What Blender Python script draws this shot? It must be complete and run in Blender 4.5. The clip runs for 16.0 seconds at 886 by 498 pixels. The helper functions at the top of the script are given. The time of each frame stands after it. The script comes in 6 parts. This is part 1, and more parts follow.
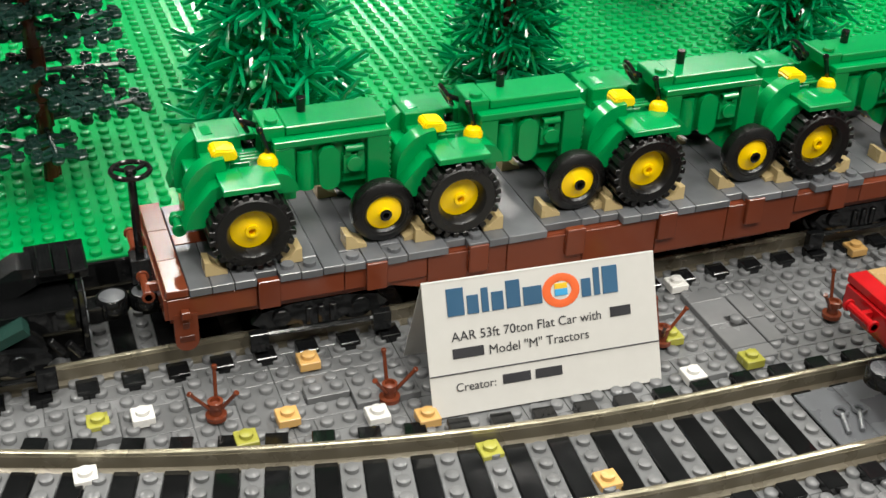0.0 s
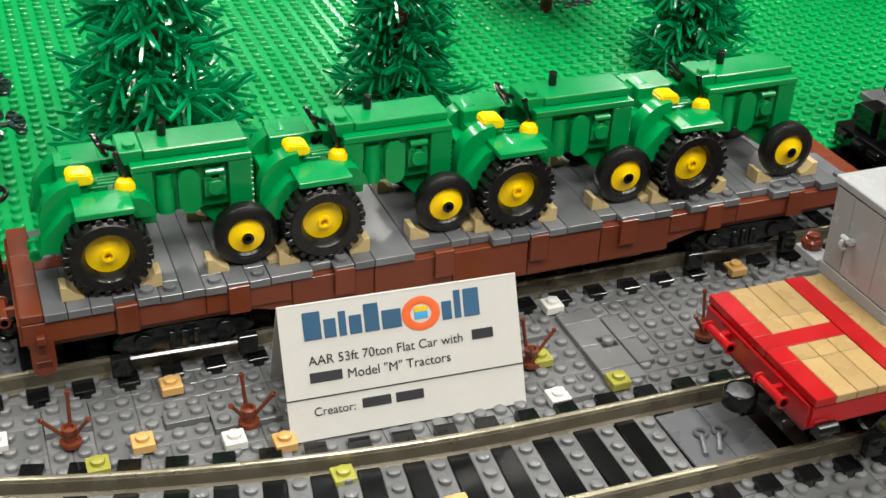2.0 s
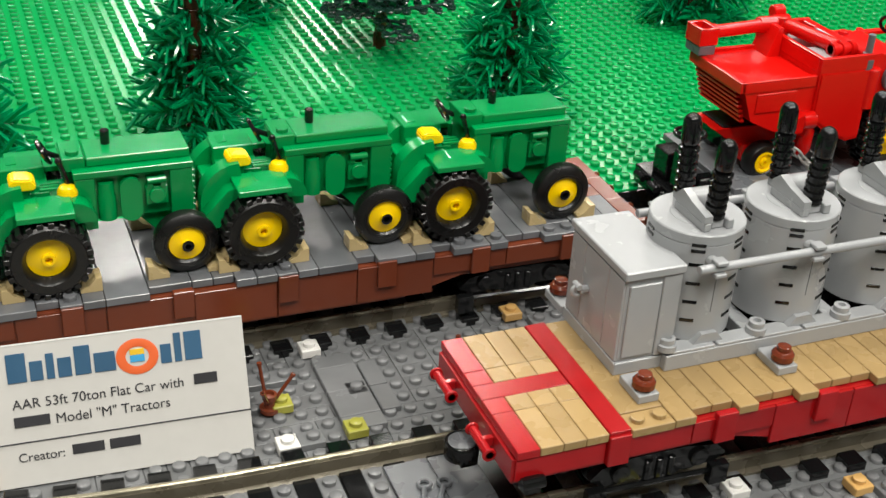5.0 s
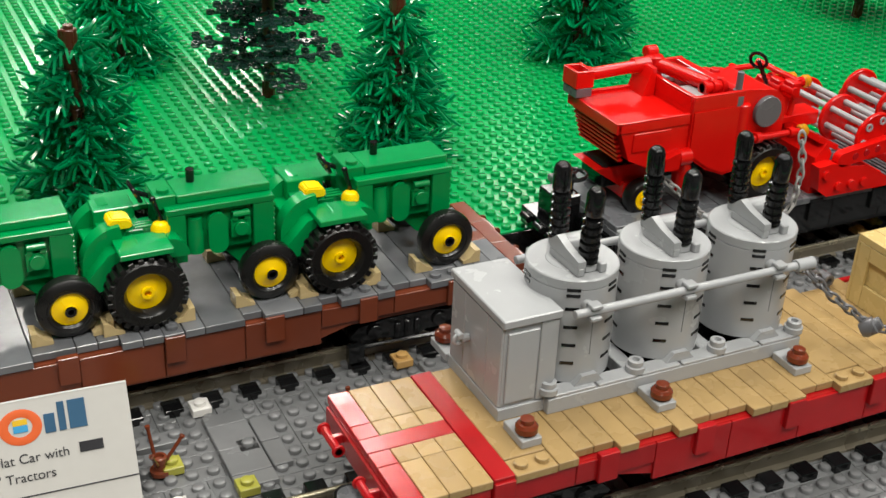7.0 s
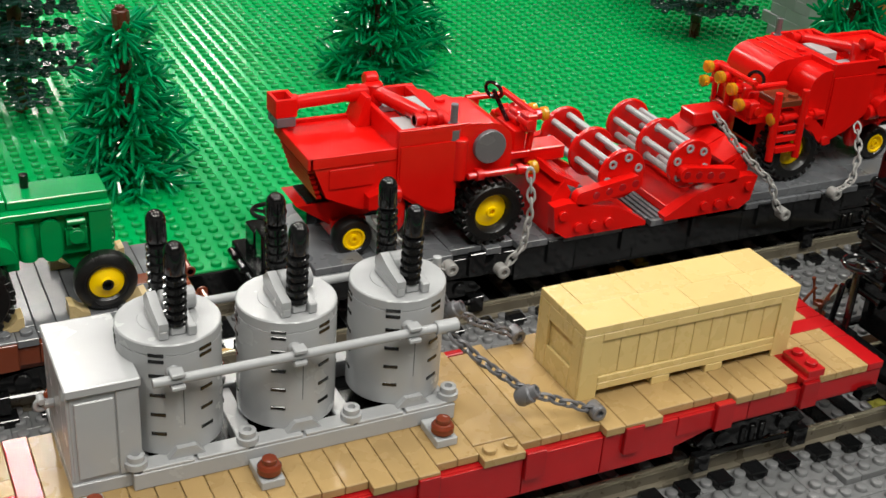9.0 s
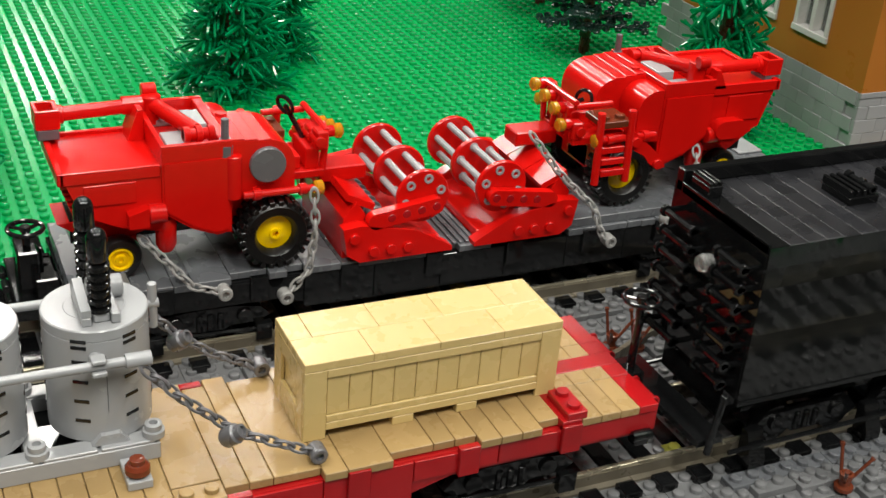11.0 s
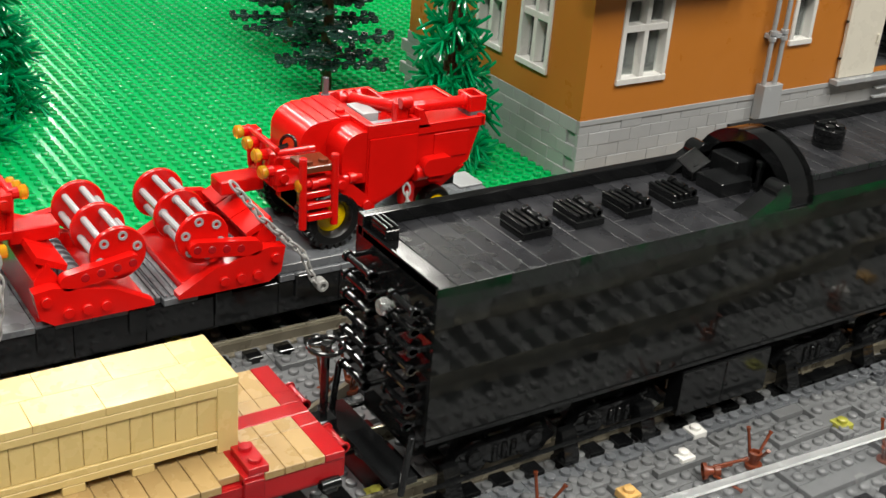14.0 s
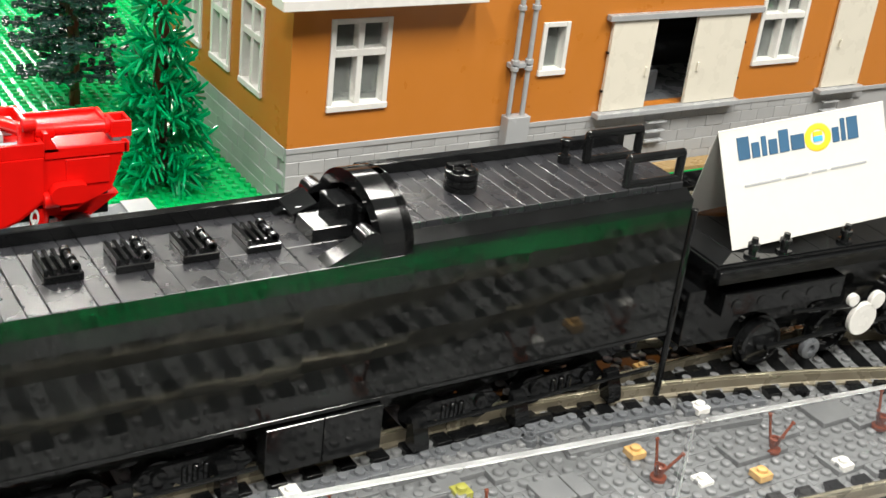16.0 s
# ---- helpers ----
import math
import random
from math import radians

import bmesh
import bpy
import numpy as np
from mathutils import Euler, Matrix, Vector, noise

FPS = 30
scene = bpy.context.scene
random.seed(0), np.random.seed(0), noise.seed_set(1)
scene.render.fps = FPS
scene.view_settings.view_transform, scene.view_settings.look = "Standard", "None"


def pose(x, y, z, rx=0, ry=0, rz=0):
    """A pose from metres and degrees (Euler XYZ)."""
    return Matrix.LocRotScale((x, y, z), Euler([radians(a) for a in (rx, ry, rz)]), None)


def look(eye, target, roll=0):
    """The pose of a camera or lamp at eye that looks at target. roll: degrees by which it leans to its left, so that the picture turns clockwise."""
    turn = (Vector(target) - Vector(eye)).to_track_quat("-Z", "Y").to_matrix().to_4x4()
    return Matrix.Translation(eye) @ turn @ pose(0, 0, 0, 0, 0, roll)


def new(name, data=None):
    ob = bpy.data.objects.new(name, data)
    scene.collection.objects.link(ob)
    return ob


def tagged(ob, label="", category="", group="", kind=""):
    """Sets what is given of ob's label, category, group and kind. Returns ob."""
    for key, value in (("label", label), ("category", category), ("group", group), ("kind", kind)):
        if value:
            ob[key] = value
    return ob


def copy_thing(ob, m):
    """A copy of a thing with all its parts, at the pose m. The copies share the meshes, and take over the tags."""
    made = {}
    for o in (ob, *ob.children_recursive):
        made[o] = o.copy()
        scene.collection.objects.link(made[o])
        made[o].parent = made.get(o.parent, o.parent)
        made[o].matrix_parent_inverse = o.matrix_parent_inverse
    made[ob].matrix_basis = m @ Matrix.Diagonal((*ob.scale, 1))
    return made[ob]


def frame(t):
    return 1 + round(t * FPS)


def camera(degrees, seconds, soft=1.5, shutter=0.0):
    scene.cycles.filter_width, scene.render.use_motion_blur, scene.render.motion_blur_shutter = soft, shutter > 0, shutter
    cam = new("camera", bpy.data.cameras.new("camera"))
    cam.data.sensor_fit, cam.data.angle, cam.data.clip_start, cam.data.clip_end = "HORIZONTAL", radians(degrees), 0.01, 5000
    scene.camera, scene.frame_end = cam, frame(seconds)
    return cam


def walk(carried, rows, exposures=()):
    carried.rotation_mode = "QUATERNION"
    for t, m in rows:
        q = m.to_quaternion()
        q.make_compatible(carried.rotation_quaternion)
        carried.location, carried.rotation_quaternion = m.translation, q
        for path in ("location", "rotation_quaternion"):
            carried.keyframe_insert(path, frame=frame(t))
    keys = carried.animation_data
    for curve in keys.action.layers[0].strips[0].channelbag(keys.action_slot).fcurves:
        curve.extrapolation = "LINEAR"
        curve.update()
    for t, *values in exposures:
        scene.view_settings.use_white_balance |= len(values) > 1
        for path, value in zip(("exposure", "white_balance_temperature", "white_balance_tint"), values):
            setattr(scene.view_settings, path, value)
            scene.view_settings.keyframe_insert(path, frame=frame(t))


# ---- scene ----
cam = camera(39.0, 16.0)
PATH = [
    (0, (0.006, 0.009, 0.335), (0.619, 1.595, -0.717), 2.0),
    (0.5, (0.013, 0.007, 0.337), (0.629, 1.597, -0.708), 1.9),
    (1, (0.024, 0.004, 0.338), (0.651, 1.594, -0.702), 1.9),
    (1.5, (0.035, 0.001, 0.339), (0.669, 1.587, -0.701), 2.0),
    (2, (0.047, -0.004, 0.338), (0.693, 1.585, -0.692), 2.2),
    (2.5, (0.058, -0.005, 0.337), (0.711, 1.58, -0.693), 2.5),
    (3, (0.073, -0.006, 0.337), (0.733, 1.579, -0.689), 2.8),
    (3.5, (0.088, -0.008, 0.336), (0.751, 1.579, -0.684), 2.9),
    (4, (0.102, -0.013, 0.337), (0.769, 1.58, -0.671), 3.1),
    (4.5, (0.119, -0.018, 0.337), (0.795, 1.58, -0.657), 3.3),
    (5, (0.135, -0.023, 0.337), (0.82, 1.58, -0.645), 3.5),
    (7.5, (0.155, -0.033, 0.351), (0.989, 1.528, -0.58), 2.9),
    (8, (0.186, -0.037, 0.353), (1.034, 1.514, -0.582), 3.3),
    (8.5, (0.238, -0.037, 0.354), (1.078, 1.518, -0.582), 3.8),
    (9, (0.283, -0.041, 0.352), (1.103, 1.522, -0.59), 4.3),
    (9.5, (0.317, -0.043, 0.349), (1.114, 1.531, -0.593), 4.6),
    (10, (0.346, -0.047, 0.349), (1.125, 1.537, -0.593), 4.8),
    (12.5, (0.41, -0.063, 0.351), (1.289, 1.495, -0.543), 4.8),
    (13, (0.401, -0.064, 0.355), (1.334, 1.467, -0.531), 4.4),
    (13.5, (0.405, -0.07, 0.359), (1.388, 1.433, -0.521), 4.4),
    (14, (0.442, -0.08, 0.362), (1.462, 1.402, -0.511), 4.9),
    (14.5, (0.502, -0.093, 0.367), (1.535, 1.383, -0.5), 5.7),
    (15, (0.547, -0.108, 0.369), (1.569, 1.377, -0.497), 6.1),
    (15.5, (0.575, -0.123, 0.372), (1.58, 1.374, -0.495), 6.5),
    (16, (0.614, -0.136, 0.375), (1.617, 1.362, -0.491), 6.8),
]
walk(cam, [(t, look(eye, target, roll)) for t, eye, target, roll in PATH],
     exposures=[(0.0, -0.06), (5.0, -0.22), (7.5, -0.34), (10.0, -0.38), (12.5, -0.30), (13.5, -0.18), (14.5, 0.16), (15.5, 0.48), (16.0, 0.56)])

# ---- light ----
world = bpy.data.worlds.new("hall_air")
world.use_nodes = True
world.node_tree.nodes["Background"].inputs[0].default_value = (1.0, 0.95, 0.88, 1)
world.node_tree.nodes["Background"].inputs[1].default_value = 0.1
scene.world = world

S, P, B = 0.008, 0.0032, 0.0096      # stud pitch, plate height, brick height
ZB, ZG, ZD = 0.053, 0.0755, 0.0925   # ballast top, green ground top, deck tops


# ---- materials ----
def mat(name, color, rough=0.3, metal=0.0, vary=0.06, bump=0.04, scale=260.0, smudge=0.25, trans=0.0, spec=0.5, coat=0.0, island=False):
    """Moulded plastic and the like: a base colour that differs a little from piece to piece, worn gloss and a fine relief."""
    m = bpy.data.materials.new(name)
    m.use_nodes = True
    nt = m.node_tree
    b = nt.nodes["Principled BSDF"]
    N, L = nt.nodes.new, nt.links.new
    b.inputs["Metallic"].default_value = metal
    b.inputs["Specular IOR Level"].default_value = spec
    b.inputs["Transmission Weight"].default_value = trans
    b.inputs["Coat Weight"].default_value = coat
    tc, info = N("ShaderNodeTexCoord"), N("ShaderNodeObjectInfo")
    shift = N("ShaderNodeVectorMath")
    shift.operation = "ADD"
    L(tc.outputs["Object"], shift.inputs[0])
    L(info.outputs["Random"], shift.inputs[1])
    big, fine = N("ShaderNodeTexNoise"), N("ShaderNodeTexNoise")
    big.inputs["Scale"].default_value, big.inputs["Detail"].default_value = scale * 0.3, 4.0
    fine.inputs["Scale"].default_value, fine.inputs["Detail"].default_value = scale * 3.0, 3.0
    L(shift.outputs[0], big.inputs["Vector"])
    L(shift.outputs[0], fine.inputs["Vector"])
    hsv = N("ShaderNodeHueSaturation")
    hsv.inputs["Color"].default_value = (*color, 1)
    spread = N("ShaderNodeMapRange")
    spread.inputs["To Min"].default_value, spread.inputs["To Max"].default_value = 1 - vary * 1.6, 1 + vary * 1.6
    L(N("ShaderNodeNewGeometry").outputs["Random Per Island"] if island else info.outputs["Random"], spread.inputs["Value"])
    mott = N("ShaderNodeMapRange")
    mott.inputs["From Min"].default_value, mott.inputs["From Max"].default_value = 0.3, 0.7
    mott.inputs["To Min"].default_value, mott.inputs["To Max"].default_value = 1 - vary, 1 + vary
    L(big.outputs["Fac"], mott.inputs["Value"])
    mul = N("ShaderNodeMath")
    mul.operation = "MULTIPLY"
    L(spread.outputs[0], mul.inputs[0])
    L(mott.outputs[0], mul.inputs[1])
    L(mul.outputs[0], hsv.inputs["Value"])
    L(hsv.outputs["Color"], b.inputs["Base Color"])
    gl = N("ShaderNodeMapRange")
    gl.inputs["From Min"].default_value, gl.inputs["From Max"].default_value = 0.3, 0.72
    gl.inputs["To Min"].default_value, gl.inputs["To Max"].default_value = rough * (1 - smudge), rough * (1 + smudge)
    L(big.outputs["Fac"], gl.inputs["Value"])
    L(gl.outputs[0], b.inputs["Roughness"])
    bp = N("ShaderNodeBump")
    bp.inputs["Strength"].default_value, bp.inputs["Distance"].default_value = bump, 0.0004
    L(fine.outputs["Fac"], bp.inputs["Height"])
    L(bp.outputs["Normal"], b.inputs["Normal"])
    return m


M = {
    "green": mat("green_plastic", (0.0, 0.25, 0.060), 0.16, spec=0.4),
    "ground": mat("green_baseplate", (0.0, 0.30, 0.070), 0.15, vary=0.03, spec=0.32),
    "pine": mat("pine_green_plastic", (0.0, 0.25, 0.085), 0.10, vary=0.12),
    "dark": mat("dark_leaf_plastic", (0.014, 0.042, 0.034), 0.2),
    "brown": mat("reddish_brown_plastic", (0.15, 0.034, 0.014), 0.2),
    "trunk": mat("trunk_brown_plastic", (0.075, 0.018, 0.008), 0.3),
    "grey": mat("dark_bluish_grey_plastic", (0.115, 0.122, 0.132), 0.28, vary=0.08),
    "deck": mat("deck_grey_plastic", (0.125, 0.13, 0.14), 0.22, vary=0.12),
    "ballast": mat("ballast_grey_plastic", (0.150, 0.154, 0.158), 0.24, vary=0.08),
    "ballastmix": mat("ballast_grey_plates", (0.150, 0.154, 0.158), 0.24, vary=0.11, island=True),
    "light": mat("light_bluish_grey_plastic", (0.355, 0.365, 0.375), 0.24, vary=0.02),
    "white": mat("white_plastic", (0.72, 0.71, 0.68), 0.25, vary=0.02),
    "cream": mat("cream_door_plastic", (0.72, 0.68, 0.58), 0.3, vary=0.02),
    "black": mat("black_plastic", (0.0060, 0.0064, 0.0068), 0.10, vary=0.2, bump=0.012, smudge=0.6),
    "tank": mat("polished_black_plastic", (0.0070, 0.0076, 0.0076), 0.07, vary=0.2, bump=0.012, smudge=0.5),
    # worn black, its base lifted so the ceiling's sheen is partly in the colour
    "roofblack": mat("worn_sheen_black_roof_plastic", (0.016, 0.0165, 0.019), 0.30, vary=0.15, bump=0.02, smudge=0.35),
    "tyre": mat("black_rubber", (0.006, 0.006, 0.006), 0.30, vary=0.1, bump=0.15),
    "yellow": mat("yellow_plastic", (1.0, 0.66, 0.0), 0.25, vary=0.03),
    "red": mat("red_plastic", (0.64, 0.006, 0.004), 0.2, vary=0.04, spec=0.42),
    "dred": mat("flat_car_red_plastic", (0.36, 0.006, 0.008), 0.2, vary=0.08),
    "tan": mat("tan_plastic", (0.36, 0.24, 0.10), 0.28, vary=0.06),
    "chock": mat("pale_tan_plastic", (0.52, 0.40, 0.20), 0.28, vary=0.03),
    "crate": mat("light_yellow_plastic", (0.60, 0.45, 0.185), 0.28, vary=0.02),
    "lime": mat("lime_plastic", (0.36, 0.35, 0.06), 0.25),
    "gold": mat("light_orange_plastic", (0.58, 0.35, 0.12), 0.25),
    "orange": mat("orange_brown_wall", (0.50, 0.175, 0.025), 0.35, vary=0.02),
    "stone": mat("masonry_grey_plastic", (0.36, 0.365, 0.37), 0.4, vary=0.04),
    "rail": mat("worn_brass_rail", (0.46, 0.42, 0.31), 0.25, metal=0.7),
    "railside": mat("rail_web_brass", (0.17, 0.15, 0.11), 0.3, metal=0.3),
    "chain": mat("grey_chain_plastic", (0.30, 0.30, 0.29), 0.3),
    "dchain": mat("steel_grey_chain", (0.16, 0.16, 0.17), 0.28, metal=0.3),
    "amber": mat("clear_amber_plastic", (0.95, 0.45, 0.02), 0.1, trans=0.6),
    "clear": mat("clear_plastic", (0.85, 0.87, 0.85), 0.08, trans=0.8),
    "glass": mat("window_glass", (0.8, 0.85, 0.82), 0.03, trans=0.9, vary=0.0, bump=0.0),
    "card": mat("white_card", (0.60, 0.59, 0.56), 0.6, vary=0.015, bump=0.05, scale=900),
    "ink": mat("dark_grey_ink", (0.03, 0.03, 0.035), 0.6),
    "blueink": mat("blue_ink", (0.03, 0.10, 0.19), 0.6),
    "redink": mat("orange_red_ink", (0.75, 0.13, 0.03), 0.6),
    "yellowink": mat("yellow_ink", (0.8, 0.5, 0.02), 0.6),
    "cyanink": mat("cyan_ink", (0.05, 0.35, 0.65), 0.6),
    "acrylic": mat("clear_acrylic_sheet", (0.97, 0.98, 0.98), 0.0, trans=1.0, vary=0.0, bump=0.0, smudge=0.0),
    "frost": mat("frosted_acrylic_edge", (0.80, 0.82, 0.83), 0.35, trans=0.97, vary=0.02),
    "hall": mat("painted_hall_wall", (0.30, 0.29, 0.27), 0.7, scale=3, bump=0.1),
    "floor": mat("hall_carpet", (0.16, 0.16, 0.165), 0.9, scale=40, bump=0.3),
    "cloth": mat("dark_table_cloth", (0.03, 0.03, 0.035), 0.9, scale=150, bump=0.3),
    "bronze": mat("shiny_brown_plastic", (0.16, 0.03, 0.012), 0.15),
}


# ---- mesh tools ----
def box(bm, x0, y0, z0, x1, y1, z1, c=0.0002):
    """A block with narrow chamfers on all edges."""
    lo, hi = (min(x0, x1), min(y0, y1), min(z0, z1)), (max(x0, x1), max(y0, y1), max(z0, z1))
    c = min(c, *((hi[i] - lo[i]) * 0.3 for i in range(3)))
    v = {}
    for sx in (0, 1):
        for sy in (0, 1):
            for sz in (0, 1):
                s = (sx, sy, sz)
                for ax in range(3):
                    p = [(hi[i] if s[i] else lo[i]) if i == ax else (hi[i] - c if s[i] else lo[i] + c) for i in range(3)]
                    v[s, ax] = bm.verts.new(p)

    def face(keys):
        pts = [v[k] for k in keys]
        n = (pts[1].co - pts[0].co).cross(pts[2].co - pts[0].co)
        mid = sum((q.co for q in pts), Vector()) / len(pts) - Vector([(lo[i] + hi[i]) / 2 for i in range(3)])
        bm.faces.new(pts if n.dot(mid) >= 0 else pts[::-1])
    for ax in range(3):
        a, b = [i for i in range(3) if i != ax]
        for s in (0, 1):
            def key(i, j):
                k = [0, 0, 0]
                k[ax], k[a], k[b] = s, i, j
                return tuple(k)
            face([(key(0, 0), ax), (key(1, 0), ax), (key(1, 1), ax), (key(0, 1), ax)])
        for i in (0, 1):
            for j in (0, 1):
                def key2(t):
                    k = [0, 0, 0]
                    k[ax], k[a], k[b] = t, i, j
                    return tuple(k)
                face([(key2(0), a), (key2(1), a), (key2(1), b), (key2(0), b)])
    for s in [(x, y, z) for x in (0, 1) for y in (0, 1) for z in (0, 1)]:
        face([(s, 0), (s, 1), (s, 2)])
    return bm


def ring(bm, p, d, profile, seg=16, close=True):
    """A turned solid about the line from p along d; profile: (distance along d, radius)."""
    d = Vector(d).normalized()
    a = d.orthogonal().normalized()
    b = d.cross(a)
    p = Vector(p)
    rows = []
    for s, r in profile:
        if r <= 1e-7:
            rows.append([bm.verts.new(p + d * s)])
        else:
            rows.append([bm.verts.new(p + d * s + (a * math.cos(2 * math.pi * i / seg) + b * math.sin(2 * math.pi * i / seg)) * r) for i in range(seg)])
    for q, r in zip(rows, rows[1:]):
        for i in range(seg):
            j = (i + 1) % seg
            if len(q) == 1 and len(r) > 1:
                bm.faces.new((q[0], r[j], r[i]))
            elif len(r) == 1 and len(q) > 1:
                bm.faces.new((q[i], q[j], r[0]))
            elif len(q) > 1:
                bm.faces.new((q[i], q[j], r[j], r[i]))
    if close:
        if len(rows[0]) > 1:
            bm.faces.new(rows[0][::-1])
        if len(rows[-1]) > 1:
            bm.faces.new(rows[-1])
    return bm


def rod(bm, p, q, r, seg=10, c=0.0002):
    p, q = Vector(p), Vector(q)
    n = (q - p).length
    c = min(c, r * 0.4)
    return ring(bm, p, q - p, [(0, r - c), (c, r), (n - c, r), (n, r - c)], seg)


def stud(bm, x, y, z, seg=10):
    return ring(bm, (x, y, z - 0.0001), (0, 0, 1), [(0, 0.0024), (0.0016, 0.0024), (0.0018, 0.0021)], seg)


def torus(bm, p, axis, R, r, seg=20, sec=8):
    axis = Vector(axis).normalized()
    a = axis.orthogonal().normalized()
    b = axis.cross(a)
    p = Vector(p)
    rows = []
    for i in range(seg):
        t = 2 * math.pi * i / seg
        o = a * math.cos(t) + b * math.sin(t)
        rows.append([bm.verts.new(p + o * (R + r * math.cos(2 * math.pi * j / sec)) + axis * r * math.sin(2 * math.pi * j / sec)) for j in range(sec)])
    for i in range(seg):
        q, w = rows[i], rows[(i + 1) % seg]
        for j in range(sec):
            k = (j + 1) % sec
            bm.faces.new((q[j], w[j], w[k], q[k]))
    return bm


def prism(bm, pts, axis, lo, hi):
    """A polygon pushed along an axis: pts in the two other axes, in order."""
    def at(p, s):
        q = list(p)
        q.insert("xyz".index(axis), s)
        return q
    a = [bm.verts.new(at(p, lo)) for p in pts]
    b = [bm.verts.new(at(p, hi)) for p in pts]
    fs = [bm.faces.new(a), bm.faces.new(b)]
    n = len(pts)
    for i in range(n):
        fs.append(bm.faces.new((a[i], a[(i + 1) % n], b[(i + 1) % n], b[i])))
    bmesh.ops.recalc_face_normals(bm, faces=fs)
    return bm


def arc(cx, cy, r, a0, a1, n=8):
    return [(cx + r * math.cos(radians(a0 + (a1 - a0) * i / n)), cy + r * math.sin(radians(a0 + (a1 - a0) * i / n))) for i in range(n + 1)]


def smooth(me, deg=35):
    for p in me.polygons:
        p.use_smooth = True
    me.set_sharp_from_angle(angle=radians(deg))


def mesh(name, bm, material):
    me = bpy.data.meshes.new(name)
    bm.to_mesh(me)
    bm.free()
    me.materials.append(material)
    smooth(me)
    return me


def part(name, bm, material, parent, label=""):
    ob = new(name, mesh(name, bm, material))
    ob.parent = parent
    if label:
        tagged(ob, label)
    return ob


def piece(name, me, parent, m=None):
    ob = new(name, me)
    ob.parent = parent
    if m is not None:
        ob.matrix_basis = m
    return ob


def thing(name, label, category, at=(0, 0, 0), group="", kind="", rz=0.0):
    ob = new(name)
    ob.empty_display_size = 0.01
    ob.matrix_basis = pose(*at, 0, 0, rz)
    return tagged(ob, label, category, group, kind)


def BM():
    return bmesh.new()


def field(name, spots, z, material, seg=8, parent=None):
    """Many studs in one mesh; spots: (x, y) pairs."""
    n = len(spots)
    ang = np.arange(seg) * 2 * np.pi / seg + 0.2
    unit = np.zeros((3 * seg, 3))
    for k, (r, h) in enumerate(((0.00245, -0.0001), (0.00245, 0.0015), (0.00215, 0.0018))):
        unit[k * seg:(k + 1) * seg] = np.c_[r * np.cos(ang), r * np.sin(ang), np.full(seg, h)]
    zz = np.broadcast_to(np.asarray(z, float), (n,))
    base = np.c_[np.asarray(spots, float), zz]
    co = (base[:, None, :] + unit[None]).reshape(-1, 3)
    quads = []
    for k in (0, 1):
        for i in range(seg):
            j = (i + 1) % seg
            quads.append((k * seg + i, k * seg + j, (k + 1) * seg + j, (k + 1) * seg + i))
    quads = np.array(quads)
    allq = (quads[None] + (np.arange(n) * 3 * seg)[:, None, None]).reshape(-1, 4)
    caps = (np.arange(2 * seg, 3 * seg)[None] + (np.arange(n) * 3 * seg)[:, None])
    me = bpy.data.meshes.new(name)
    me.from_pydata(co.tolist(), [], allq.tolist() + caps.tolist())
    me.materials.append(material)
    smooth(me, 50)
    ob = new(name, me)
    ob.parent = parent
    return ob


# ---- hall, table and lamps ----
def slab(name, dims, material, label, category):
    ob = new(name, mesh(name, box(BM(), *dims, c=0.002), material))
    return tagged(ob, label, category, kind="structure")


slab("floor", (-5, -5, -0.80, 6, 12, -0.75), M["floor"], "dark grey carpeted hall floor", "floor")
slab("ceiling", (-5, -5, 3.2, 6, 12, 3.3), M["hall"], "plain pale hall ceiling with lamps", "ceiling")
slab("wall_north", (-5, 12, -0.75, 6, 12.1, 3.2), M["hall"], "plain pale painted hall wall", "wall")
slab("wall_south", (-5, -5.1, -0.75, 6, -5, 3.2), M["hall"], "plain pale painted hall wall", "wall")
slab("wall_west", (-5.1, -5, -0.75, -5, 12, 3.2), M["hall"], "plain pale painted hall wall", "wall")
slab("wall_east", (6, -5, -0.75, 6.1, 12, 3.2), M["hall"], "plain pale painted hall wall", "wall")
slab("display_table", (-0.6, -0.32, -0.75, 1.75, 1.7, 0.03), M["cloth"], "display table under a dark cloth", "table")

lamp_panel = mat("lamp_diffuser", (0.8, 0.8, 0.8), 0.5)
for lx, ly, lw, ll, lp in ((-0.9, 1.3, 0.35, 1.5, 50), (0.7, 1.3, 0.35, 1.5, 50), (2.3, 1.3, 0.35, 1.5, 50),
                           (-0.9, -1.4, 0.35, 1.5, 84), (0.7, -1.4, 0.35, 1.5, 84), (2.3, -1.4, 0.35, 1.5, 84),
                           (-1.1, 4.6, 0.30, 1.3, 95), (0.75, 4.75, 0.30, 1.3, 70), (1.85, 4.40, 0.30, 1.2, 45), (3.75, 5.6, 0.35, 1.5, 25),
                           (1.45, 8.9, 0.35, 1.2, 40), (2.75, 8.7, 0.35, 1.2, 40)):
    fix = thing("ceiling_light", "long white ceiling light panel under the hall ceiling", "ceiling light", (lx, ly, 3.2), "hall lamps")
    part("housing", box(BM(), -lw / 2 - 0.03, -ll / 2 - 0.03, -0.08, lw / 2 + 0.03, ll / 2 + 0.03, 0.0, 0.004), M["hall"], fix)
    ld = bpy.data.lights.new("lamp", "AREA")
    ld.shape, ld.size, ld.size_y, ld.energy, ld.color = "RECTANGLE", lw, ll, lp, (0.96, 0.93, 0.86)
    lo = new("lamp", ld)
    lo.matrix_basis = pose(lx, ly, 3.11)

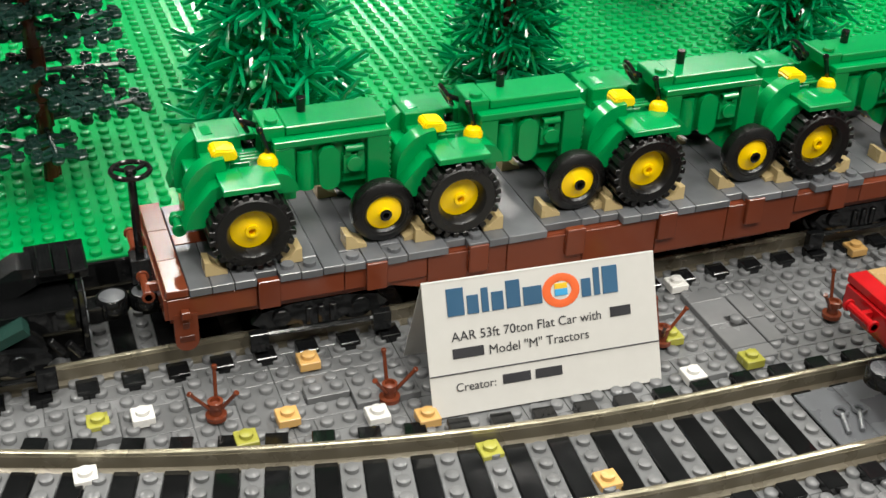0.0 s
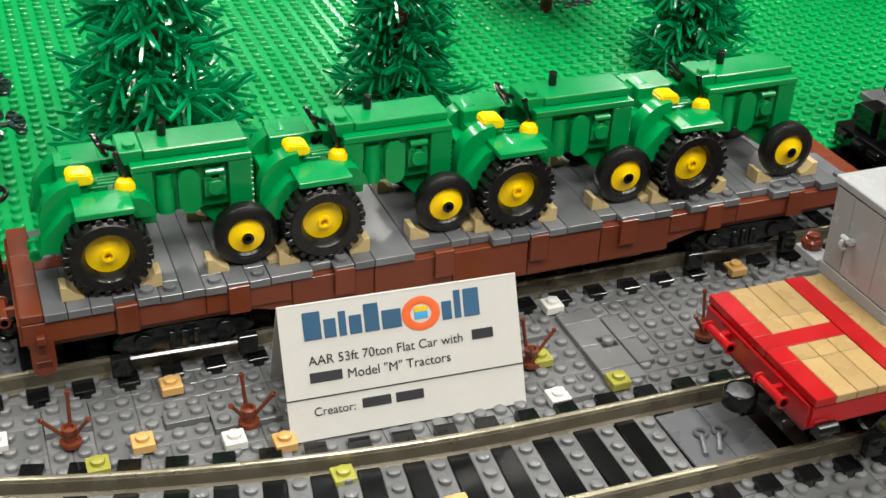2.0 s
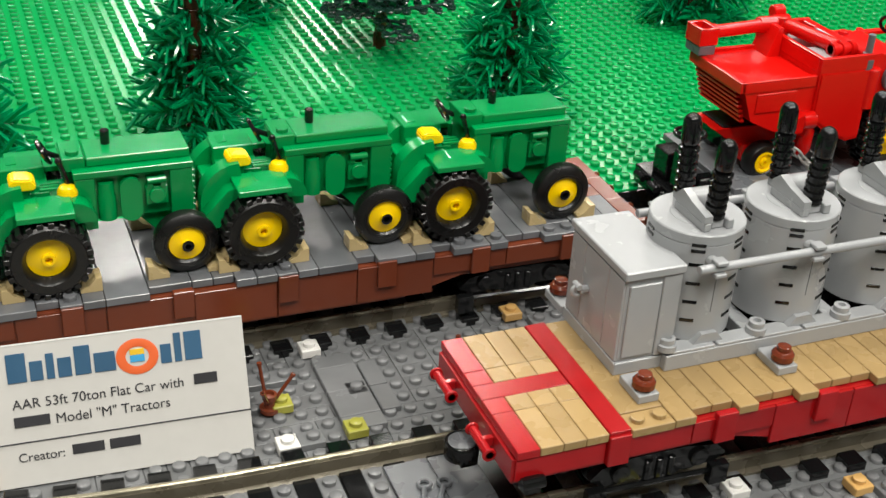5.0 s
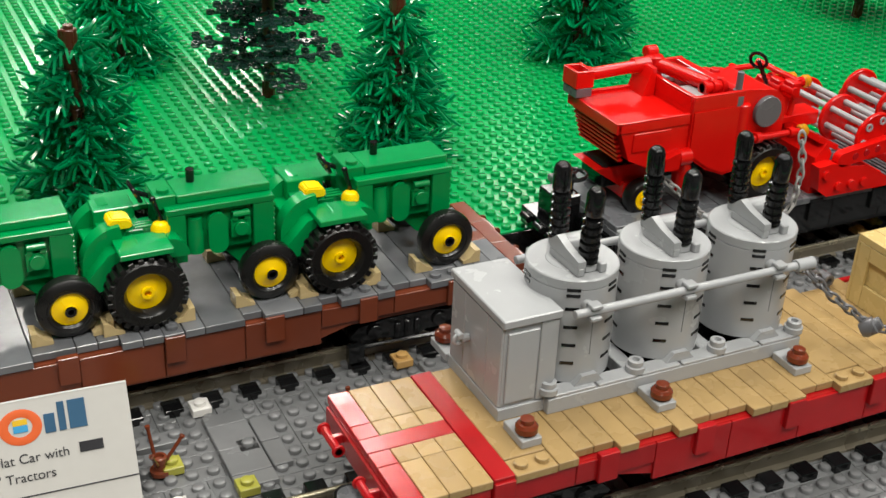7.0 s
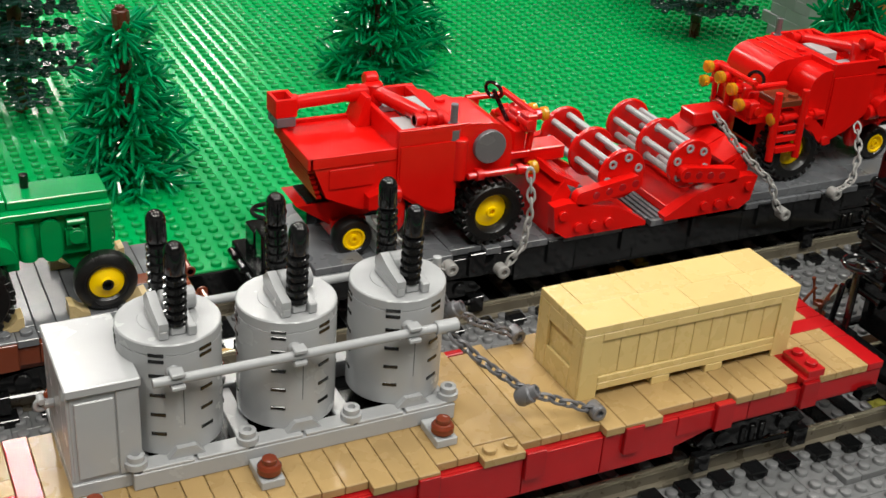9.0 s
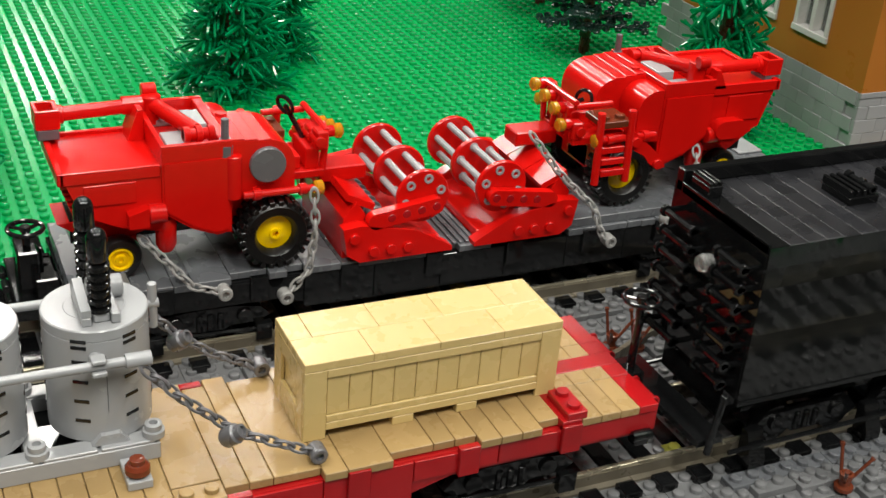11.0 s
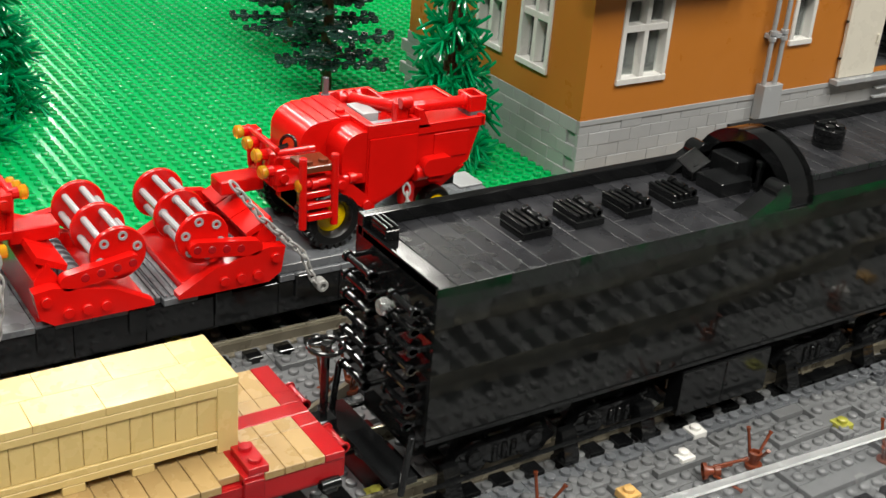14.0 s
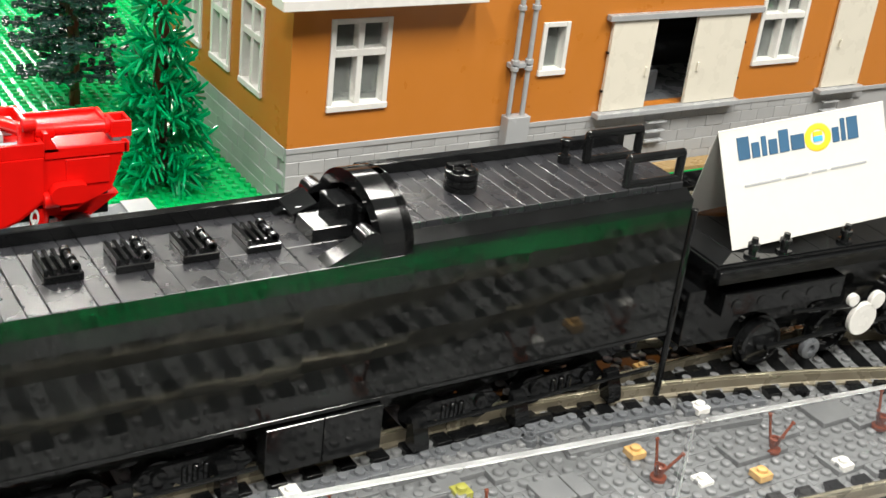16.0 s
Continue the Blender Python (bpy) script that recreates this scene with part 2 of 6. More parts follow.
# ---- green ground ----
GX0, GX1, GY0, GY1 = -0.52, 1.66, 0.4330, 1.40
gb = BM()
box(gb, GX0, GY0, 0.031, GX1, GY1, ZG, 0.0004)
ground = tagged(new("ground", mesh("ground", gb, M["ground"])), "bright green studded baseplate ground", "ground", kind="structure")
spots = [(GX0 + S * (i + 0.5), GY0 + S * (j + 0.5)) for i in range(int((GX1 - GX0) / S)) for j in range(int((1.16 - GY0) / S))]
tagged(field("ground_studs", spots, ZG, M["ground"], 8, ground), kind="stuff")

slab("ground_edge", (GX0, GY0 - 0.0016, 0.031, GX1, GY0 - 0.0003, ZG - 0.0006), M["black"], "black strip closing the edge of the green ground", "edge strip")

# ---- grey ballast ----
bb = BM()
box(bb, GX0, 0.0842, 0.031, GX1, GY0 - 0.0018, ZB, 0.0004)
ballast = tagged(new("ballast", mesh("ballast", bb, M["ballast"])), "grey studded ballast ground along the tracks", "ballast", kind="structure")
YC1, YC2 = 0.408, 0.283            # centre lines of the rear and front tracks
GAUGE = 0.0200


def bend(x, x0, R):
    return 0.0 if (x - x0) * R < 0 else (x - x0) ** 2 / (2 * abs(R))


def front_y(x):
    """The front track's centre line: curving away on the west, straight after."""
    if x < 0.23:
        return YC2 + (x - 0.23) ** 2 / 1.40
    return YC2 - 0.0065 * min(1.0, (x - 0.23) / 0.27)


def branch_y(x):
    return 0.2765 - bend(x, 0.85, 0.85)


def edge_y(x):
    """The track nearest to the table's edge."""
    return 0.139 - 0.10 * max(0.0, x - 0.88) - 0.02 * (x - 0.88)


def near_rail(x, y):
    hit = y < 0.0850 or abs(y - edge_y(x)) < 0.0225 or abs(y - YC1) < 0.0225 or abs(y - front_y(x)) < 0.0225
    if x > 0.85:
        hit = hit or abs(y - branch_y(x)) < 0.0225
    return hit


rnd = random.Random(4)
raised = {}
plates = []
NX, NY = int((GX1 - GX0) / S), int((GY0 - 0.02) / S)


def cell(i, j):
    return GX0 + S * (i + 0.5), 0.021 + S * (j + 0.5)


def free(i, j, w, d):
    for a in range(i, i + w):
        for b in range(j, j + d):
            x, y = cell(a, b)
            if (a, b) in raised or a >= NX or b >= NY or y < 0.0850 or abs(y - edge_y(x)) < 0.034:
                return False
            if abs(y - YC1) < 0.036 or abs(y - front_y(x)) < 0.034 or (x > 0.8 and abs(y - branch_y(x)) < 0.036):
                return False
    return True


for _ in range(900):
    w, d = rnd.choice(((4, 1), (6, 1), (2, 1), (1, 2), (3, 2), (4, 2), (2, 2), (1, 1), (8, 1)))
    i, j = rnd.randrange(NX - 8), rnd.randrange(NY - 2)
    if free(i, j, w, d) and -0.25 < cell(i, j)[0] < 1.35 and len(plates) < 290:
        tile = rnd.random() < 0.12
        for a in range(i, i + w):
            for b in range(j, j + d):
                raised[a, b] = None if tile else 1
        plates.append((i, j, w, d, tile))
LOW = 0.0007
low = {}
lowplates = []
for j in range(NY):
    i = 0
    while i < NX:
        if (i, j) in low or (i, j) in raised:
            i += 1
            continue
        w, d = rnd.choice(((4, 1), (6, 1), (2, 1), (3, 2), (4, 2), (2, 2), (1, 1), (8, 1), (2, 4)))
        ok = 0
        while ok < w and i + ok < NX and (i + ok, j) not in low and (i + ok, j) not in raised:
            ok += 1
        w = ok
        if any((a, j + b) in low or (a, j + b) in raised or j + b >= NY for a in range(i, i + w) for b in range(d)):
            d = 1
        for a in range(i, i + w):
            for b in range(d):
                low[a, j + b] = 1
        lowplates.append((i, j, w, d))
        i += w
lb_ = BM()
for i, j, w, d in lowplates:
    x, y = cell(i, j)
    if -0.12 < x < 1.30 and y > 0.0885:
        box(lb_, x - S / 2 + 0.00012, y - S / 2 + 0.00012, ZB - 0.0002, x - S / 2 + w * S - 0.00012, y - S / 2 + d * S - 0.00012, ZB + LOW, 0.0002)
tagged(part("flat_plates", lb_, M["ballastmix"], ballast), kind="stuff")
spots, heights = [], []
for i in range(NX):
    for j in range(NY):
        x, y = cell(i, j)
        up = raised.get((i, j), 0)
        if up is None or (near_rail(x, y) and not up):
            continue
        spots.append((x, y))
        heights.append(ZB + (P if up else LOW))
tagged(field("ballast_studs", spots, heights, M["ballast"], 9, ballast), kind="stuff")


# green strip along the table's front edge
fb = BM()
box(fb, GX0, 0.0660, 0.031, GX1, 0.0838, ZB + 0.0032, 0.0004)
strip = tagged(new("ground_front", mesh("ground_front", fb, M["ground"])), "green studded baseplate strip along the table edge", "ground", kind="structure")
tagged(field("strip_studs", [(GX0 + S * (i + 0.5), 0.0798 - S * j) for i in range(NX) for j in range(2)], ZB + 0.0032, M["ground"], 8, strip), kind="stuff")


# ---- tracks ----
def rail_run(name, fn, off, x0, x1, step, parent, z=ZB):
    """A rail with foot, web and head that follows a centre line."""
    bm, hd = BM(), BM()
    for b, prof in ((bm, [(-0.0032, 0.0), (0.0032, 0.0), (0.0032, 0.0018), (0.0012, 0.0026), (0.0012, 0.0072), (-0.0012, 0.0072), (-0.0012, 0.0026), (-0.0032, 0.0018)]),
                    (hd, [(-0.0010, 0.0070), (0.0010, 0.0070), (0.0010, 0.0086), (0.0007, 0.0088), (-0.0007, 0.0088), (-0.0010, 0.0086)])):
        last = None
        n = max(1, int((x1 - x0) / step))
        for k in range(n + 1):
            x = x0 + (x1 - x0) * k / n
            sl = (fn(x + 1e-4) - fn(x - 1e-4)) / 2e-4
            nx, ny = -sl / math.hypot(1, sl), 1 / math.hypot(1, sl)
            row = [b.verts.new((x + nx * (off + u), fn(x) + ny * (off + u), z + h)) for u, h in prof]
            if last:
                for q in range(len(prof)):
                    w = (q + 1) % len(prof)
                    b.faces.new((last[q], row[q], row[w], last[w]))
            else:
                b.faces.new(row[::-1])
            last = row
        b.faces.new(last)
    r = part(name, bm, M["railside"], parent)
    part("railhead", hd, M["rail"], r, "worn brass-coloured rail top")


def sleeper_meshes():
    e = box(BM(), -0.0039, -0.0039, 0, 0.0039, 0.0039, P + 0.001, 0.0003)
    f = box(BM(), -0.0039, -0.0159, 0, 0.0039, 0.0159, P + 0.0006, 0.0003)
    g = box(BM(), -0.0039, -0.0159, 0, 0.0039, 0.0159, P, 0.0003)
    for k in range(4):
        stud(g, 0, -0.012 + k * 0.008, P, 12)
    return mesh("sleeper_end", e, M["black"]), mesh("sleeper", f, M["black"]), mesh("stud_plate", g, M["ballast"])


END_ME, MID_ME, GAP_ME = sleeper_meshes()


def track(label, fn, x0, x1, phase, step=2 * S, full=True):
    t = thing("railway_track", label, "track", group="railway tracks")
    for o in (-GAUGE, GAUGE):
        rail_run("rail", fn, o, x0, x1, 0.02, t)
    x = x0 + phase
    while x < x1:
        sl = (fn(x + 1e-4) - fn(x - 1e-4)) / 2e-4
        a = math.degrees(math.atan(sl))
        m = pose(x, fn(x), ZB, 0, 0, a)
        piece("sleeper", MID_ME, t, m)
        piece("stud_plate", GAP_ME, t, pose(x + step / 2, fn(x + step / 2), ZB, 0, 0, a))
        for s in (-1, 1):
            piece("sleeper_end", END_ME, t, m @ pose(0, s * 0.0285, 0))
        x += step
    return t


track("straight toy railway track with black sleepers", lambda x: YC1, -0.50, 1.60, 0.004)
track("toy railway track curving away at one end", front_y, -0.42, 1.60, 0.006)
track("toy railway track branching off in a curve", branch_y, 0.89, 1.42, 0.002)
track("toy railway track along the table edge", edge_y, 0.30, 1.50, 0.006)
# loose rail lying between the two tracks
lr = thing("loose_rail", "short diagonal grey rail between the two tracks", "rail", (0.70, 0.345, ZB))
part("bar", box(BM(), -0.075, -0.0012, 0.002, 0.075, 0.0012, 0.008), M["railside"], lr)
lr.matrix_basis = pose(0.70, 0.342, ZB, 0, 0, 24)


# ---- flat cars ----
def bogie(car, x, material=None, half=0.0262, low=True):
    m = material or M["black"]
    for s in (-1, 1):
        b = BM()
        y = s * half
        prism(b, [(x - 0.026, -0.0225), (x - 0.022, -0.0255), (x - 0.009, -0.0255), (x - 0.006, -0.0275), (x + 0.006, -0.0275), (x + 0.009, -0.0255), (x + 0.022, -0.0255), (x + 0.026, -0.0225), (x + 0.022, -0.0185), (x + 0.01, -0.0165), (x - 0.01, -0.0165), (x - 0.022, -0.0185)], "y", y - 0.0016, y + 0.0016)
        for dx in (-0.015, 0.015):
            rod(b, (x + dx, y - 0.003, -0.0215), (x + dx, y + 0.003, -0.0215), 0.0034, 12)
        for dx in (-0.0045, 0, 0.0045):
            rod(b, (x + dx, y + s * 0.0012, -0.0265), (x + dx, y + s * 0.0012, -0.019), 0.0016, 8)
        if low:
            rod(b, (x - 0.024, y + s * 0.002, -0.0275), (x + 0.024, y + s * 0.002, -0.029), 0.001, 6)
        for dx in (-0.024, 0.023) if low else ():
            box(b, x + dx - 0.0035, y + s * 0.001, -0.0335, x + dx + 0.0035, y + s * 0.0045, -0.0255)
        part("bogie_frame", b, m, car)
    for dx in (-0.015, 0.015):
        w = BM()
        for s in (-1, 1):
            ring(w, (x + dx, s * 0.0185, -0.0225), (0, s, 0), [(0, 0.0098), (0.0012, 0.0098), (0.0014, 0.0085), (0.005, 0.0082), (0.0052, 0.003)], 20)
        rod(w, (x + dx, -0.024, -0.0225), (x + dx, 0.024, -0.0225), 0.0015, 8)
        part("wheelset", w, m, car)


def brake_wheel(car, x, y, h):
    b = BM()
    rod(b, (x, y, -0.012), (x, y, h), 0.0016, 10)
    box(b, x - 0.004, y - 0.004, -0.014, x + 0.004, y + 0.004, -0.004)
    st = part("brake_post", b, M["black"], car)
    w = BM()
    torus(w, (x, y, h), (0, 0, 1), 0.0068, 0.0010, 24, 8)
    for k in range(3):
        a = 2 * math.pi * k / 3 + 0.5
        rod(w, (x, y, h - 0.0006), (x + 0.0066 * math.cos(a), y + 0.0066 * math.sin(a), h), 0.0008, 6)
    rod(w, (x, y, h - 0.0012), (x, y, h + 0.0012), 0.0022, 12)
    part("brake_wheel", w, M["black"], car, "black spoked brake handwheel")


def coupler(car, x, s):
    b = BM()
    box(b, x, -0.005, -0.026, x + s * 0.006, 0.005, -0.019)
    ring(b, (x + s * 0.004, 0, -0.0245), (0, 0, 1), [(0, 0.0054), (0.0004, 0.0060), (0.0058, 0.0060), (0.0064, 0.0056), (0.0066, 0.0052), (0.0060, 0.0050)], 24)
    cp = part("coupler", b, M["black"], car)
    part("magnet", ring(BM(), (x + s * 0.004, 0, -0.0195), (0, 0, 1), [(0, 0.0048), (0.0012, 0.0048), (0.0014, 0.0045)], 22), M["grey"], cp, "round grey coupling magnet")


def flat_car(label, x0, yc, studs, deck, side, steps=True, ends=(7, 37), pockets=5, seed=1, z=ZD, skip=None):
    """A flat wagon: deck planks across, deep side sills, stake pockets, bogies and couplers. Local x from its west end."""
    car = thing("flat_car", label, "flat wagon", (x0, yc, z), "model railway wagons")
    L, W = studs * S, 4 * S
    b = BM()
    box(b, 0.001, -W + 0.004, -0.016, L - 0.001, W - 0.004, -P - 0.0002)
    part("underframe", b, M["black"] if side is M["black"] else side, car)
    e0, e1 = 0.078, L - 0.078
    for s in (-1, 1):
        y = s * (W - 0.0052)
        prof = [(0, -P - 0.0003), (L, -P - 0.0003), (L, -0.0125), (e1, -0.0125), (e1 - 0.03, -0.0205), (e0 + 0.03, -0.0205), (e0, -0.0125), (0, -0.0125)]
        sl = part("side_sill", prism(BM(), prof, "y", y, y + s * 0.0040), side, car)
        for k in range(1, int(studs / pockets) + 1):
            px = k * pockets * S - 0.5 * S
            pb = BM()
            box(pb, px - 0.0039, y + s * 0.0038, -0.0128, px + 0.0039, y + s * 0.0068, -0.0012, 0.0003)
            part("stake_pocket", pb, side, sl)
        for k in range(int(studs / 4)):
            pb = BM()
            xa, xb = k * 4 * S + 0.0002, (k + 1) * 4 * S - 0.0002
            lowz = -0.0119 if (xa < e0 or xb > e1) else -0.0195
            box(pb, xa, y + s * 0.0036, lowz, xb, y + s * 0.0050, -P - 0.0005, 0.0002)
            part("side_panel", pb, side, sl)
    r = random.Random(seed)
    me = {}
    i = 0
    while i < studs:
        w = 2 if r.random() < 0.35 and i + 2 <= studs else 1
        if skip and skip(i):
            i += 1
            continue
        near = r.choice((0, 0, 0.004, 0.004, 0.008)) if 2 < i < studs - 3 else 0.0
        far = r.choice((0, 0.004))
        key = (w, near, far)
        if key not in me:
            pb = BM()
            g = 0.00012
            if near == 0.008:
                box(pb, g, -W + 0.0082, -P, w * S - g, W - far, 0.0, 0.00025)
            else:
                box(pb, g, -W + near - 0.0008, -P, w * S - g, W - far, 0.0, 0.00025)
            me[key] = mesh("deck_plank", pb, deck)
        piece("deck_plank", me[key], car, pose(i * S, 0, 0))
        if near == 0.008:
            pb = BM()
            box(pb, 0.00012, -W - 0.0008, -P - 0.0003, w * S - 0.00012, -W + 0.0079, -0.0003, 0.00025)
            for q in range(w):
                stud(pb, (q + 0.5) * S, -W + 0.0036, -0.0003)
            piece("edge_plate", mesh("edge_plate", pb, deck), car, pose(i * S, 0, 0))
        i += w
    for xx in ends:
        bogie(car, xx * S)
    coupler(car, 0.0, -1)
    coupler(car, L, 1)
    for s, xx in ((-1, 0.0), (1, L)):
        b = BM()
        box(b, xx - 0.001 if s < 0 else xx - 0.004, -W + 0.001, -0.0125, xx + 0.004 if s < 0 else xx + 0.001, W - 0.001, -P - 0.0003)
        part("end_beam", b, side, car)
        for yy in (-0.016, 0.016):
            hb = BM()
            rod(hb, (xx + s * 0.005, yy - 0.0075, -0.0065), (xx + s * 0.005, yy + 0.0075, -0.0065), 0.0016, 10)
            for q in (-0.0075, 0.0065):
                rod(hb, (xx + s * 0.005, yy + q, -0.0065), (xx + s * 0.005, yy + q + 0.001, -0.0065), 0.0024, 12)
            box(hb, xx, yy - 0.001, -0.0085, xx + s * 0.005, yy + 0.001, -0.005)
            part("grab_bar", hb, side, car)
    # step under each corner
    for xx in (0.006, L - 0.006):
        for s in (-1, 1):
            if not steps:
                cb = box(BM(), xx - 0.003, s * (W - 0.003), -0.0165, xx + 0.003, s * (W + 0.0022), -0.0105, 0.0005)
                rod(cb, (xx - 0.004, s * (W + 0.001), -0.0125), (xx + 0.004, s * (W + 0.001), -0.0125), 0.0022, 12)
                part("corner_clip", cb, M["black"], car)
                continue
            sb = BM()
            y = s * (W - 0.001)
            prism(sb, [(xx + 0.0042, -0.0100), (xx - 0.0042, -0.0100)] + arc(xx, -0.0215, 0.0042, 180, 360, 10), "y", y - 0.0012, y + 0.0026)
            box(sb, xx - 0.0016, y - 0.0008, -0.0110, xx + 0.0016, y + s * 0.0036, -0.0080, 0.0003)
            cs = part("corner_step", sb, side, car)
            # slots are thin darker brown plates, the recess's shade put into their colour
            for zz, w in ((-0.0205, 0.0026), (-0.0150, 0.0012)):
                part("step_slot", box(BM(), xx - w, y + 0.0024 if s > 0 else y - 0.0014, zz - 0.0012, xx + w, y + 0.0028 if s > 0 else y - 0.0010, zz + 0.0012, 0.0002), M["trunk"], cs)
    return car


brown_car = flat_car("reddish-brown flat wagon with grey plank deck", 0.046, YC1, 44, M["deck"], M["brown"], seed=3, skip=lambda i: i < 1 or i > 42)
for xx in (0.0, 43 * S):
    for k in range(3):
        part("end_tile", box(BM(), xx + 0.0001, -0.032 + k * 0.0213 + 0.0001, -P, xx + S - 0.0001, -0.032 + (k + 1) * 0.0213 - 0.0001, 0.0, 0.00025), M["brown"], brown_car)
part("deck_patch", box(BM(), 0.0082, -0.0020, -P, 0.0240, 0.0055, 0.0003, 0.0002), M["brown"], brown_car, "reddish-brown plate let into the deck")
part("deck_patch", box(BM(), 43 * S - 0.0160, -0.0060, -P, 43 * S - 0.0002, 0.0020, 0.0003, 0.0002), M["brown"], brown_car, "reddish-brown plate let into the deck")
brake_wheel(brown_car, -0.004, 0.002, 0.031)

YR, ZR = 0.2785, 0.0955     # centre line and deck top of the red wagon
red_car = flat_car("red flat wagon with tan plank deck", 0.279, YR, 44, M["tan"], M["dred"], seed=8, z=ZR, steps=False, skip=lambda i: i < 5 or i > 38)
for x_in, d in ((0.0, 1), (44 * S, -1)):
    def q(a):
        return x_in + d * a * S
    for k, (ya, yb) in enumerate(((-0.0325, -0.012), (-0.0118, -0.004), (0.0042, 0.0118), (0.012, 0.0325))):
        part("red_tile", box(BM(), q(0.0) + d * 0.0001, ya, -P, q(1) - d * 0.0001, yb, 0, 0.00025), M["dred"], red_car)
    part("red_tile", box(BM(), q(0), -0.0038, -P, q(4) - d * 0.0001, 0.0040, 0, 0.00025), M["dred"], red_car)
    part("red_tile", box(BM(), q(4) + d * 0.0001, -0.0325, -P, q(5) - d * 0.0001, 0.0325, 0.0003, 0.00025), M["dred"], red_car)
    for ya, yb in ((-0.0325, -0.0122), (-0.012, -0.004), (0.0042, 0.0120), (0.0122, 0.0325)):
        for a in range(1, 4):
            part("tan_tile", box(BM(), q(a) + d * 0.0001, ya, -P, q(a + 1) - d * 0.0001, yb, 0, 0.00025), M["tan"], red_car)
brake_wheel(red_car, 44 * S + 0.006, -0.004, 0.027)

black_car = flat_car("black flat wagon with dark grey deck", 0.447, 0.416, 46, M["grey"], M["black"], seed=5, steps=False, skip=lambda i: False)
brake_wheel(black_car, -0.013, -0.010, 0.0225)
part("end_platform", box(BM(), -0.020, -0.0200, -0.0140, -0.0012, 0.0200, -0.0050, 0.0005), M["black"], black_car)
part("end_block", box(BM(), -0.0165, -0.0010, -0.0050, -0.0060, 0.0110, 0.0085, 0.0006), M["black"], black_car)
part("end_block", box(BM(), -0.0120, -0.0220, -0.0050, -0.0030, -0.0150, 0.0050, 0.0006), M["black"], black_car)
part("wheel_bracket", box(BM(), -0.0175, -0.0145, -0.0050, -0.0090, -0.0060, 0.0140, 0.0008), M["black"], black_car)
for k in range(3):
    part("end_pin", rod(BM(), (-0.0215, -0.0150 + k * 0.012, -0.0080), (-0.0215, -0.0080 + k * 0.012, -0.0080), 0.0018, 10), M["black"], black_car)
part("end_plate", box(BM(), 0.8000 - 0.447, 0.0130, 0.0045, 0.8150 - 0.447, 0.0310, 0.0056, 0.0003), M["light"], black_car, "light grey smooth end plate")
part("deck_raise", box(BM(), 0.0002, -0.0310, 0.0001, 0.0230, 0.0310, 0.0032, 0.0003), M["grey"], black_car)


# ---- tent cards ----
def letters(txt, size, x, z, material, parent, name, bold=0.0):
    cu = bpy.data.curves.new(name, "FONT")
    cu.body, cu.size, cu.extrude, cu.offset = txt, size, 0.00004, bold
    ob = new(name, cu)
    me = bpy.data.meshes.new_from_object(ob)
    bpy.data.objects.remove(ob)
    me.materials.append(material)
    o2 = new(name, me)
    o2.parent = parent
    o2.matrix_basis = pose(x, -0.00035, z, 90, 0, 0)
    return o2


def bar(x0, z0, x1, z1, material, parent, name="printed_bar"):
    return part(name, box(BM(), x0, -0.0004, z0, x1, -0.00008, z1, 0.00005), material, parent)


def tent_card(label, at, rz, lean, w, h, big, ry=0.0):
    card = thing("tent_card", label, "sign card", at, "name cards")
    card.matrix_basis = pose(*at, 0, ry, rz)
    front = part("front_sheet", box(BM(), 0, 0, 0, w, 0.0004, h, 0.00008), M["card"], card)
    front.matrix_basis = pose(0, 0, 0, -lean, 0, 0)
    back = part("back_sheet", box(BM(), 0, -0.0004, -h, w, 0, 0, 0.00008), M["card"], card)
    back.matrix_basis = pose(0, h * math.sin(radians(lean)), h * math.cos(radians(lean)) - 0.0002, lean, 0, 0)
    k = w / 0.0875
    # printed emblem: blue bars for the word and a ring between them
    z = h * 0.73
    widths = (0.0062, 0.0042, 0.0026, 0.0044, 0.0052, 0.0070) if big else (0.006, 0.004, 0.0026, 0.0044, 0.005, 0.007)
    x = 0.0085 * k
    for i, q in enumerate(widths):
        tall = 0.0098 if i in (0, 4) else (0.0086 if i == 2 else 0.0066)
        bar(x, z, x + q * k, z + tall * k, M["blueink"], front)
        x += (q + 0.0011) * k
    ringc = (x + 0.0062 * k, z + 0.0036 * k)
    tb = BM()
    torus(tb, (ringc[0], -0.0002, ringc[1]), (0, 1, 0), 0.0048 * k, 0.0014 * k, 28, 6)
    for v in tb.verts:
        v.co.y = -0.0002 + (v.co.y + 0.0002) * 0.08
        v.co.x = ringc[0] + (v.co.x - ringc[0]) * 1.15
    part("printed_ring", tb, M["redink" if big else "yellowink"], front)
    bar(ringc[0] - 0.0024 * k, ringc[1] - 0.0018 * k, ringc[0] + 0.0024 * k, ringc[1] + 0.0006 * k, M["cyanink"], front)
    bar(ringc[0] - 0.0024 * k, ringc[1] + 0.0006 * k, ringc[0] + 0.0024 * k, ringc[1] + 0.0026 * k, M["yellowink"], front)
    x = ringc[0] + 0.0078 * k
    for q, tall in ((0.0036, 0.0066), (0.0024, 0.0100), (0.0058, 0.0100)):
        bar(x, z, x + q * k, z + tall * k, M["blueink"], front)
        x += (q + 0.0011) * k
    return card, front


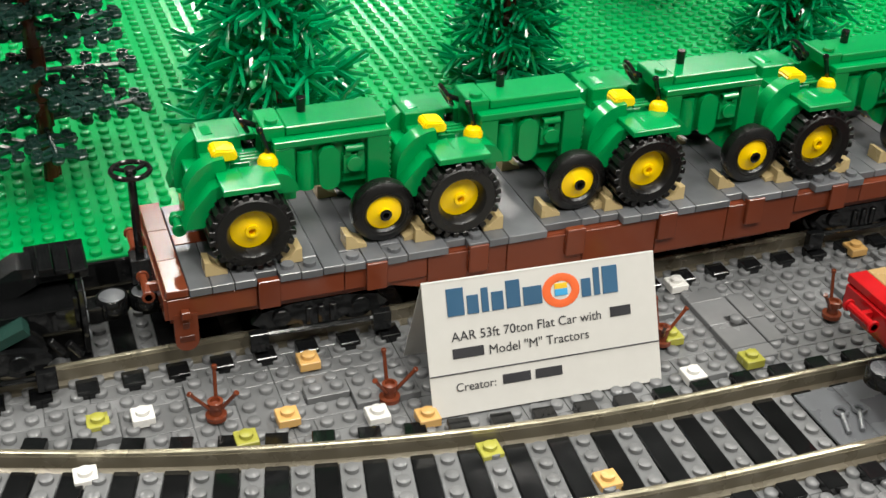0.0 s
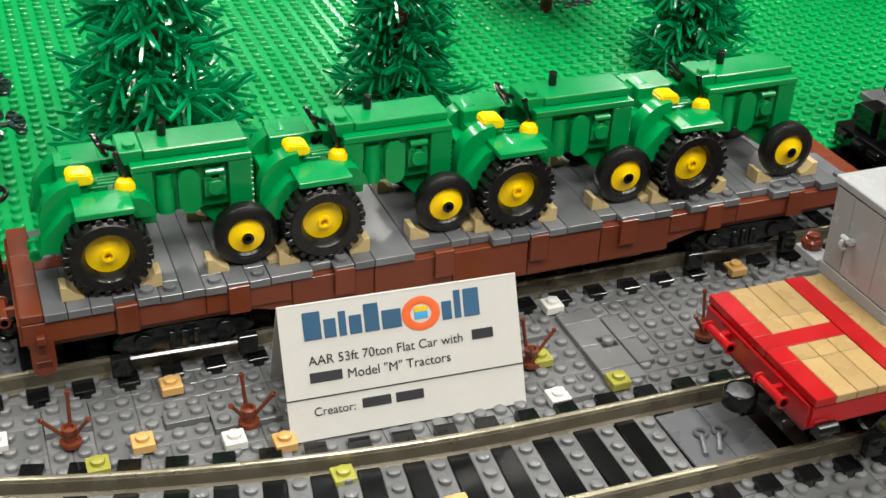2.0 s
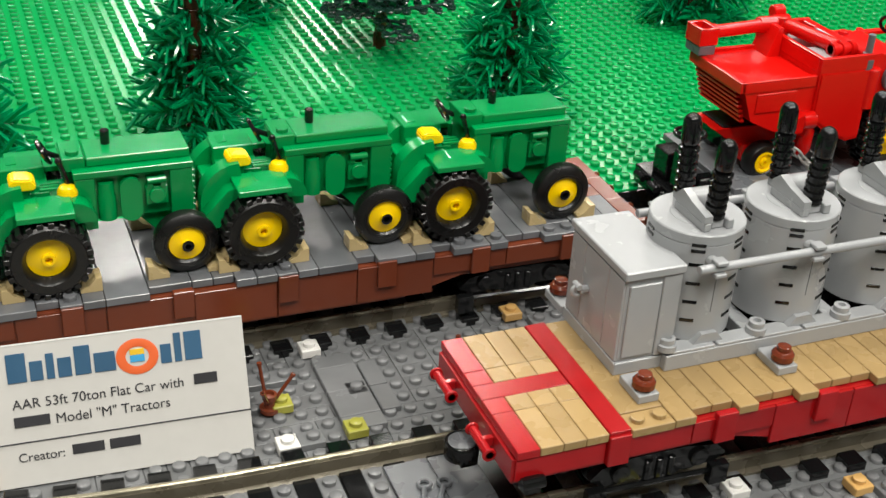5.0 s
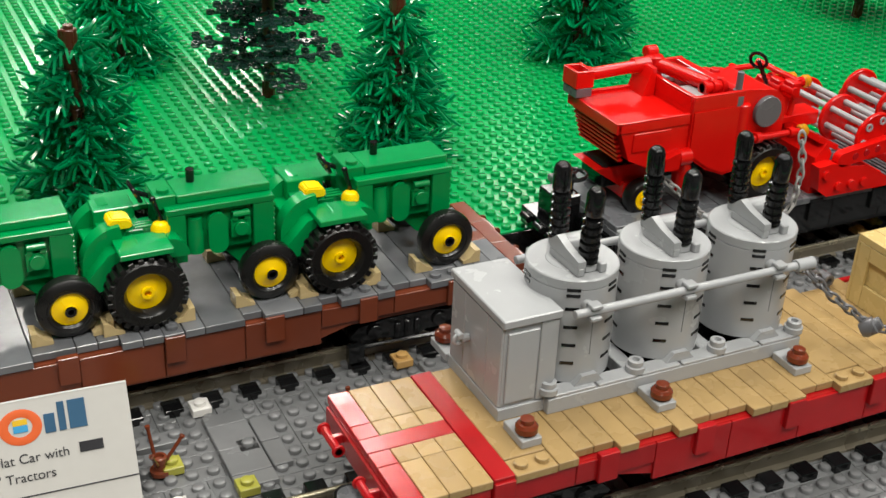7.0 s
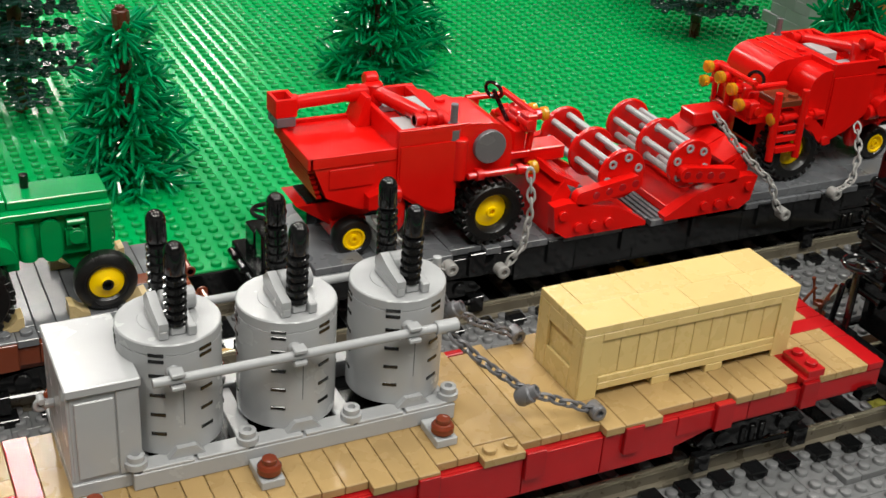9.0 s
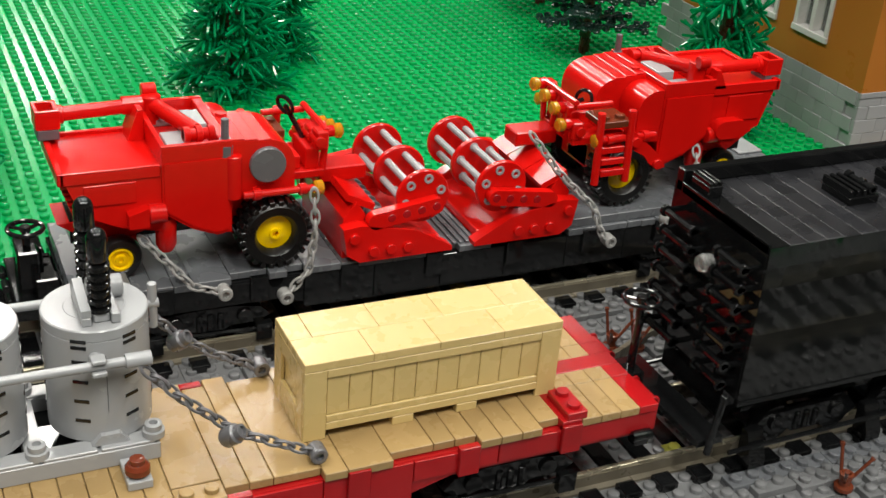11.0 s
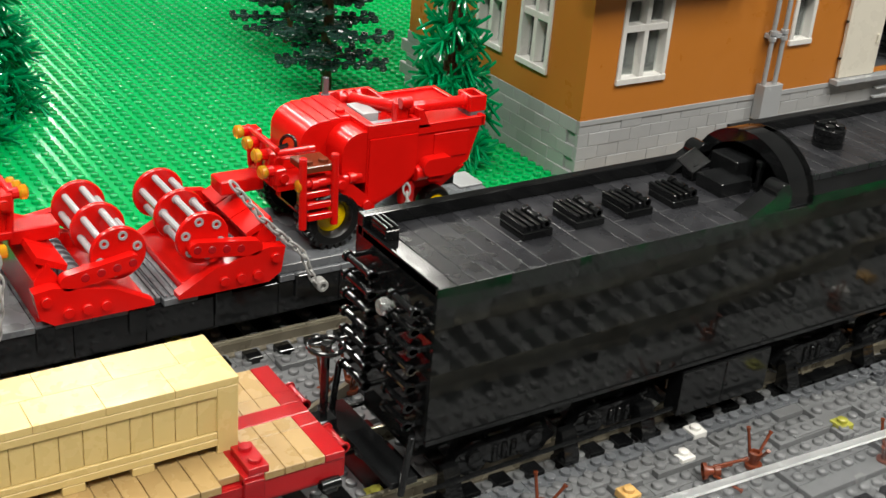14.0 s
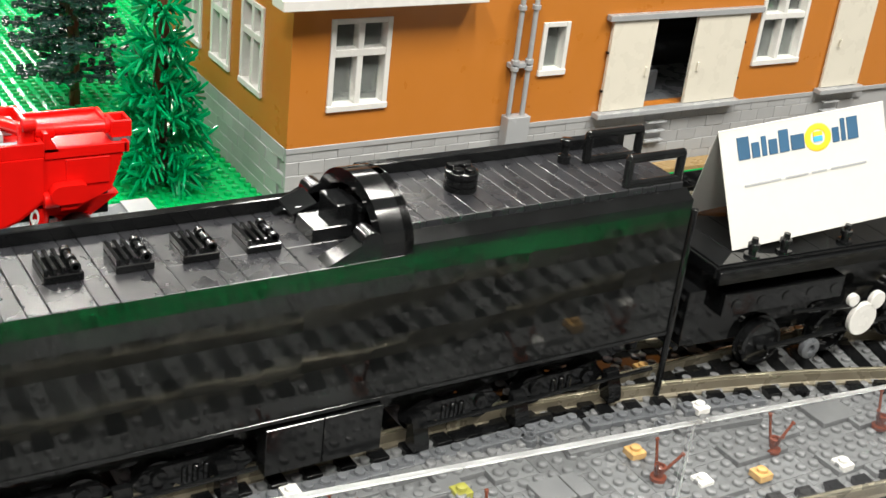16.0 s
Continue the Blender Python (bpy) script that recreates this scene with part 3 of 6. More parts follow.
card, front = tent_card("white folded tent card with printed wagon details", (0.1275, 0.3265, ZB + 0.0015), -3.0, 24.0, 0.0875, 0.0485, True)
letters("AAR 53ft 70ton Flat Car with", 0.0047, 0.0090, 0.0265, M["ink"], front, "printed_line")
bar(0.0690, 0.0266, 0.0770, 0.0302, M["ink"], front)
bar(0.0090, 0.0203, 0.0205, 0.0238, M["ink"], front)
letters("Model \"M\" Tractors", 0.0047, 0.0222, 0.0202, M["ink"], front, "printed_line")
bar(0.0, 0.0148, 0.0875, 0.0152, M["ink"], front, "ruled_line")
letters("Creator:", 0.0043, 0.0090, 0.0085, M["ink"], front, "printed_line")
bar(0.0265, 0.0086, 0.0370, 0.0120, M["ink"], front)
bar(0.0388, 0.0086, 0.0490, 0.0120, M["ink"], front)



# ---- tractors ----
def tyre_big(r=0.0155, w=0.0135):
    b = ring(BM(), (0, 0, 0), (0, -1, 0), [(0.0012, 0.0077), (0.0, 0.0095), (0.0, r - 0.0026), (0.001, r - 0.0014), (w - 0.001, r - 0.0014), (w, r - 0.0026), (w, 0.0095), (w - 0.0008, 0.0088), (w - 0.0035, 0.0077)], 32, False)
    for k in range(24):
        for s in (0, 1):
            a = 2 * math.pi * (k + s * 0.5) / 24
            m = Matrix.Rotation(a, 4, "Y")
            n0 = len(b.verts)
            b.verts.ensure_lookup_table()
            y0 = -w * 0.52 if s else -0.0002
            box(b, -0.0011, y0, r - 0.0022, 0.0011, y0 - w * 0.46, r, 0.0002)
            b.verts.ensure_lookup_table()
            for v in b.verts[n0:]:
                v.co = m @ v.co
    return b


def rim(r, w, dish, hole):
    return ring(BM(), (0, 0, 0), (0, -1, 0), [(w * 0.15, r * 0.98), (w - 0.0022, r), (w - 0.0016, r * 0.97), (w - 0.0011 - dish, r * 0.86), (w - 0.0006, r * 0.45), (w - 0.0004, 0.0026), (w + 0.0006, 0.0024), (w + 0.0006, 0.0014), (w - 0.002, 0.0013), (w - 0.002, 0)], 28, False)


def tyre_small(r=0.0123, w=0.0078):
    return ring(BM(), (0, 0, 0), (0, -1, 0), [(0.0008, 0.0068), (0.0, 0.0080), (0.0004, r - 0.0018), (0.0016, r - 0.0003), (w * 0.5, r), (w - 0.0016, r - 0.0003), (w - 0.0004, r - 0.0018), (w, 0.0088), (w - 0.0003, 0.0083), (w - 0.0001, 0.0076), (w - 0.001, 0.0068)], 36, False)


ME_TB, ME_TS = mesh("tyre", tyre_big(), M["tyre"]), mesh("tyre", tyre_small(), M["tyre"])
ME_RB, ME_RS = mesh("rim", rim(0.0078, 0.0112, 0.0004, 0), M["yellow"]), mesh("rim", rim(0.0069, 0.0080, 0.0004, 0), M["yellow"])
ME_PIN = mesh("axle_pin", ring(BM(), (0, 0, 0), (0, -1, 0), [(0.004, 0.0023), (0.0088, 0.0023), (0.0090, 0.0020), (0.0090, 0.0012), (0.007, 0.0011), (0.007, 0)], 16, False), M["black"])


def wheel(parent, x, y, z, big, side):
    """side -1: face to -y; +1: face to +y."""
    m = pose(x, y, z, 0, 0, 0 if side < 0 else 180)
    t = piece("tyre", ME_TB if big else ME_TS, parent, m)
    rm = piece("rim", ME_RB if big else ME_RS, t)
    if not big:
        piece("axle_pin", ME_PIN, rm)
    return t


def tractor(x):
    t = thing("toy_tractor", "green brick-built tractor with yellow wheel hubs", "toy tractor", (x, YC1, ZD), "tractors on the wagon")
    G = M["green"]
    for s in (-1, 1):
        wheel(t, 0, s * 0.0145, 0.0155, True, s)
        wheel(t, 0.0497, s * 0.0155, 0.0125, False, s)
    # engine hood with its panels
    b = BM()
    box(b, 0.0125, -0.0095, 0.0205, 0.0545, 0.0095, 0.0385, 0.0003)
    part("hood_core", b, G, t)
    part("front_panel", box(BM(), 0.0465, -0.0122, 0.0180, 0.0548, 0.0122, 0.0388, 0.0003), G, t)
    part("rear_panel", box(BM(), 0.0125, -0.0122, 0.0180, 0.0195, 0.0122, 0.0388, 0.0003), G, t)
    part("hood_ledge", box(BM(), 0.0120, -0.0125, 0.0388, 0.0552, 0.0125, 0.0414, 0.0003), G, t)
    part("hood_top", box(BM(), 0.0175, -0.0080, 0.0414, 0.0548, 0.0080, 0.0450, 0.0004), G, t)
    b = box(BM(), 0.0090, -0.0080, 0.0400, 0.0172, 0.0080, 0.0456, 0.0004)
    stud(b, 0.0131, -0.004, 0.0456)
    part("cowl", b, G, t)
    for s in (-1, 1):
        y = s * 0.0095
        b = ring(BM(), (0.0235, y, 0.0210), (0, 0, 1), [(0, 0.0034), (0.009, 0.0034), (0.010, 0.003), (0.015, 0.003)], 14)
        part("filter_can", b, G, t)
        b = prism(BM(), arc(0.0320, 0.0335, 0.0039, 0, 180, 8) + [(0.0281, 0.0240)] + arc(0.0320, 0.0238, 0.0039, 180, 360, 8)[1:-1] + [(0.0359, 0.0240)], "y", y, y + s * 0.0032)
        part("engine_cover", b, G, t)
        b = box(BM(), 0.0375, y, 0.0252, 0.0455, y + s * 0.0022, 0.0325)
        rod(b, (0.0415, y + s * 0.001, 0.0290), (0.0415, y + s * 0.0036, 0.0290), 0.0030, 16)
        for xx in (0.0380, 0.0428):
            box(b, xx, y, 0.0325, xx + 0.0022, y + s * 0.0028, 0.0362)
        rod(b, (0.0380, y + s * 0.0022, 0.0352), (0.0450, y + s * 0.0022, 0.0352), 0.0014, 10)
        part("engine_clip", b, G, t)
        # rear fenders: flat plate over the wheel, rounded arch inside it
        part("fender_plate", box(BM(), -0.0095, s * 0.0122, 0.0316, 0.0105, s * 0.0280, 0.0340, 0.0003), G, t)
        prof = arc(-0.006, 0.024, 0.0150, 90, 180, 7) + [(-0.021, 0.0185)] + [(-0.0135, 0.0185)] + arc(-0.005, 0.0225, 0.0085, 180, 90, 6)
        part("fender_arch", prism(BM(), prof, "y", s * 0.0070, s * 0.0140), G, t)
        prof = [(-0.0225, 0.0165), (-0.0155, 0.0165), (-0.0100, 0.0270), (-0.0010, 0.0318), (-0.0010, 0.0342), (-0.0120, 0.0312), (-0.0200, 0.0225)]
        part("fender_slope", prism(BM(), prof, "y", s * 0.0118, s * 0.0205), G, t)
        prof = arc(0.0107, 0.0255, 0.0080, 0, 90, 6) + [(0.0107, 0.0255)]
        part("fender_front", prism(BM(), prof, "y", s * 0.0122, s * 0.0200), G, t)
        if s < 0:
            b = ring(BM(), (0.0098, s * 0.0112, 0.0318), (0, 0, 1), [(0, 0.0037), (0.0030, 0.0037), (0.0046, 0.0028), (0.0052, 0.0014), (0.0052, 0)], 18)
            part("work_lamp", b, M["yellow"], t, "yellow round work lamp")
    # transmission and operator platform
    b = BM()
    box(b, -0.0180, -0.0090, 0.0105, 0.010, 0.0090, 0.0300, 0.0004)
    box(b, -0.012, -0.0080, 0.0300, 0.004, 0.0080, 0.0335, 0.0003)
    stud(b, -0.001, -0.004, 0.0335)
    for k in range(3):
        box(b, 0.0005, -0.0078 + k * 0.0022, 0.0335, 0.0085, -0.0066 + k * 0.0022, 0.0346)
    part("gearbox", b, G, t)
    b = BM()
    box(b, -0.0125, 0.0030, 0.0300, 0.0035, 0.0140, 0.0385, 0.0004)
    part("tool_box", b, G, t)
    b = BM()
    rod(b, (-0.0235, -0.0150, 0.0135), (-0.0235, -0.0030, 0.0135), 0.0016, 10)
    for q in (-0.0150, -0.0075):
        rod(b, (-0.0235, q, 0.0135), (-0.0235, q + 0.0018, 0.0135), 0.0025, 12)
    box(b, -0.0235, -0.008, 0.0120, -0.0170, -0.0040, 0.0155)
    part("drawbar", b, G, t)
    prof = [(-0.0092, 0.0362), (-0.0012, 0.0362), (-0.0004, 0.0382), (-0.0020, 0.0405), (-0.0085, 0.0412), (-0.0100, 0.0396)]
    b = prism(BM(), prof, "y", -0.0115, -0.0035)
    bmesh.ops.bevel(b, geom=list(b.edges), offset=0.0006, segments=2, affect="EDGES")
    part("seat", b, M["yellow"], t, "yellow moulded seat")
    part("seat_post", rod(BM(), (-0.0055, -0.0075, 0.0300), (-0.0055, -0.0075, 0.0364), 0.0028, 12), G, t)
    b = BM()
    rod(b, (0.0115, -0.0098, 0.0330), (0.0078, -0.0098, 0.0460), 0.0010, 8)
    ring(b, (0.0078, -0.0098, 0.0460), (0, 0, 1), [(-0.0014, 0), (-0.001, 0.001), (0, 0.0014), (0.001, 0.001), (0.0014, 0)], 10, False)
    part("lever", b, M["black"], t, "thin black lever")
    b = torus(BM(), (0.0040, 0.0035, 0.0440), (1, 0, 0.5), 0.0044, 0.0009, 20, 6)
    rod(b, (0.0040, 0.0035, 0.0440), (0.0110, 0.0035, 0.0405), 0.0011, 8)
    for k in range(3):
        a = 2 * math.pi * k / 3
        rod(b, (0.0040, 0.0035, 0.0440), (0.0040 + 0.002 * math.sin(a), 0.0035 + 0.0043 * math.cos(a), 0.0440 - 0.004 * math.sin(a)), 0.0006, 6)
    part("steering_wheel", b, M["black"], t, "small black steering wheel")
    part("exhaust_pipe", rod(BM(), (0.0260, 0.0035, 0.0440), (0.0260, 0.0035, 0.0505), 0.0017, 12), M["black"], t, "short black exhaust pipe")
    b = BM()
    prism(b, [(0.0330, 0.0208), (0.0545, 0.0208), (0.0545, 0.0130), (0.0480, 0.0075), (0.0420, 0.0110)], "y", -0.0065, 0.0065)
    rod(b, (0.0497, -0.0158, 0.0125), (0.0497, 0.0158, 0.0125), 0.0020, 10)
    part("front_axle", b, G, t)
    b = BM()
    for k in range(8):
        box(b, 0.0548, -0.0110, 0.0190 + k * 0.0024, 0.0558, 0.0110, 0.0206 + k * 0.0024)
    part("grille", b, G, t)
    return t


TX = (0.0785, 0.1565, 0.2345, 0.3125)
trac = tractor(TX[0])
for x in TX[1:]:
    copy_thing(trac, pose(x, YC1, ZD))


def chock_mesh():
    return mesh("wheel_chock", prism(BM(), [(0, 0), (0.0078, 0), (0.0078, 0.0012), (0.0046, 0.0024), (0.0022, 0.0052), (0, 0.0056)], "y", -0.0038, 0.0038), M["chock"])


CH = chock_mesh()
for x in TX:
    for s in (-1, 1):
        for cx, flip in ((0.0136, 0), (-0.0136, 1), (0.0497 + 0.0112, 0), (0.0497 - 0.0112, 1)):
            ob = new("wheel_chock", CH)
            ob.matrix_basis = pose(x + cx, YC1 + s * (0.0225 if cx < 0.03 else 0.0200), ZD + 0.0001, 0, 0, 180 if not flip else 0) @ pose(-0.0039, 0, 0)
            tagged(ob, "tan wedge wheel chock on the wagon deck", "wheel chock", "wheel chocks")
for k in (5, 14, 24, 33, 42):
    pb = BM()
    stud(pb, k * S + 0.004, -0.0282, 0.0)
    part("deck_stud", pb, M["deck"], brown_car)

# ---- transformer load ----
LG = M["light"]
tr = thing("transformer_cabinet", "light grey switch cabinet standing on the wagon", "cabinet", (0.3272, 0.2935, ZR))
tr_h = 0.0402
part("base", box(BM(), -0.0003, -0.0195, 0.0, 0.0215, 0.0195, 0.0048, 0.0003), LG, tr)
part("body", box(BM(), 0.0006, -0.0186, 0.0048, 0.0215, 0.0186, tr_h - P, 0.0003), LG, tr)
part("roof", box(BM(), -0.0006, -0.0200, tr_h - P, 0.0221, 0.0200, tr_h, 0.0004), LG, tr)
for y0, y1 in ((-0.0184, -0.0085), (-0.0083, 0.0083), (0.0085, 0.0184)):
    d = part("front_panel", box(BM(), -0.0002, y0, 0.0052, 0.0008, y1, tr_h - P - 0.0004, 0.0003), LG, tr)
part("side_panel", box(BM(), 0.0020, -0.0194, 0.0065, 0.0140, -0.0184, tr_h - P - 0.0025, 0.0003), LG, tr)
part("side_strip", box(BM(), 0.0145, -0.0193, 0.0052, 0.0215, -0.0184, tr_h - P - 0.0004, 0.0003), LG, tr)
b = BM()
rod(b, (-0.0002, 0.0045, 0.0205), (-0.0035, 0.0045, 0.0205), 0.0016, 10)
torus(b, (-0.0042, 0.0045, 0.0205), (0, 1, 0), 0.0018, 0.0008, 14, 8)
rod(b, (-0.0042, 0.0025, 0.0225), (-0.0042, 0.0065, 0.0225), 0.0012, 10)
part("handle", b, LG, tr)

skid = thing("transformer_skid", "long light grey base frame under the transformers", "base frame", (0.346, 0.2925, ZR))
for s in (-1, 1):
    b = box(BM(), -0.001, s * 0.0150, 0, 0.110, s * 0.0215, 0.0062, 0.0003)
    part("side_beam", b, LG, skid)
    for k in range(6):
        part("top_plate", box(BM(), 0.0015 + k * 0.018, s * 0.0148, 0.0062, 0.0185 + k * 0.018, s * 0.0213, 0.0074, 0.0003), LG, skid)
for k in range(4):
    part("cross_beam", box(BM(), 0.0 + k * 0.0345, -0.015, 0.0005, 0.006 + k * 0.0345, 0.015, 0.0060, 0.0003), LG, skid)
part("frame_floor", box(BM(), 0.002, -0.015, 0.0002, 0.108, 0.015, 0.0008), M["black"], skid)
for k in range(3):
    for s in (-1, 1):
        b = BM()
        px = (-0.0150, 0.0395, 0.1005)[k]
        box(b, px - 0.0039, s * 0.0222, 0, px + 0.0039, s * 0.0355, P, 0.0003)
        cl = part("clamp_plate", b, LG, skid)
        b = ring(BM(), (px, s * 0.0312, P), (0, 0, 1), [(0, 0.0030), (0.001, 0.0040), (0.0030, 0.0040), (0.0040, 0.0032), (0.0042, 0.0024), (0.0058, 0.0024), (0.006, 0.0018)], 16)
        part("clamp_knob", b, M["bronze"], cl, "shiny brown round knob")
for k in range(4):
    for s in (-1, 1):
        b = BM()
        px = 0.0005 + k * 0.0360
        ring(b, (px, s * 0.0182, 0.0074), (0, 0, 1), [(0, 0.0036), (0.0022, 0.0036), (0.0024, 0.0028), (0.0044, 0.0028), (0.0046, 0.0024), (0.0046, 0.0014), (0.0030, 0.0013), (0.0030, 0)], 16, False)
        part("bolt_boss", b, LG, skid)


def tank(x):
    t = thing("transformer_tank", "light grey ribbed transformer tank with black insulators", "transformer", (x, 0.2915, ZR), "transformer tanks")
    R, z0, z1 = 0.0165, 0.0075, 0.048
    part("foot", ring(BM(), (0, 0, 0.0062), (0, 0, 1), [(0, 0.0150), (0.0014, 0.0150)], 28), M["black"], t)
    part("tank_wall", ring(BM(), (0, 0, z0), (0, 0, 1), [(0, R - 0.0006), (0.0002, R), (0.0368, R), (0.0370, R - 0.0003)], 44), LG, t)
    part("lid", ring(BM(), (0, 0, 0.0447), (0, 0, 1), [(0, R), (0.0032, R), (0.0036, R - 0.0004), (0.0036, 0.0095), (0.0038, 0.0093), (0.0038, 0)], 44, False), LG, t)
    # uncut cooling slots: black strips on the wall stand in for their dark depth
    for a in (-118, -62, -8, 172, 62, 118):
        for z in (0.0150, 0.0222, 0.0294, 0.0366, 0.0418, 0.0440):
            if z == 0.0366 and a in (-62, 62):
                continue
            part("cooling_slot", box(BM(), R - 0.0012, -0.0024, z, R + 0.00015, 0.0024, z + 0.0012, 0.0001), M["black"], t).matrix_basis = pose(0, 0, 0, 0, 0, a)
    for a in (-90, 75):
        b = box(BM(), R - 0.0006, -0.00012, 0.0185, R + 0.00008, 0.00012, 0.0395, 0.00003)
        part("seam", b, M["grey"], t).matrix_basis = pose(0, 0, 0, 0, 0, a)
    b = BM()
    box(b, -0.0060, -0.0130, 0.0483, -0.0030, 0.0060, 0.0515, 0.0004)
    prism(b, [(-0.013, 0.0515), (0.006, 0.0515), (0.006, 0.0540), (0.002, 0.0575), (-0.004, 0.0555), (-0.013, 0.0540)], "x", -0.0060, -0.0030)
    box(b, 0.0030, -0.0130, 0.0483, 0.0058, 0.0020, 0.0520, 0.0004)
    part("bracket", b, LG, t)
    part("lid_drum", rod(BM(), (-0.0015, 0.0040, 0.0520), (0.0095, 0.0040, 0.0520), 0.0037, 18, 0.0004), LG, t)
    for y, lean in ((-0.0085, -1), (0.0105, 1)):
        prof = [(0, 0.0014), (0.0030, 0.0014)]
        for k in range(6):
            z = 0.003 + k * 0.0030
            prof += [(z, 0.0027), (z + 0.0004, 0.0036), (z + 0.0017, 0.0036), (z + 0.0021, 0.0027)]
        prof += [(0.0212, 0.0031), (0.0216, 0.0033), (0.0288, 0.0032), (0.0304, 0.0026), (0.0314, 0.0014), (0.0316, 0)]
        b = ring(BM(), (0.0003, y, 0.0484), (0.0, 0.05 * lean, 1), prof, 18, False)
        part("insulator", b, M["black"], t, "glossy black ribbed insulator")
        part("insulator_clip", box(BM(), -0.0022, y - 0.0030, 0.0483, 0.0028, y + 0.0030, 0.0515, 0.0005), LG, t)
    for s in (-1, 1):
        b = prism(BM(), [(-0.006, 0.0074), (0.006, 0.0074), (0.003, 0.0110), (-0.003, 0.0110)], "y", s * (R - 0.003), s * (R + 0.0018))
        part("foot_wedge", b, LG, t)
        b = rod(BM(), (-0.0030, s * (R - 0.001), 0.0390), (-0.0030, s * (R + 0.0030), 0.0390), 0.0022, 12)
        box(b, -0.0052, s * (R + 0.0022), 0.0362, -0.0008, s * (R + 0.0036), 0.0418, 0.0003)
        box(b, -0.0052, s * (R + 0.0022), 0.0405, -0.0008, s * (R + 0.0066), 0.0420, 0.0003)
        box(b, -0.0052, s * (R + 0.0022), 0.0360, -0.0008, s * (R + 0.0066), 0.0375, 0.0003)
        part("rod_clip", b, LG, t)
    return t


tk = tank(0.3625)
for x in (0.4015, 0.4410):
    copy_thing(tk, pose(x, 0.2915, ZR))
for s in (-1, 1):
    rb = thing("connecting_rod", "long light grey rod clipped along the transformers", "rod", (0.352, 0.2915 + s * 0.0207, ZR + 0.0390), "transformer rods")
    part("bar", rod(BM(), (0, 0, 0), (0.100, 0, 0), 0.0016, 12), LG, rb)
    part("end_pin", rod(BM(), (0.094, 0, 0), (0.102, 0, 0), 0.0024, 12), LG, rb)
pb = thing("upright_pin", "light grey upright pin beside the last transformer", "pin", (0.4615, 0.303, ZR + 0.0300))
part("bar", rod(BM(), (0, 0, 0), (0, 0, 0.0165), 0.0016, 12), LG, pb)
part("cross_bar", rod(BM(), (-0.006, 0, 0.0090), (0.0020, 0, 0.0090), 0.0018, 12), LG, pb)

# ---- crate ----
cr = thing("cargo_crate", "pale yellow panelled cargo crate on the wagon", "crate", (0.5015, 0.2640, ZR))
CM, CL, CW, CHH = M["crate"], 0.0955, 0.0318, 0.0305
part("core", box(BM(), 0.0015, 0.0015, 0.0062, CL - 0.0015, CW - 0.0015, CHH - P, 0.0002), CM, cr)
for i in range(4):
    for j in range(2):
        a = i * 0.0241 + (0.008 if j else 0.0)
        e = min(a + 0.0239, CL)
        part("lid_tile", box(BM(), a, j * CW / 2 + 0.00004, CHH - P, (e if i < 3 else CL) + 0.0001, (j + 1) * CW / 2 - 0.00004, CHH, 0.0002), CM, cr)
part("lid_tile", box(BM(), 0.0, CW / 2 + 0.0001, CHH - P, 0.0079, CW - 0.0001, CHH - 0.0001, 0.0002), CM, cr)
for s, y in ((-1, 0.0), (1, CW)):
    yi = y - s * 0.0014
    part("top_strip", box(BM(), 0.0080, y, CHH - P - 0.0032, CL - 0.0080, yi, CHH - P - 0.0001, 0.0002), CM, cr)
    part("bottom_strip", box(BM(), 0.0080, y, 0.0064, CL - 0.0080, yi, 0.0090, 0.0002), CM, cr)
    for x in (0.0, CL - 0.0079):
        part("corner_post", box(BM(), x, y, 0.0, x + 0.0079, yi, CHH - P - 0.0001, 0.0002), CM, cr)
    for k in range(10):
        x = 0.0081 + k * 0.00803
        part("side_board", box(BM(), x + 0.0001, y - s * 0.0008, 0.0091, x + 0.0079, yi - s * 0.0004, CHH - P - 0.0033, 0.0002), CM, cr)
    for x in (0.0321, 0.0563):
        part("skid_block", box(BM(), x, y + s * 0.0001, 0.0, x + 0.0079, y - s * 0.0075, 0.0033, 0.0002), CM, cr)
    part("bottom_rail", box(BM(), 0.0079, y + s * 0.0001, 0.0034, CL - 0.0079, y - s * 0.004, 0.0063, 0.0002), CM, cr)
for x in (0.0, CL - 0.0014):
    part("end_frame", box(BM(), x, 0.0016, 0.0001, x + 0.0013, 0.0075, CHH - P - 0.0001), CM, cr)
    part("end_frame", box(BM(), x, CW - 0.0075, 0.0001, x + 0.0013, CW - 0.0016, CHH - P - 0.0001), CM, cr)
    part("end_rail", box(BM(), x, 0.0076, CHH - P - 0.0064, x + 0.0013, CW - 0.0076, CHH - P - 0.0001), CM, cr)
    part("end_rail", box(BM(), x, 0.0076, 0.0001, x + 0.0013, CW - 0.0076, 0.0100), CM, cr)
b = box(BM(), 0, 0, 0, 0.0079, 0.0159, 0.0032, 0.0003)
stud(b, 0.004, 0.004, 0.0032)
stud(b, 0.004, 0.012, 0.0032)
o = part("stud_plate", b, M["dred"], red_car)
o.matrix_basis = pose(0.5930 - 0.279, 0.2462 - YR, 0.0001)


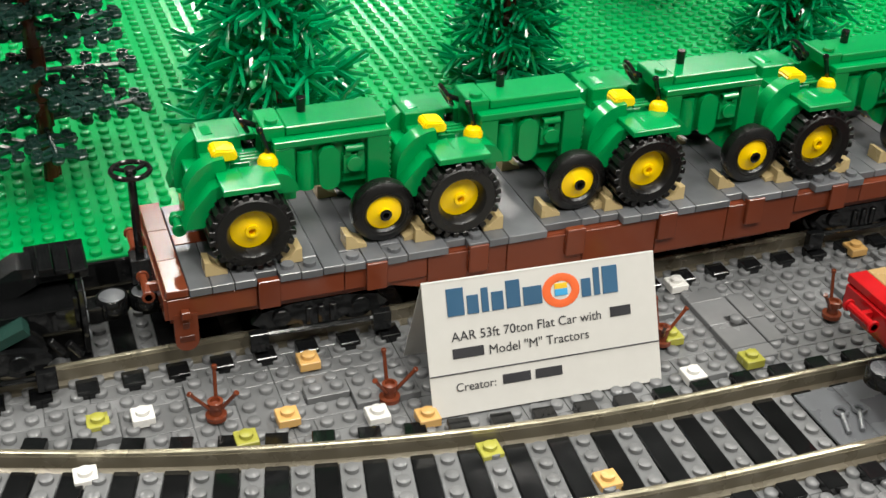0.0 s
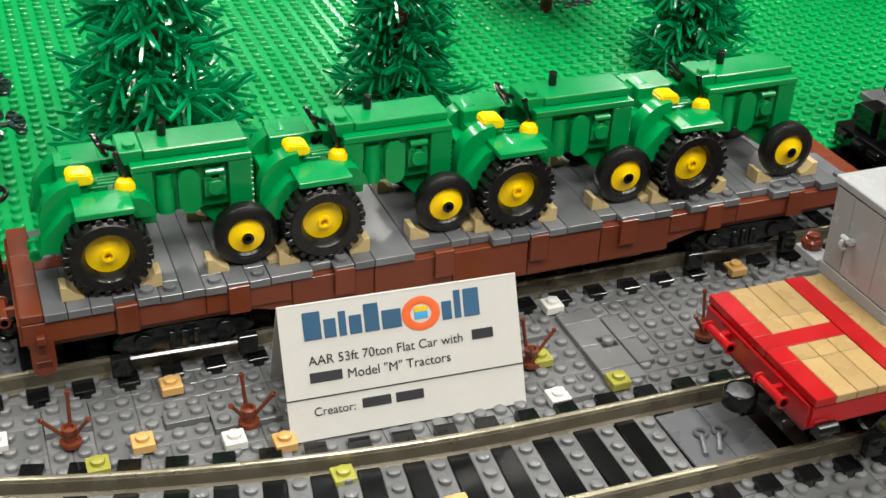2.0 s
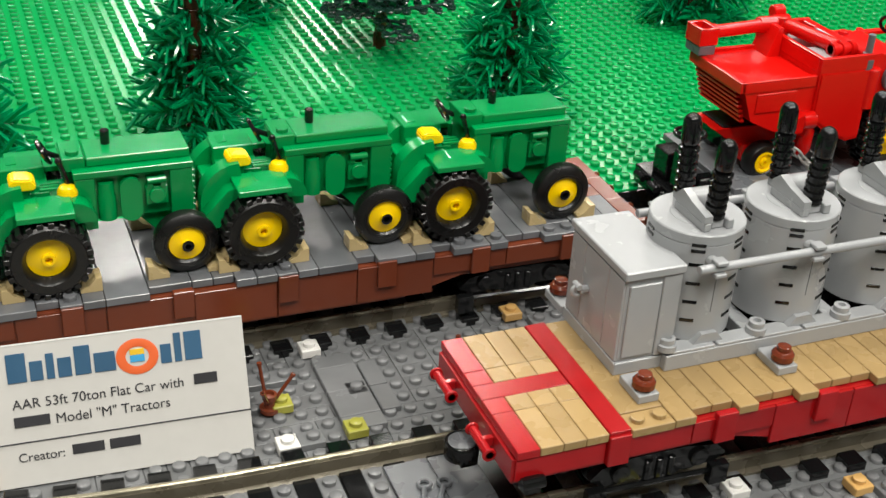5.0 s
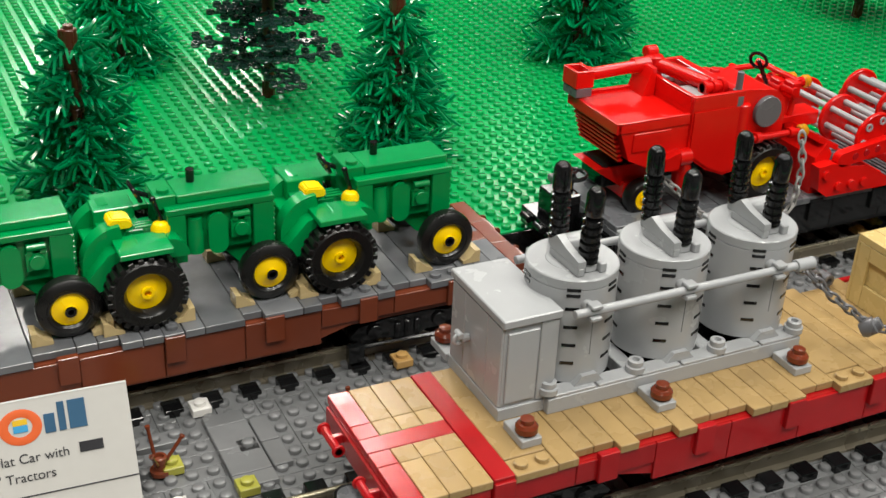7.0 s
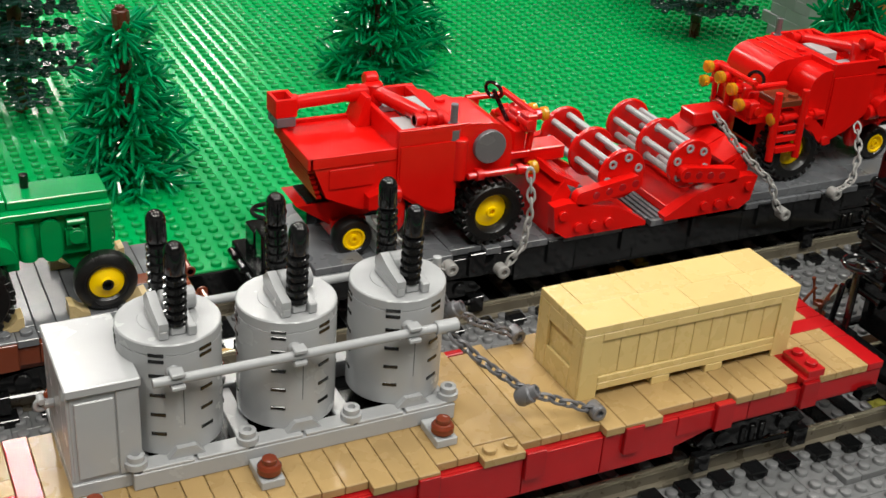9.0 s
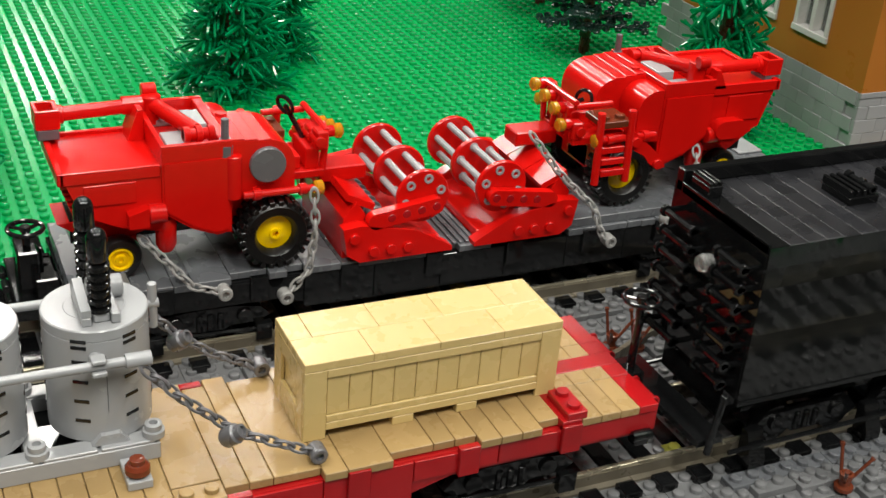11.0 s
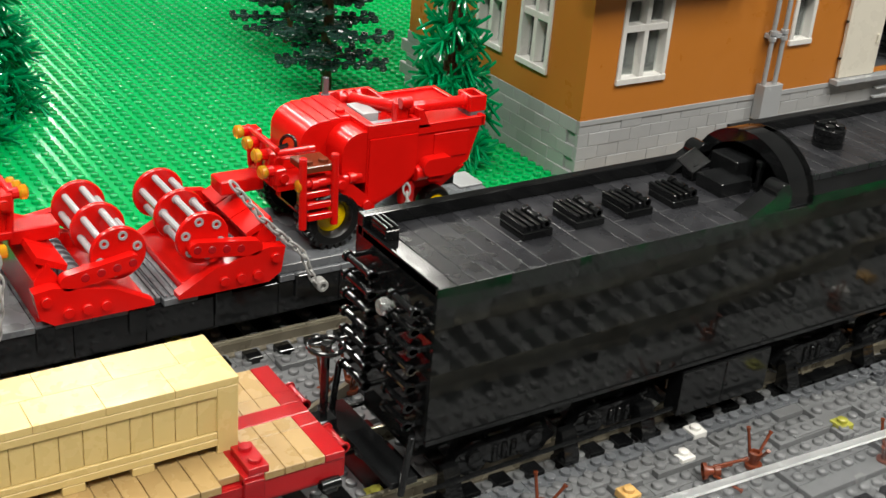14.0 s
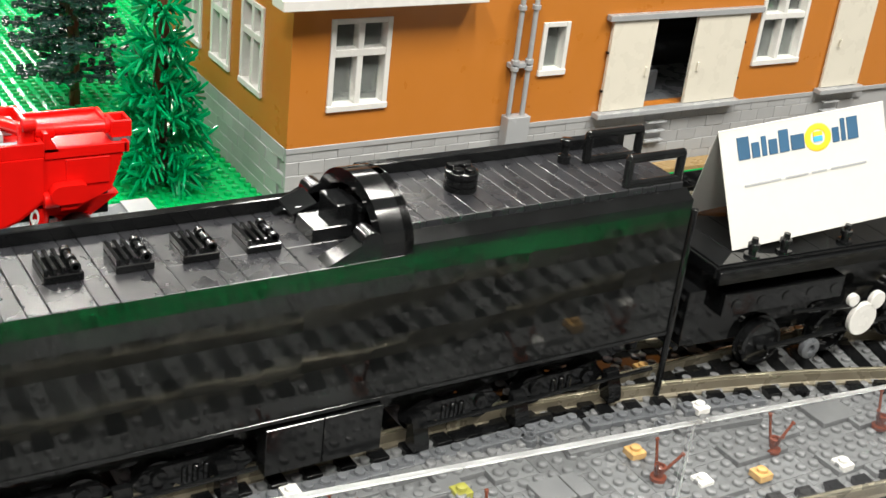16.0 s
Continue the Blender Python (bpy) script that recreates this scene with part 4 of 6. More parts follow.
# ---- chains ----
def chain(pts, material, label, link=0.0060, r=0.00062, lump=None):
    """A hanging chain of oval links through the given points."""
    ch = thing("chain", label, "chain", (0, 0, 0), "load chains")
    pts = [Vector(p) for p in pts]
    dense = []
    for a, c in zip(pts, pts[1:]):
        for k in range(40):
            dense.append(a.lerp(c, k / 40))
    dense.append(pts[-1])
    cum = [0.0]
    for a, c in zip(dense, dense[1:]):
        cum.append(cum[-1] + (c - a).length)
    pitch = link * 0.72
    n = max(2, int(cum[-1] / pitch))

    def at(s):
        i = min(max(int(np.searchsorted(cum, s)), 1), len(cum) - 1)
        f = (s - cum[i - 1]) / max(cum[i] - cum[i - 1], 1e-9)
        return dense[i - 1].lerp(dense[i], f)
    ms = mesh("link", torus(BM(), (0, 0, 0), (0, 0, 1), link * 0.33, r, 14, 6), material)
    for v in ms.vertices:
        v.co.x *= 1.55
        v.co.y *= 0.85
    for k in range(n):
        s = (k + 0.5) * cum[-1] / n
        p, d = at(s), (at(min(s + 0.001, cum[-1])) - at(max(s - 0.001, 0))).normalized()
        q = d.to_track_quat("X", "Z").to_matrix().to_4x4()
        piece("link", ms, ch, Matrix.Translation(p) @ q @ pose(0, 0, 0, 90 * (k % 2) + 20, 0, 0))
    b = BM()
    e = pts[-1]
    ring(b, (e.x, e.y + 0.003, e.z), (0, -1, 0), [(0, 0.0030), (0.0050, 0.0030), (0.0054, 0.0026), (0.0054, 0.0015), (0.004, 0.0014), (0.004, 0)], 18, False)
    part("anchor_pin", b, material, ch)
    if lump:
        c = at(cum[-1] * lump)
        part("turnbuckle", ring(BM(), c - Vector((0.0035, 0.001, 0.002)), (0.6, -0.5, 0.6), [(0, 0.0026), (0.0012, 0.0034), (0.0055, 0.0034), (0.0060, 0.0026), (0.0080, 0.0024), (0.0082, 0.0016), (0.007, 0.0014), (0.007, 0)], 16, False), material, ch)
    return ch


chain([(0.4510, 0.2690, 0.1320), (0.462, 0.2650, 0.1210), (0.478, 0.2595, 0.1085), (0.503, 0.2535, 0.0985)], M["dchain"], "dark grey chain tying the transformers to the deck", lump=0.55)
chain([(0.4620, 0.3080, 0.1270), (0.470, 0.3080, 0.1180), (0.482, 0.308, 0.1080), (0.500, 0.3070, 0.0990)], M["dchain"], "dark grey chain tying the transformers to the deck", lump=0.3)
chain([(0.476, 0.392, 0.112), (0.484, 0.386, 0.104), (0.494, 0.379, 0.0935), (0.506, 0.376, 0.0905)], M["chain"], "light grey chain holding the harvester down")
chain([(0.546, 0.384, 0.128), (0.5455, 0.379, 0.112), (0.542, 0.377, 0.095), (0.532, 0.376, 0.0845)], M["chain"], "light grey chain holding the harvester down")
chain([(0.653, 0.397, 0.137), (0.664, 0.388, 0.121), (0.680, 0.379, 0.105), (0.6845, 0.376, 0.092), (0.6885, 0.3755, 0.0885)], M["chain"], "light grey chain holding the harvester down")
chain([(0.744, 0.395, 0.122), (0.741, 0.386, 0.109), (0.733, 0.379, 0.0985), (0.720, 0.376, 0.0945)], M["chain"], "light grey chain holding the harvester down")


# ---- harvesters ----
def harvester(at, rz, label, top=0.0552, back=0.0242):
    """top: height of the tank's rim; back: how far the tank reaches on the auger's side."""
    h = thing("toy_harvester", label, "toy harvester", at, "harvesters on the wagon", rz=rz)
    R = M["red"]
    # grain tank with sloping underside and sunken top
    prof = [(-0.084, top - 0.0017), (-0.046, top - 0.0017), (-0.046, 0.0215), (-0.062, 0.0250), (-0.077, 0.0320)]
    part("grain_tank", prism(BM(), prof, "y", -0.0235, back - 0.0007), R, h)
    for y0, y1 in ((-0.0242, -0.0222), (back - 0.0020, back)):
        part("tank_rim", box(BM(), -0.0845, y0, top - 0.0052, -0.0463, y1, top, 0.0003), R, h)
    part("tank_rim", box(BM(), -0.0855, -0.0242, top - 0.0052, -0.0830, back, top, 0.0003), R, h)
    for k in range(7):
        part("louvre", box(BM(), -0.0848 + k * 0.0008, -0.0200, top - 0.0062 - k * 0.0024, -0.0825 + k * 0.0008, back - 0.0040, top - 0.0049 - k * 0.0024, 0.0002), R, h)
    for y in (-0.0238, back - 0.0004):
        part("tank_panel", box(BM(), -0.0760, y - 0.0004, 0.0360, -0.0560, y + 0.0004, top - 0.0062, 0.0002), R, h)
    # body: an open well with walls round it
    prof = [(-0.046, 0.0520), (-0.018, 0.0520), (-0.018, 0.0185), (-0.024, 0.0175), (-0.034, 0.0215), (-0.046, 0.0300)]
    part("body", prism(BM(), prof, "y", -0.0250, 0.0250), R, h)
    for y0, y1 in ((-0.0252, -0.0232), (0.0232, 0.0252)):
        part("well_wall", box(BM(), -0.0462, y0, 0.0518, -0.0178, y1, 0.0588, 0.0003), R, h)
    part("well_wall", box(BM(), -0.0462, -0.0231, 0.0518, -0.0440, 0.0231, 0.0588, 0.0003), R, h)
    part("well_wall", box(BM(), -0.0222, -0.0231, 0.0518, -0.0178, 0.0231, 0.0584, 0.0003), R, h)
    for y in (-0.0251, 0.0251):
        part("body_panel", prism(BM(), [(-0.0452, 0.0312), (-0.0452, 0.0515), (-0.0190, 0.0515), (-0.0190, 0.0200), (-0.0245, 0.0190), (-0.0335, 0.0228)], "y", y - 0.0007, y + 0.0007), R, h)
    for x0, x1, y0, y1, z1 in ((-0.0420, -0.0330, -0.0190, -0.0040, 0.0560), (-0.0320, -0.0230, -0.0060, 0.0100, 0.0588), (-0.0420, -0.0240, 0.0110, 0.0200, 0.0550)):
        part("hatch_plate", box(BM(), x0, y0, 0.0521, x1, y1, z1, 0.0003), LG, h, "light grey block in the open well")
    # sloping plate between well and tank
    part("tank_wall", prism(BM(), [(-0.053, top - 0.0018), (-0.0463, top - 0.0018), (-0.0463, 0.0625), (-0.0485, 0.0625)], "y", back - 0.0130, back), R, h)
    # long half of the engine cover, and the shorter half beside the ladder
    prof = [(-0.018, 0.0575), (-0.002, 0.0565)] + arc(-0.002, 0.0455, 0.0110, 90, 0, 7)[1:] + [(0.009, 0.0330), (-0.018, 0.0330)]
    part("engine_cover", prism(BM(), prof, "y", -0.0235, 0.0078), R, h)
    prof = [(-0.018, 0.0555)] + arc(-0.0150, 0.0455, 0.0100, 90, 0, 7) + [(-0.0050, 0.0300), (-0.018, 0.0300)]
    part("short_cover", prism(BM(), prof, "y", 0.0080, 0.0246), R, h)
    for k in range(3):
        part("cover_tile", box(BM(), -0.0176 + k * 0.0056, -0.0234, 0.0560, -0.0122 + k * 0.0056, 0.0076, 0.0582 - k * 0.0006, 0.0002), R, h)
    part("cover_stud", stud(BM(), -0.0150, 0.0020, 0.0582, 14), R, h)
    # slope, roll and axle cone under the tank
    for q in (-1, 1):
        part("slope_block", prism(BM(), [(-0.0600, 0.0262), (-0.0520, 0.0262), (-0.0520, 0.0345), (-0.0600, 0.0320)], "y", q * 0.0225, q * 0.0285), R, h)
        part("side_roll", rod(BM(), (-0.0518, q * 0.0250, 0.0305), (-0.0448, q * 0.0250, 0.0305), 0.0040, 18, 0.0004), R, h)
        part("side_joint", ring(BM(), (-0.0440, q * 0.0200, 0.0110), (0, 0, 1), [(0, 0.0026), (0.003, 0.0042), (0.0120, 0.0044), (0.0150, 0.0034)], 16), R, h)
    part("axle_housing", box(BM(), -0.016, -0.0150, 0.0120, 0.010, 0.0150, 0.0330, 0.0004), R, h)
    part("chassis", box(BM(), -0.080, -0.0090, 0.0130, 0.010, 0.0090, 0.0240, 0.0004), M["black"], h)
    # wheels
    for s in (-1, 1):
        wheel(h, 0.0, s * 0.0155, 0.0155, True, s)
        b = ring(BM(), (-0.0625, s * 0.0130, 0.0090), (0, s, 0), [(0, 0.0052), (0.0004, 0.0082), (0.0016, 0.0090), (0.0060, 0.0090), (0.0072, 0.0082), (0.0076, 0.0058), (0.0066, 0.0050)], 28, False)
        t2 = part("rear_tyre", b, M["tyre"], h)
        part("rear_rim", ring(BM(), (-0.0625, s * 0.0130, 0.0090), (0, s, 0), [(0.003, 0.0050), (0.0072, 0.0051), (0.0074, 0.0042), (0.0062, 0.0036), (0.0062, 0.0022), (0.0076, 0.0020), (0.0076, 0.0011), (0.006, 0.001), (0.006, 0)], 22, False), M["yellow"], t2)
    part("rear_axle", box(BM(), -0.070, -0.0125, 0.0070, -0.054, 0.0125, 0.0150, 0.0005), R, h)
    part("rear_frame", prism(BM(), [(-0.085, 0.0230), (-0.052, 0.0230), (-0.050, 0.0160), (-0.068, 0.0110)], "y", -0.0100, 0.0100), R, h)
    # unloading auger: tube, spout, elbow and cross joint
    b = BM()
    rod(b, (-0.0440, 0.0150, 0.0610), (-0.0805, 0.0140, 0.0600), 0.0030, 16, 0.0004)
    rod(b, (-0.0530, 0.0157, 0.0608), (-0.0440, 0.0150, 0.0610), 0.0038, 16, 0.0004)
    rod(b, (-0.0805, 0.0140, 0.0600), (-0.0765, 0.0138, 0.0601), 0.0038, 16, 0.0004)
    part("auger_tube", b, R, h)
    b = BM()
    for y0, y1, x0, x1 in ((0.0080, 0.0095, -0.0880, -0.0785), (0.0185, 0.0200, -0.0880, -0.0785), (0.0096, 0.0184, -0.0880, -0.0865), (0.0096, 0.0184, -0.0805, -0.0785)):
        box(b, x0, y0, 0.0560, x1, y1, 0.0640)
    sp = part("spout", b, R, h)
    part("spout_lining", box(BM(), -0.0875, 0.0082, 0.0515, -0.0790, 0.0198, 0.0559, 0.0003), M["grey"], sp, "dark grey spout end")
    part("auger_elbow", rod(BM(), (-0.0410, 0.0150, 0.0525), (-0.0410, 0.0150, 0.0650), 0.0042, 18, 0.0006), R, h)
    part("auger_knob", rod(BM(), (-0.0440, 0.0190, 0.0655), (-0.0380, 0.0190, 0.0655), 0.0030, 14, 0.0004), R, h)
    part("cross_tube", rod(BM(), (-0.0400, 0.0130, 0.0610), (-0.0290, -0.0120, 0.0585), 0.0033, 16, 0.0004), R, h)
    b = rod(BM(), (-0.0350, -0.0150, 0.0585), (-0.0230, -0.0150, 0.0585), 0.0024, 12)
    for q in (-0.0350, -0.0300, -0.0250):
        rod(b, (q, -0.0150, 0.0585), (q + 0.0026, -0.0150, 0.0585), 0.0034, 14)
    part("cross_joint", b, R, h)
    # south side: disc, exhaust, lamp bar
    b = rod(BM(), (-0.003, -0.0235, 0.0465), (-0.003, -0.0262, 0.0465), 0.0076, 28, 0.0004)
    part("belt_disc", b, M["grey"], h, "dark grey round disc")
    b = ring(BM(), (-0.0200, -0.0225, 0.0500), (0, 0, 1), [(0, 0.0032), (0.0060, 0.0032), (0.0062, 0.0024), (0.0086, 0.0024), (0.0088, 0.0016), (0.0170, 0.0016), (0.0172, 0.0012)], 14)
    part("exhaust_pipe", b, M["grey"], h, "thin grey exhaust pipe")
    part("exhaust_column", rod(BM(), (-0.0170, -0.0242, 0.0330), (-0.0170, -0.0242, 0.0520), 0.0034, 16, 0.0004), R, h)
    for s in (-1, 1):
        b = BM()
        rod(b, (-0.014, s * 0.0275, 0.0350), (0.0160, s * 0.0275, 0.0350), 0.0016, 10)
        for x in (-0.0100, 0.0095):
            rod(b, (x, s * 0.0275, 0.0350), (x + 0.0032, s * 0.0275, 0.0350), 0.0026, 12)
        box(b, -0.0090, s * 0.0230, 0.0335, -0.0070, s * 0.0280, 0.0365)
        lb = part("lamp_bar", b, R, h)
        part("lamp", ring(BM(), (0.0160, s * 0.0275, 0.0350), (1, 0, 0), [(0, 0.0022), (0.001, 0.0031), (0.0036, 0.0031), (0.0042, 0.0022), (0.0042, 0)], 14, False), M["amber"], lb, "clear amber lamp")
    # operator platform with rails, wheel and lamps
    part("platform", box(BM(), 0.006, -0.0100, 0.0310, 0.0270, 0.0220, 0.0345, 0.0003), R, h)
    part("console", box(BM(), 0.0190, -0.0080, 0.0345, 0.0250, 0.0100, 0.0440, 0.0004), R, h)
    part("seat_block", box(BM(), 0.0095, -0.0070, 0.0345, 0.0170, 0.0060, 0.0405, 0.0004), R, h)
    for y, zl in ((-0.0080, 0.0510), (0.0020, 0.0490), (0.0120, 0.0465), (0.0190, 0.0410)):
        b = BM()
        box(b, 0.0225, y - 0.0036, zl - 0.0070, 0.0280, y + 0.0036, zl + 0.0014, 0.0006)
        rod(b, (0.0240, y - 0.0046, zl - 0.0030), (0.0240, y + 0.0046, zl - 0.0030), 0.0024, 12)
        rod(b, (0.0265, y, 0.0330), (0.0280, y, zl + 0.0015), 0.0015, 10)
        rod(b, (0.0280, y, zl), (0.0310, y, zl), 0.0026, 10)
        rp = part("rail_post", b, R, h)
        part("lamp", ring(BM(), (0.0310, y, zl), (1, 0, 0), [(0, 0.0024), (0.001, 0.0032), (0.0032, 0.0032), (0.0040, 0.0022), (0.0040, 0)], 14, False), M["amber"], rp, "clear amber lamp")
    part("hand_rail", rod(BM(), (0.0275, -0.0100, 0.0520), (0.0275, 0.0220, 0.0520), 0.0015, 10), R, h)
    part("hand_rail", rod(BM(), (0.0080, 0.0210, 0.0500), (0.0275, 0.0210, 0.0500), 0.0015, 10), R, h)
    zw = 0.0590 if top < 0.053 else 0.0470
    b = torus(BM(), (0.0140, 0.0060, zw), (0.8, 0.45, 0.3), 0.0042, 0.0009, 18, 6)
    rod(b, (0.0140, 0.0060, zw), (0.0215, 0.0040, 0.0440), 0.0011, 8)
    part("steering_wheel", b, M["black"], h, "small black steering wheel")
    # north side: ladder, brown step, conveyor arm, round duct
    b = BM()
    for x in (0.0010, 0.0175):
        rod(b, (x, 0.0300, 0.0140), (x, 0.0285, 0.0490), 0.0019, 12)
    part("ladder_rail", b, R, h)
    for k in range(4):
        part("ladder_step", box(BM(), 0.0030, 0.0255 + k * -0.0012, 0.0180 + k * 0.0052, 0.0155, 0.0315 - k * 0.0012, 0.0212 + k * 0.0052, 0.0003), R, h)
    part("ladder_back", box(BM(), 0.0035, 0.0230, 0.0160, 0.0150, 0.0262, 0.0380, 0.0003), R, h)
    b = box(BM(), 0.0010, 0.0130, 0.0410, 0.0165, 0.0290, 0.0442, 0.0003)
    stud(b, 0.0050, 0.0245, 0.0442)
    stud(b, 0.0130, 0.0245, 0.0442)
    part("brown_step", b, M["brown"], h, "reddish-brown studded plate")
    b = prism(BM(), [(-0.001, 0.0300), (0.003, 0.0340), (-0.0020, 0.0380), (-0.0200, 0.0225), (-0.0215, 0.0180), (-0.0170, 0.0170)], "y", 0.0255, 0.0290)
    rod(b, (-0.0025, 0.0285, 0.0330), (-0.0025, 0.0305, 0.0330), 0.0024, 12)
    rod(b, (-0.0165, 0.0285, 0.0205), (-0.0165, 0.0305, 0.0205), 0.0024, 12)
    part("drive_arm", b, R, h)
    b = prism(BM(), arc(-0.0520, 0.0340, 0.0046, -90, 90, 8) + arc(-0.0610, 0.0340, 0.0046, 90, 270, 8), "y", 0.0242, 0.0300)
    part("belt_guard", b, R, h)
    part("feeder_arm", box(BM(), 0.0260, -0.0060, 0.0260, 0.0480, 0.0060, 0.0330, 0.0006), R, h)
    return h


harvester((0.5310, 0.4150, ZD), 0, "red brick-built harvester chained to the dark wagon", 0.0510, 0.0180)
part("deck_riser", box(BM(), 0.6650 - 0.447, -0.0310, 0.0001, 0.8148 - 0.447, 0.0310, 0.0044, 0.0003), M["grey"], black_car)
harvester((0.7030, 0.4200, ZD + 0.0045), 180, "red brick-built harvester with ladder and amber lamps")


def header(at, rz, label):
    h = thing("reel_header", label, "harvester header", at, "harvester headers", rz=rz)
    R = M["red"]
    zc = 0.0255
    for y in (-0.0265, 0.0, 0.0265):
        b = rod(BM(), (0, y - 0.0012, zc), (0, y + 0.0012, zc), 0.0123, 30, 0.0005)
        dd = part("reel_disc", b, R, h)
        for k in range(6):
            a = 2 * math.pi * k / 6 + 0.3
            q = -1 if y < 0 else 1
            part("rod_end", ring(BM(), (0.0085 * math.cos(a), y + q * 0.0012, zc + 0.0085 * math.sin(a)), (0, q, 0), [(0, 0.0021), (0.0006, 0.0021), (0.0006, 0.0011), (-0.0002, 0.0010), (-0.0002, 0)], 12, False), LG, dd, "light grey rod end")
    for k in range(6):
        a = 2 * math.pi * k / 6 + 0.3
        part("reel_rod", rod(BM(), (0.0085 * math.cos(a), -0.0262, zc + 0.0085 * math.sin(a)), (0.0085 * math.cos(a), 0.0262, zc + 0.0085 * math.sin(a)), 0.0016, 10), LG, h, "light grey reel rod")
    for s in (-1, 1):
        y = s * 0.0295
        prof = [(-0.038, 0.0165), (-0.030, 0.0175), (-0.004, 0.0120), (0.0135, 0.0020), (0.0135, 0.0), (-0.030, 0.0), (-0.036, 0.0040)]
        b = prism(BM(), prof, "y", y - 0.0030, y + 0.0030)
        for k in range(3):
            rod(b, (-0.024 + k * 0.008, y, 0.0050), (-0.024 + k * 0.008, y + s * 0.0046, 0.0050), 0.0024, 12)
        rod(b, (-0.033, y, 0.0120), (-0.033, y + s * 0.0046, 0.0120), 0.0024, 12)
        part("side_shoe", b, R, h)
        prof = arc(0.0045, zc - 0.0030, 0.0037, -90, 90, 8) + arc(-0.0230, 0.0185, 0.0037, 90, 270, 8)
        b = prism(BM(), prof, "y", y - s * 0.0016, y + s * 0.0030)
        part("reel_arm", b, R, h)
        # holes are raised discs in a darker red that paints the shade inside them
        b = BM()
        for q in (0.25, 0.5, 0.75, 1.0):
            rod(b, (-0.0230 + 0.0275 * q, y + s * 0.0026, 0.0185 + 0.0040 * q), (-0.0230 + 0.0275 * q, y + s * 0.0032, 0.0185 + 0.0040 * q), 0.0019, 12)
        part("arm_hole", b, M["dred"], h)
    part("back_wall", prism(BM(), [(-0.036, 0.0), (-0.030, 0.0), (-0.026, 0.0200), (-0.030, 0.0260), (-0.036, 0.0190)], "y", -0.0265, 0.0265), R, h)
    for k in range(3):
        y = -0.0250 + k * 0.0172
        part("back_tile", prism(BM(), [(-0.0345, 0.0265), (-0.0220, 0.0205), (-0.0210, 0.0232), (-0.0335, 0.0292)], "y", y, y + 0.0165), R, h)
    part("trough", box(BM(), -0.0300, -0.0265, 0.0005, 0.0100, 0.0265, 0.0050, 0.0004), R, h)
    b = rod(BM(), (-0.0170, -0.0262, 0.0130), (-0.0170, 0.0262, 0.0130), 0.0036, 14)
    for k in range(9):
        rod(b, (-0.0170, -0.0240 + k * 0.006, 0.0130), (-0.0170, -0.0225 + k * 0.006, 0.0130), 0.0050, 14)
    part("auger", b, M["grey"], h, "dark grey auger roller")
    return h


header((0.5965, 0.4135, ZD), 0, "red harvester header with a grey-rod reel")
header((0.6345, 0.4135, ZD), 180, "red harvester header with a grey-rod reel")
for k in range(5):
    part("deck_rib", box(BM(), 0.6125 - 0.447 + k * 0.0032, -0.031, 0.0001, 0.6141 - 0.447 + k * 0.0032, 0.031, 0.0012), M["grey"], black_car)


# ---- tender ----
K = M["black"]
td = thing("locomotive_tender", "long glossy black locomotive tender on the front track", "tender", (0.662, 0.2735, ZD))
TF = 0.0262      # half width on the far side
TL, TW, TZ0, TZ1, TX2, TZ2 = 0.3370, 0.0330, 0.0005, 0.0645, 0.186, 0.0755
part("tank_core", box(BM(), 0.0012, -TW + 0.0012, TZ0, TL - 0.0012, TF - 0.0012, TZ1 - 0.0034), K, td)


def crowned(a, c, side):
    """A side brick whose outer face sinks a hair in the middle, as moulded walls do."""
    b = box(BM(), -a, -0.0006, -c, a, 0.0005 if side > 0 else 0.0006, c, 0.00002) if side > 0 else box(BM(), -a, -0.0005, -c, a, 0.0006, c, 0.00002)
    nu, nv = 9, 7
    rows = []
    for i in range(nu):
        u = -1 + 2 * i / (nu - 1)
        rows.append([b.verts.new((u * a, side * (0.0006 - 0.00002 * (1 - u ** 4) * (1 - (-1 + 2 * j / (nv - 1)) ** 4)), (-1 + 2 * j / (nv - 1)) * c)) for j in range(nv)])
    for i in range(nu - 1):
        for j in range(nv - 1):
            q = (rows[i][j], rows[i + 1][j], rows[i + 1][j + 1], rows[i][j + 1])
            b.faces.new(q if side < 0 else q[::-1])
    return b


for s in (-1, 1):
    half = TW if s < 0 else TF
    y = s * (half - 0.0012)
    rr = random.Random(2)
    rowz = (TZ0, 0.0097, 0.0193, 0.0289, 0.0385, 0.0481, 0.0563, TZ1)
    for k, (z0, z1) in enumerate(zip(rowz, rowz[1:])):
        x = 0.0
        while x < TL - 0.0005:
            c = 0.032 if k == 6 else (0.008 if x == 0.0 and k % 2 else rr.choice((0.016, 0.016, 0.024, 0.032)))
            x1 = min(x + c, TL)
            if TL - x1 < 0.004:
                x1 = TL
            ob = part("side_brick", crowned((x1 - x) / 2 - 0.00002, (z1 - z0) / 2 - 0.00002, s), M["tank"], td)
            ob.matrix_basis = pose((x + x1) / 2, y + s * 0.0006, (z0 + z1) / 2, rr.uniform(-0.3, 0.3), 0, rr.uniform(-0.2, 0.2))
            x = x1
    part("sill", box(BM(), 0.0, s * (half - 0.002), TZ0 - 0.0022, TL, s * (half + 0.0006), TZ0 - 0.0002), K, td)
for x in (0.0, TL - 0.0012):
    part("end_wall", box(BM(), x, -TW + 0.0012, TZ0, x + 0.0012, TF - 0.0012, TZ1 + 0.001), K, td)
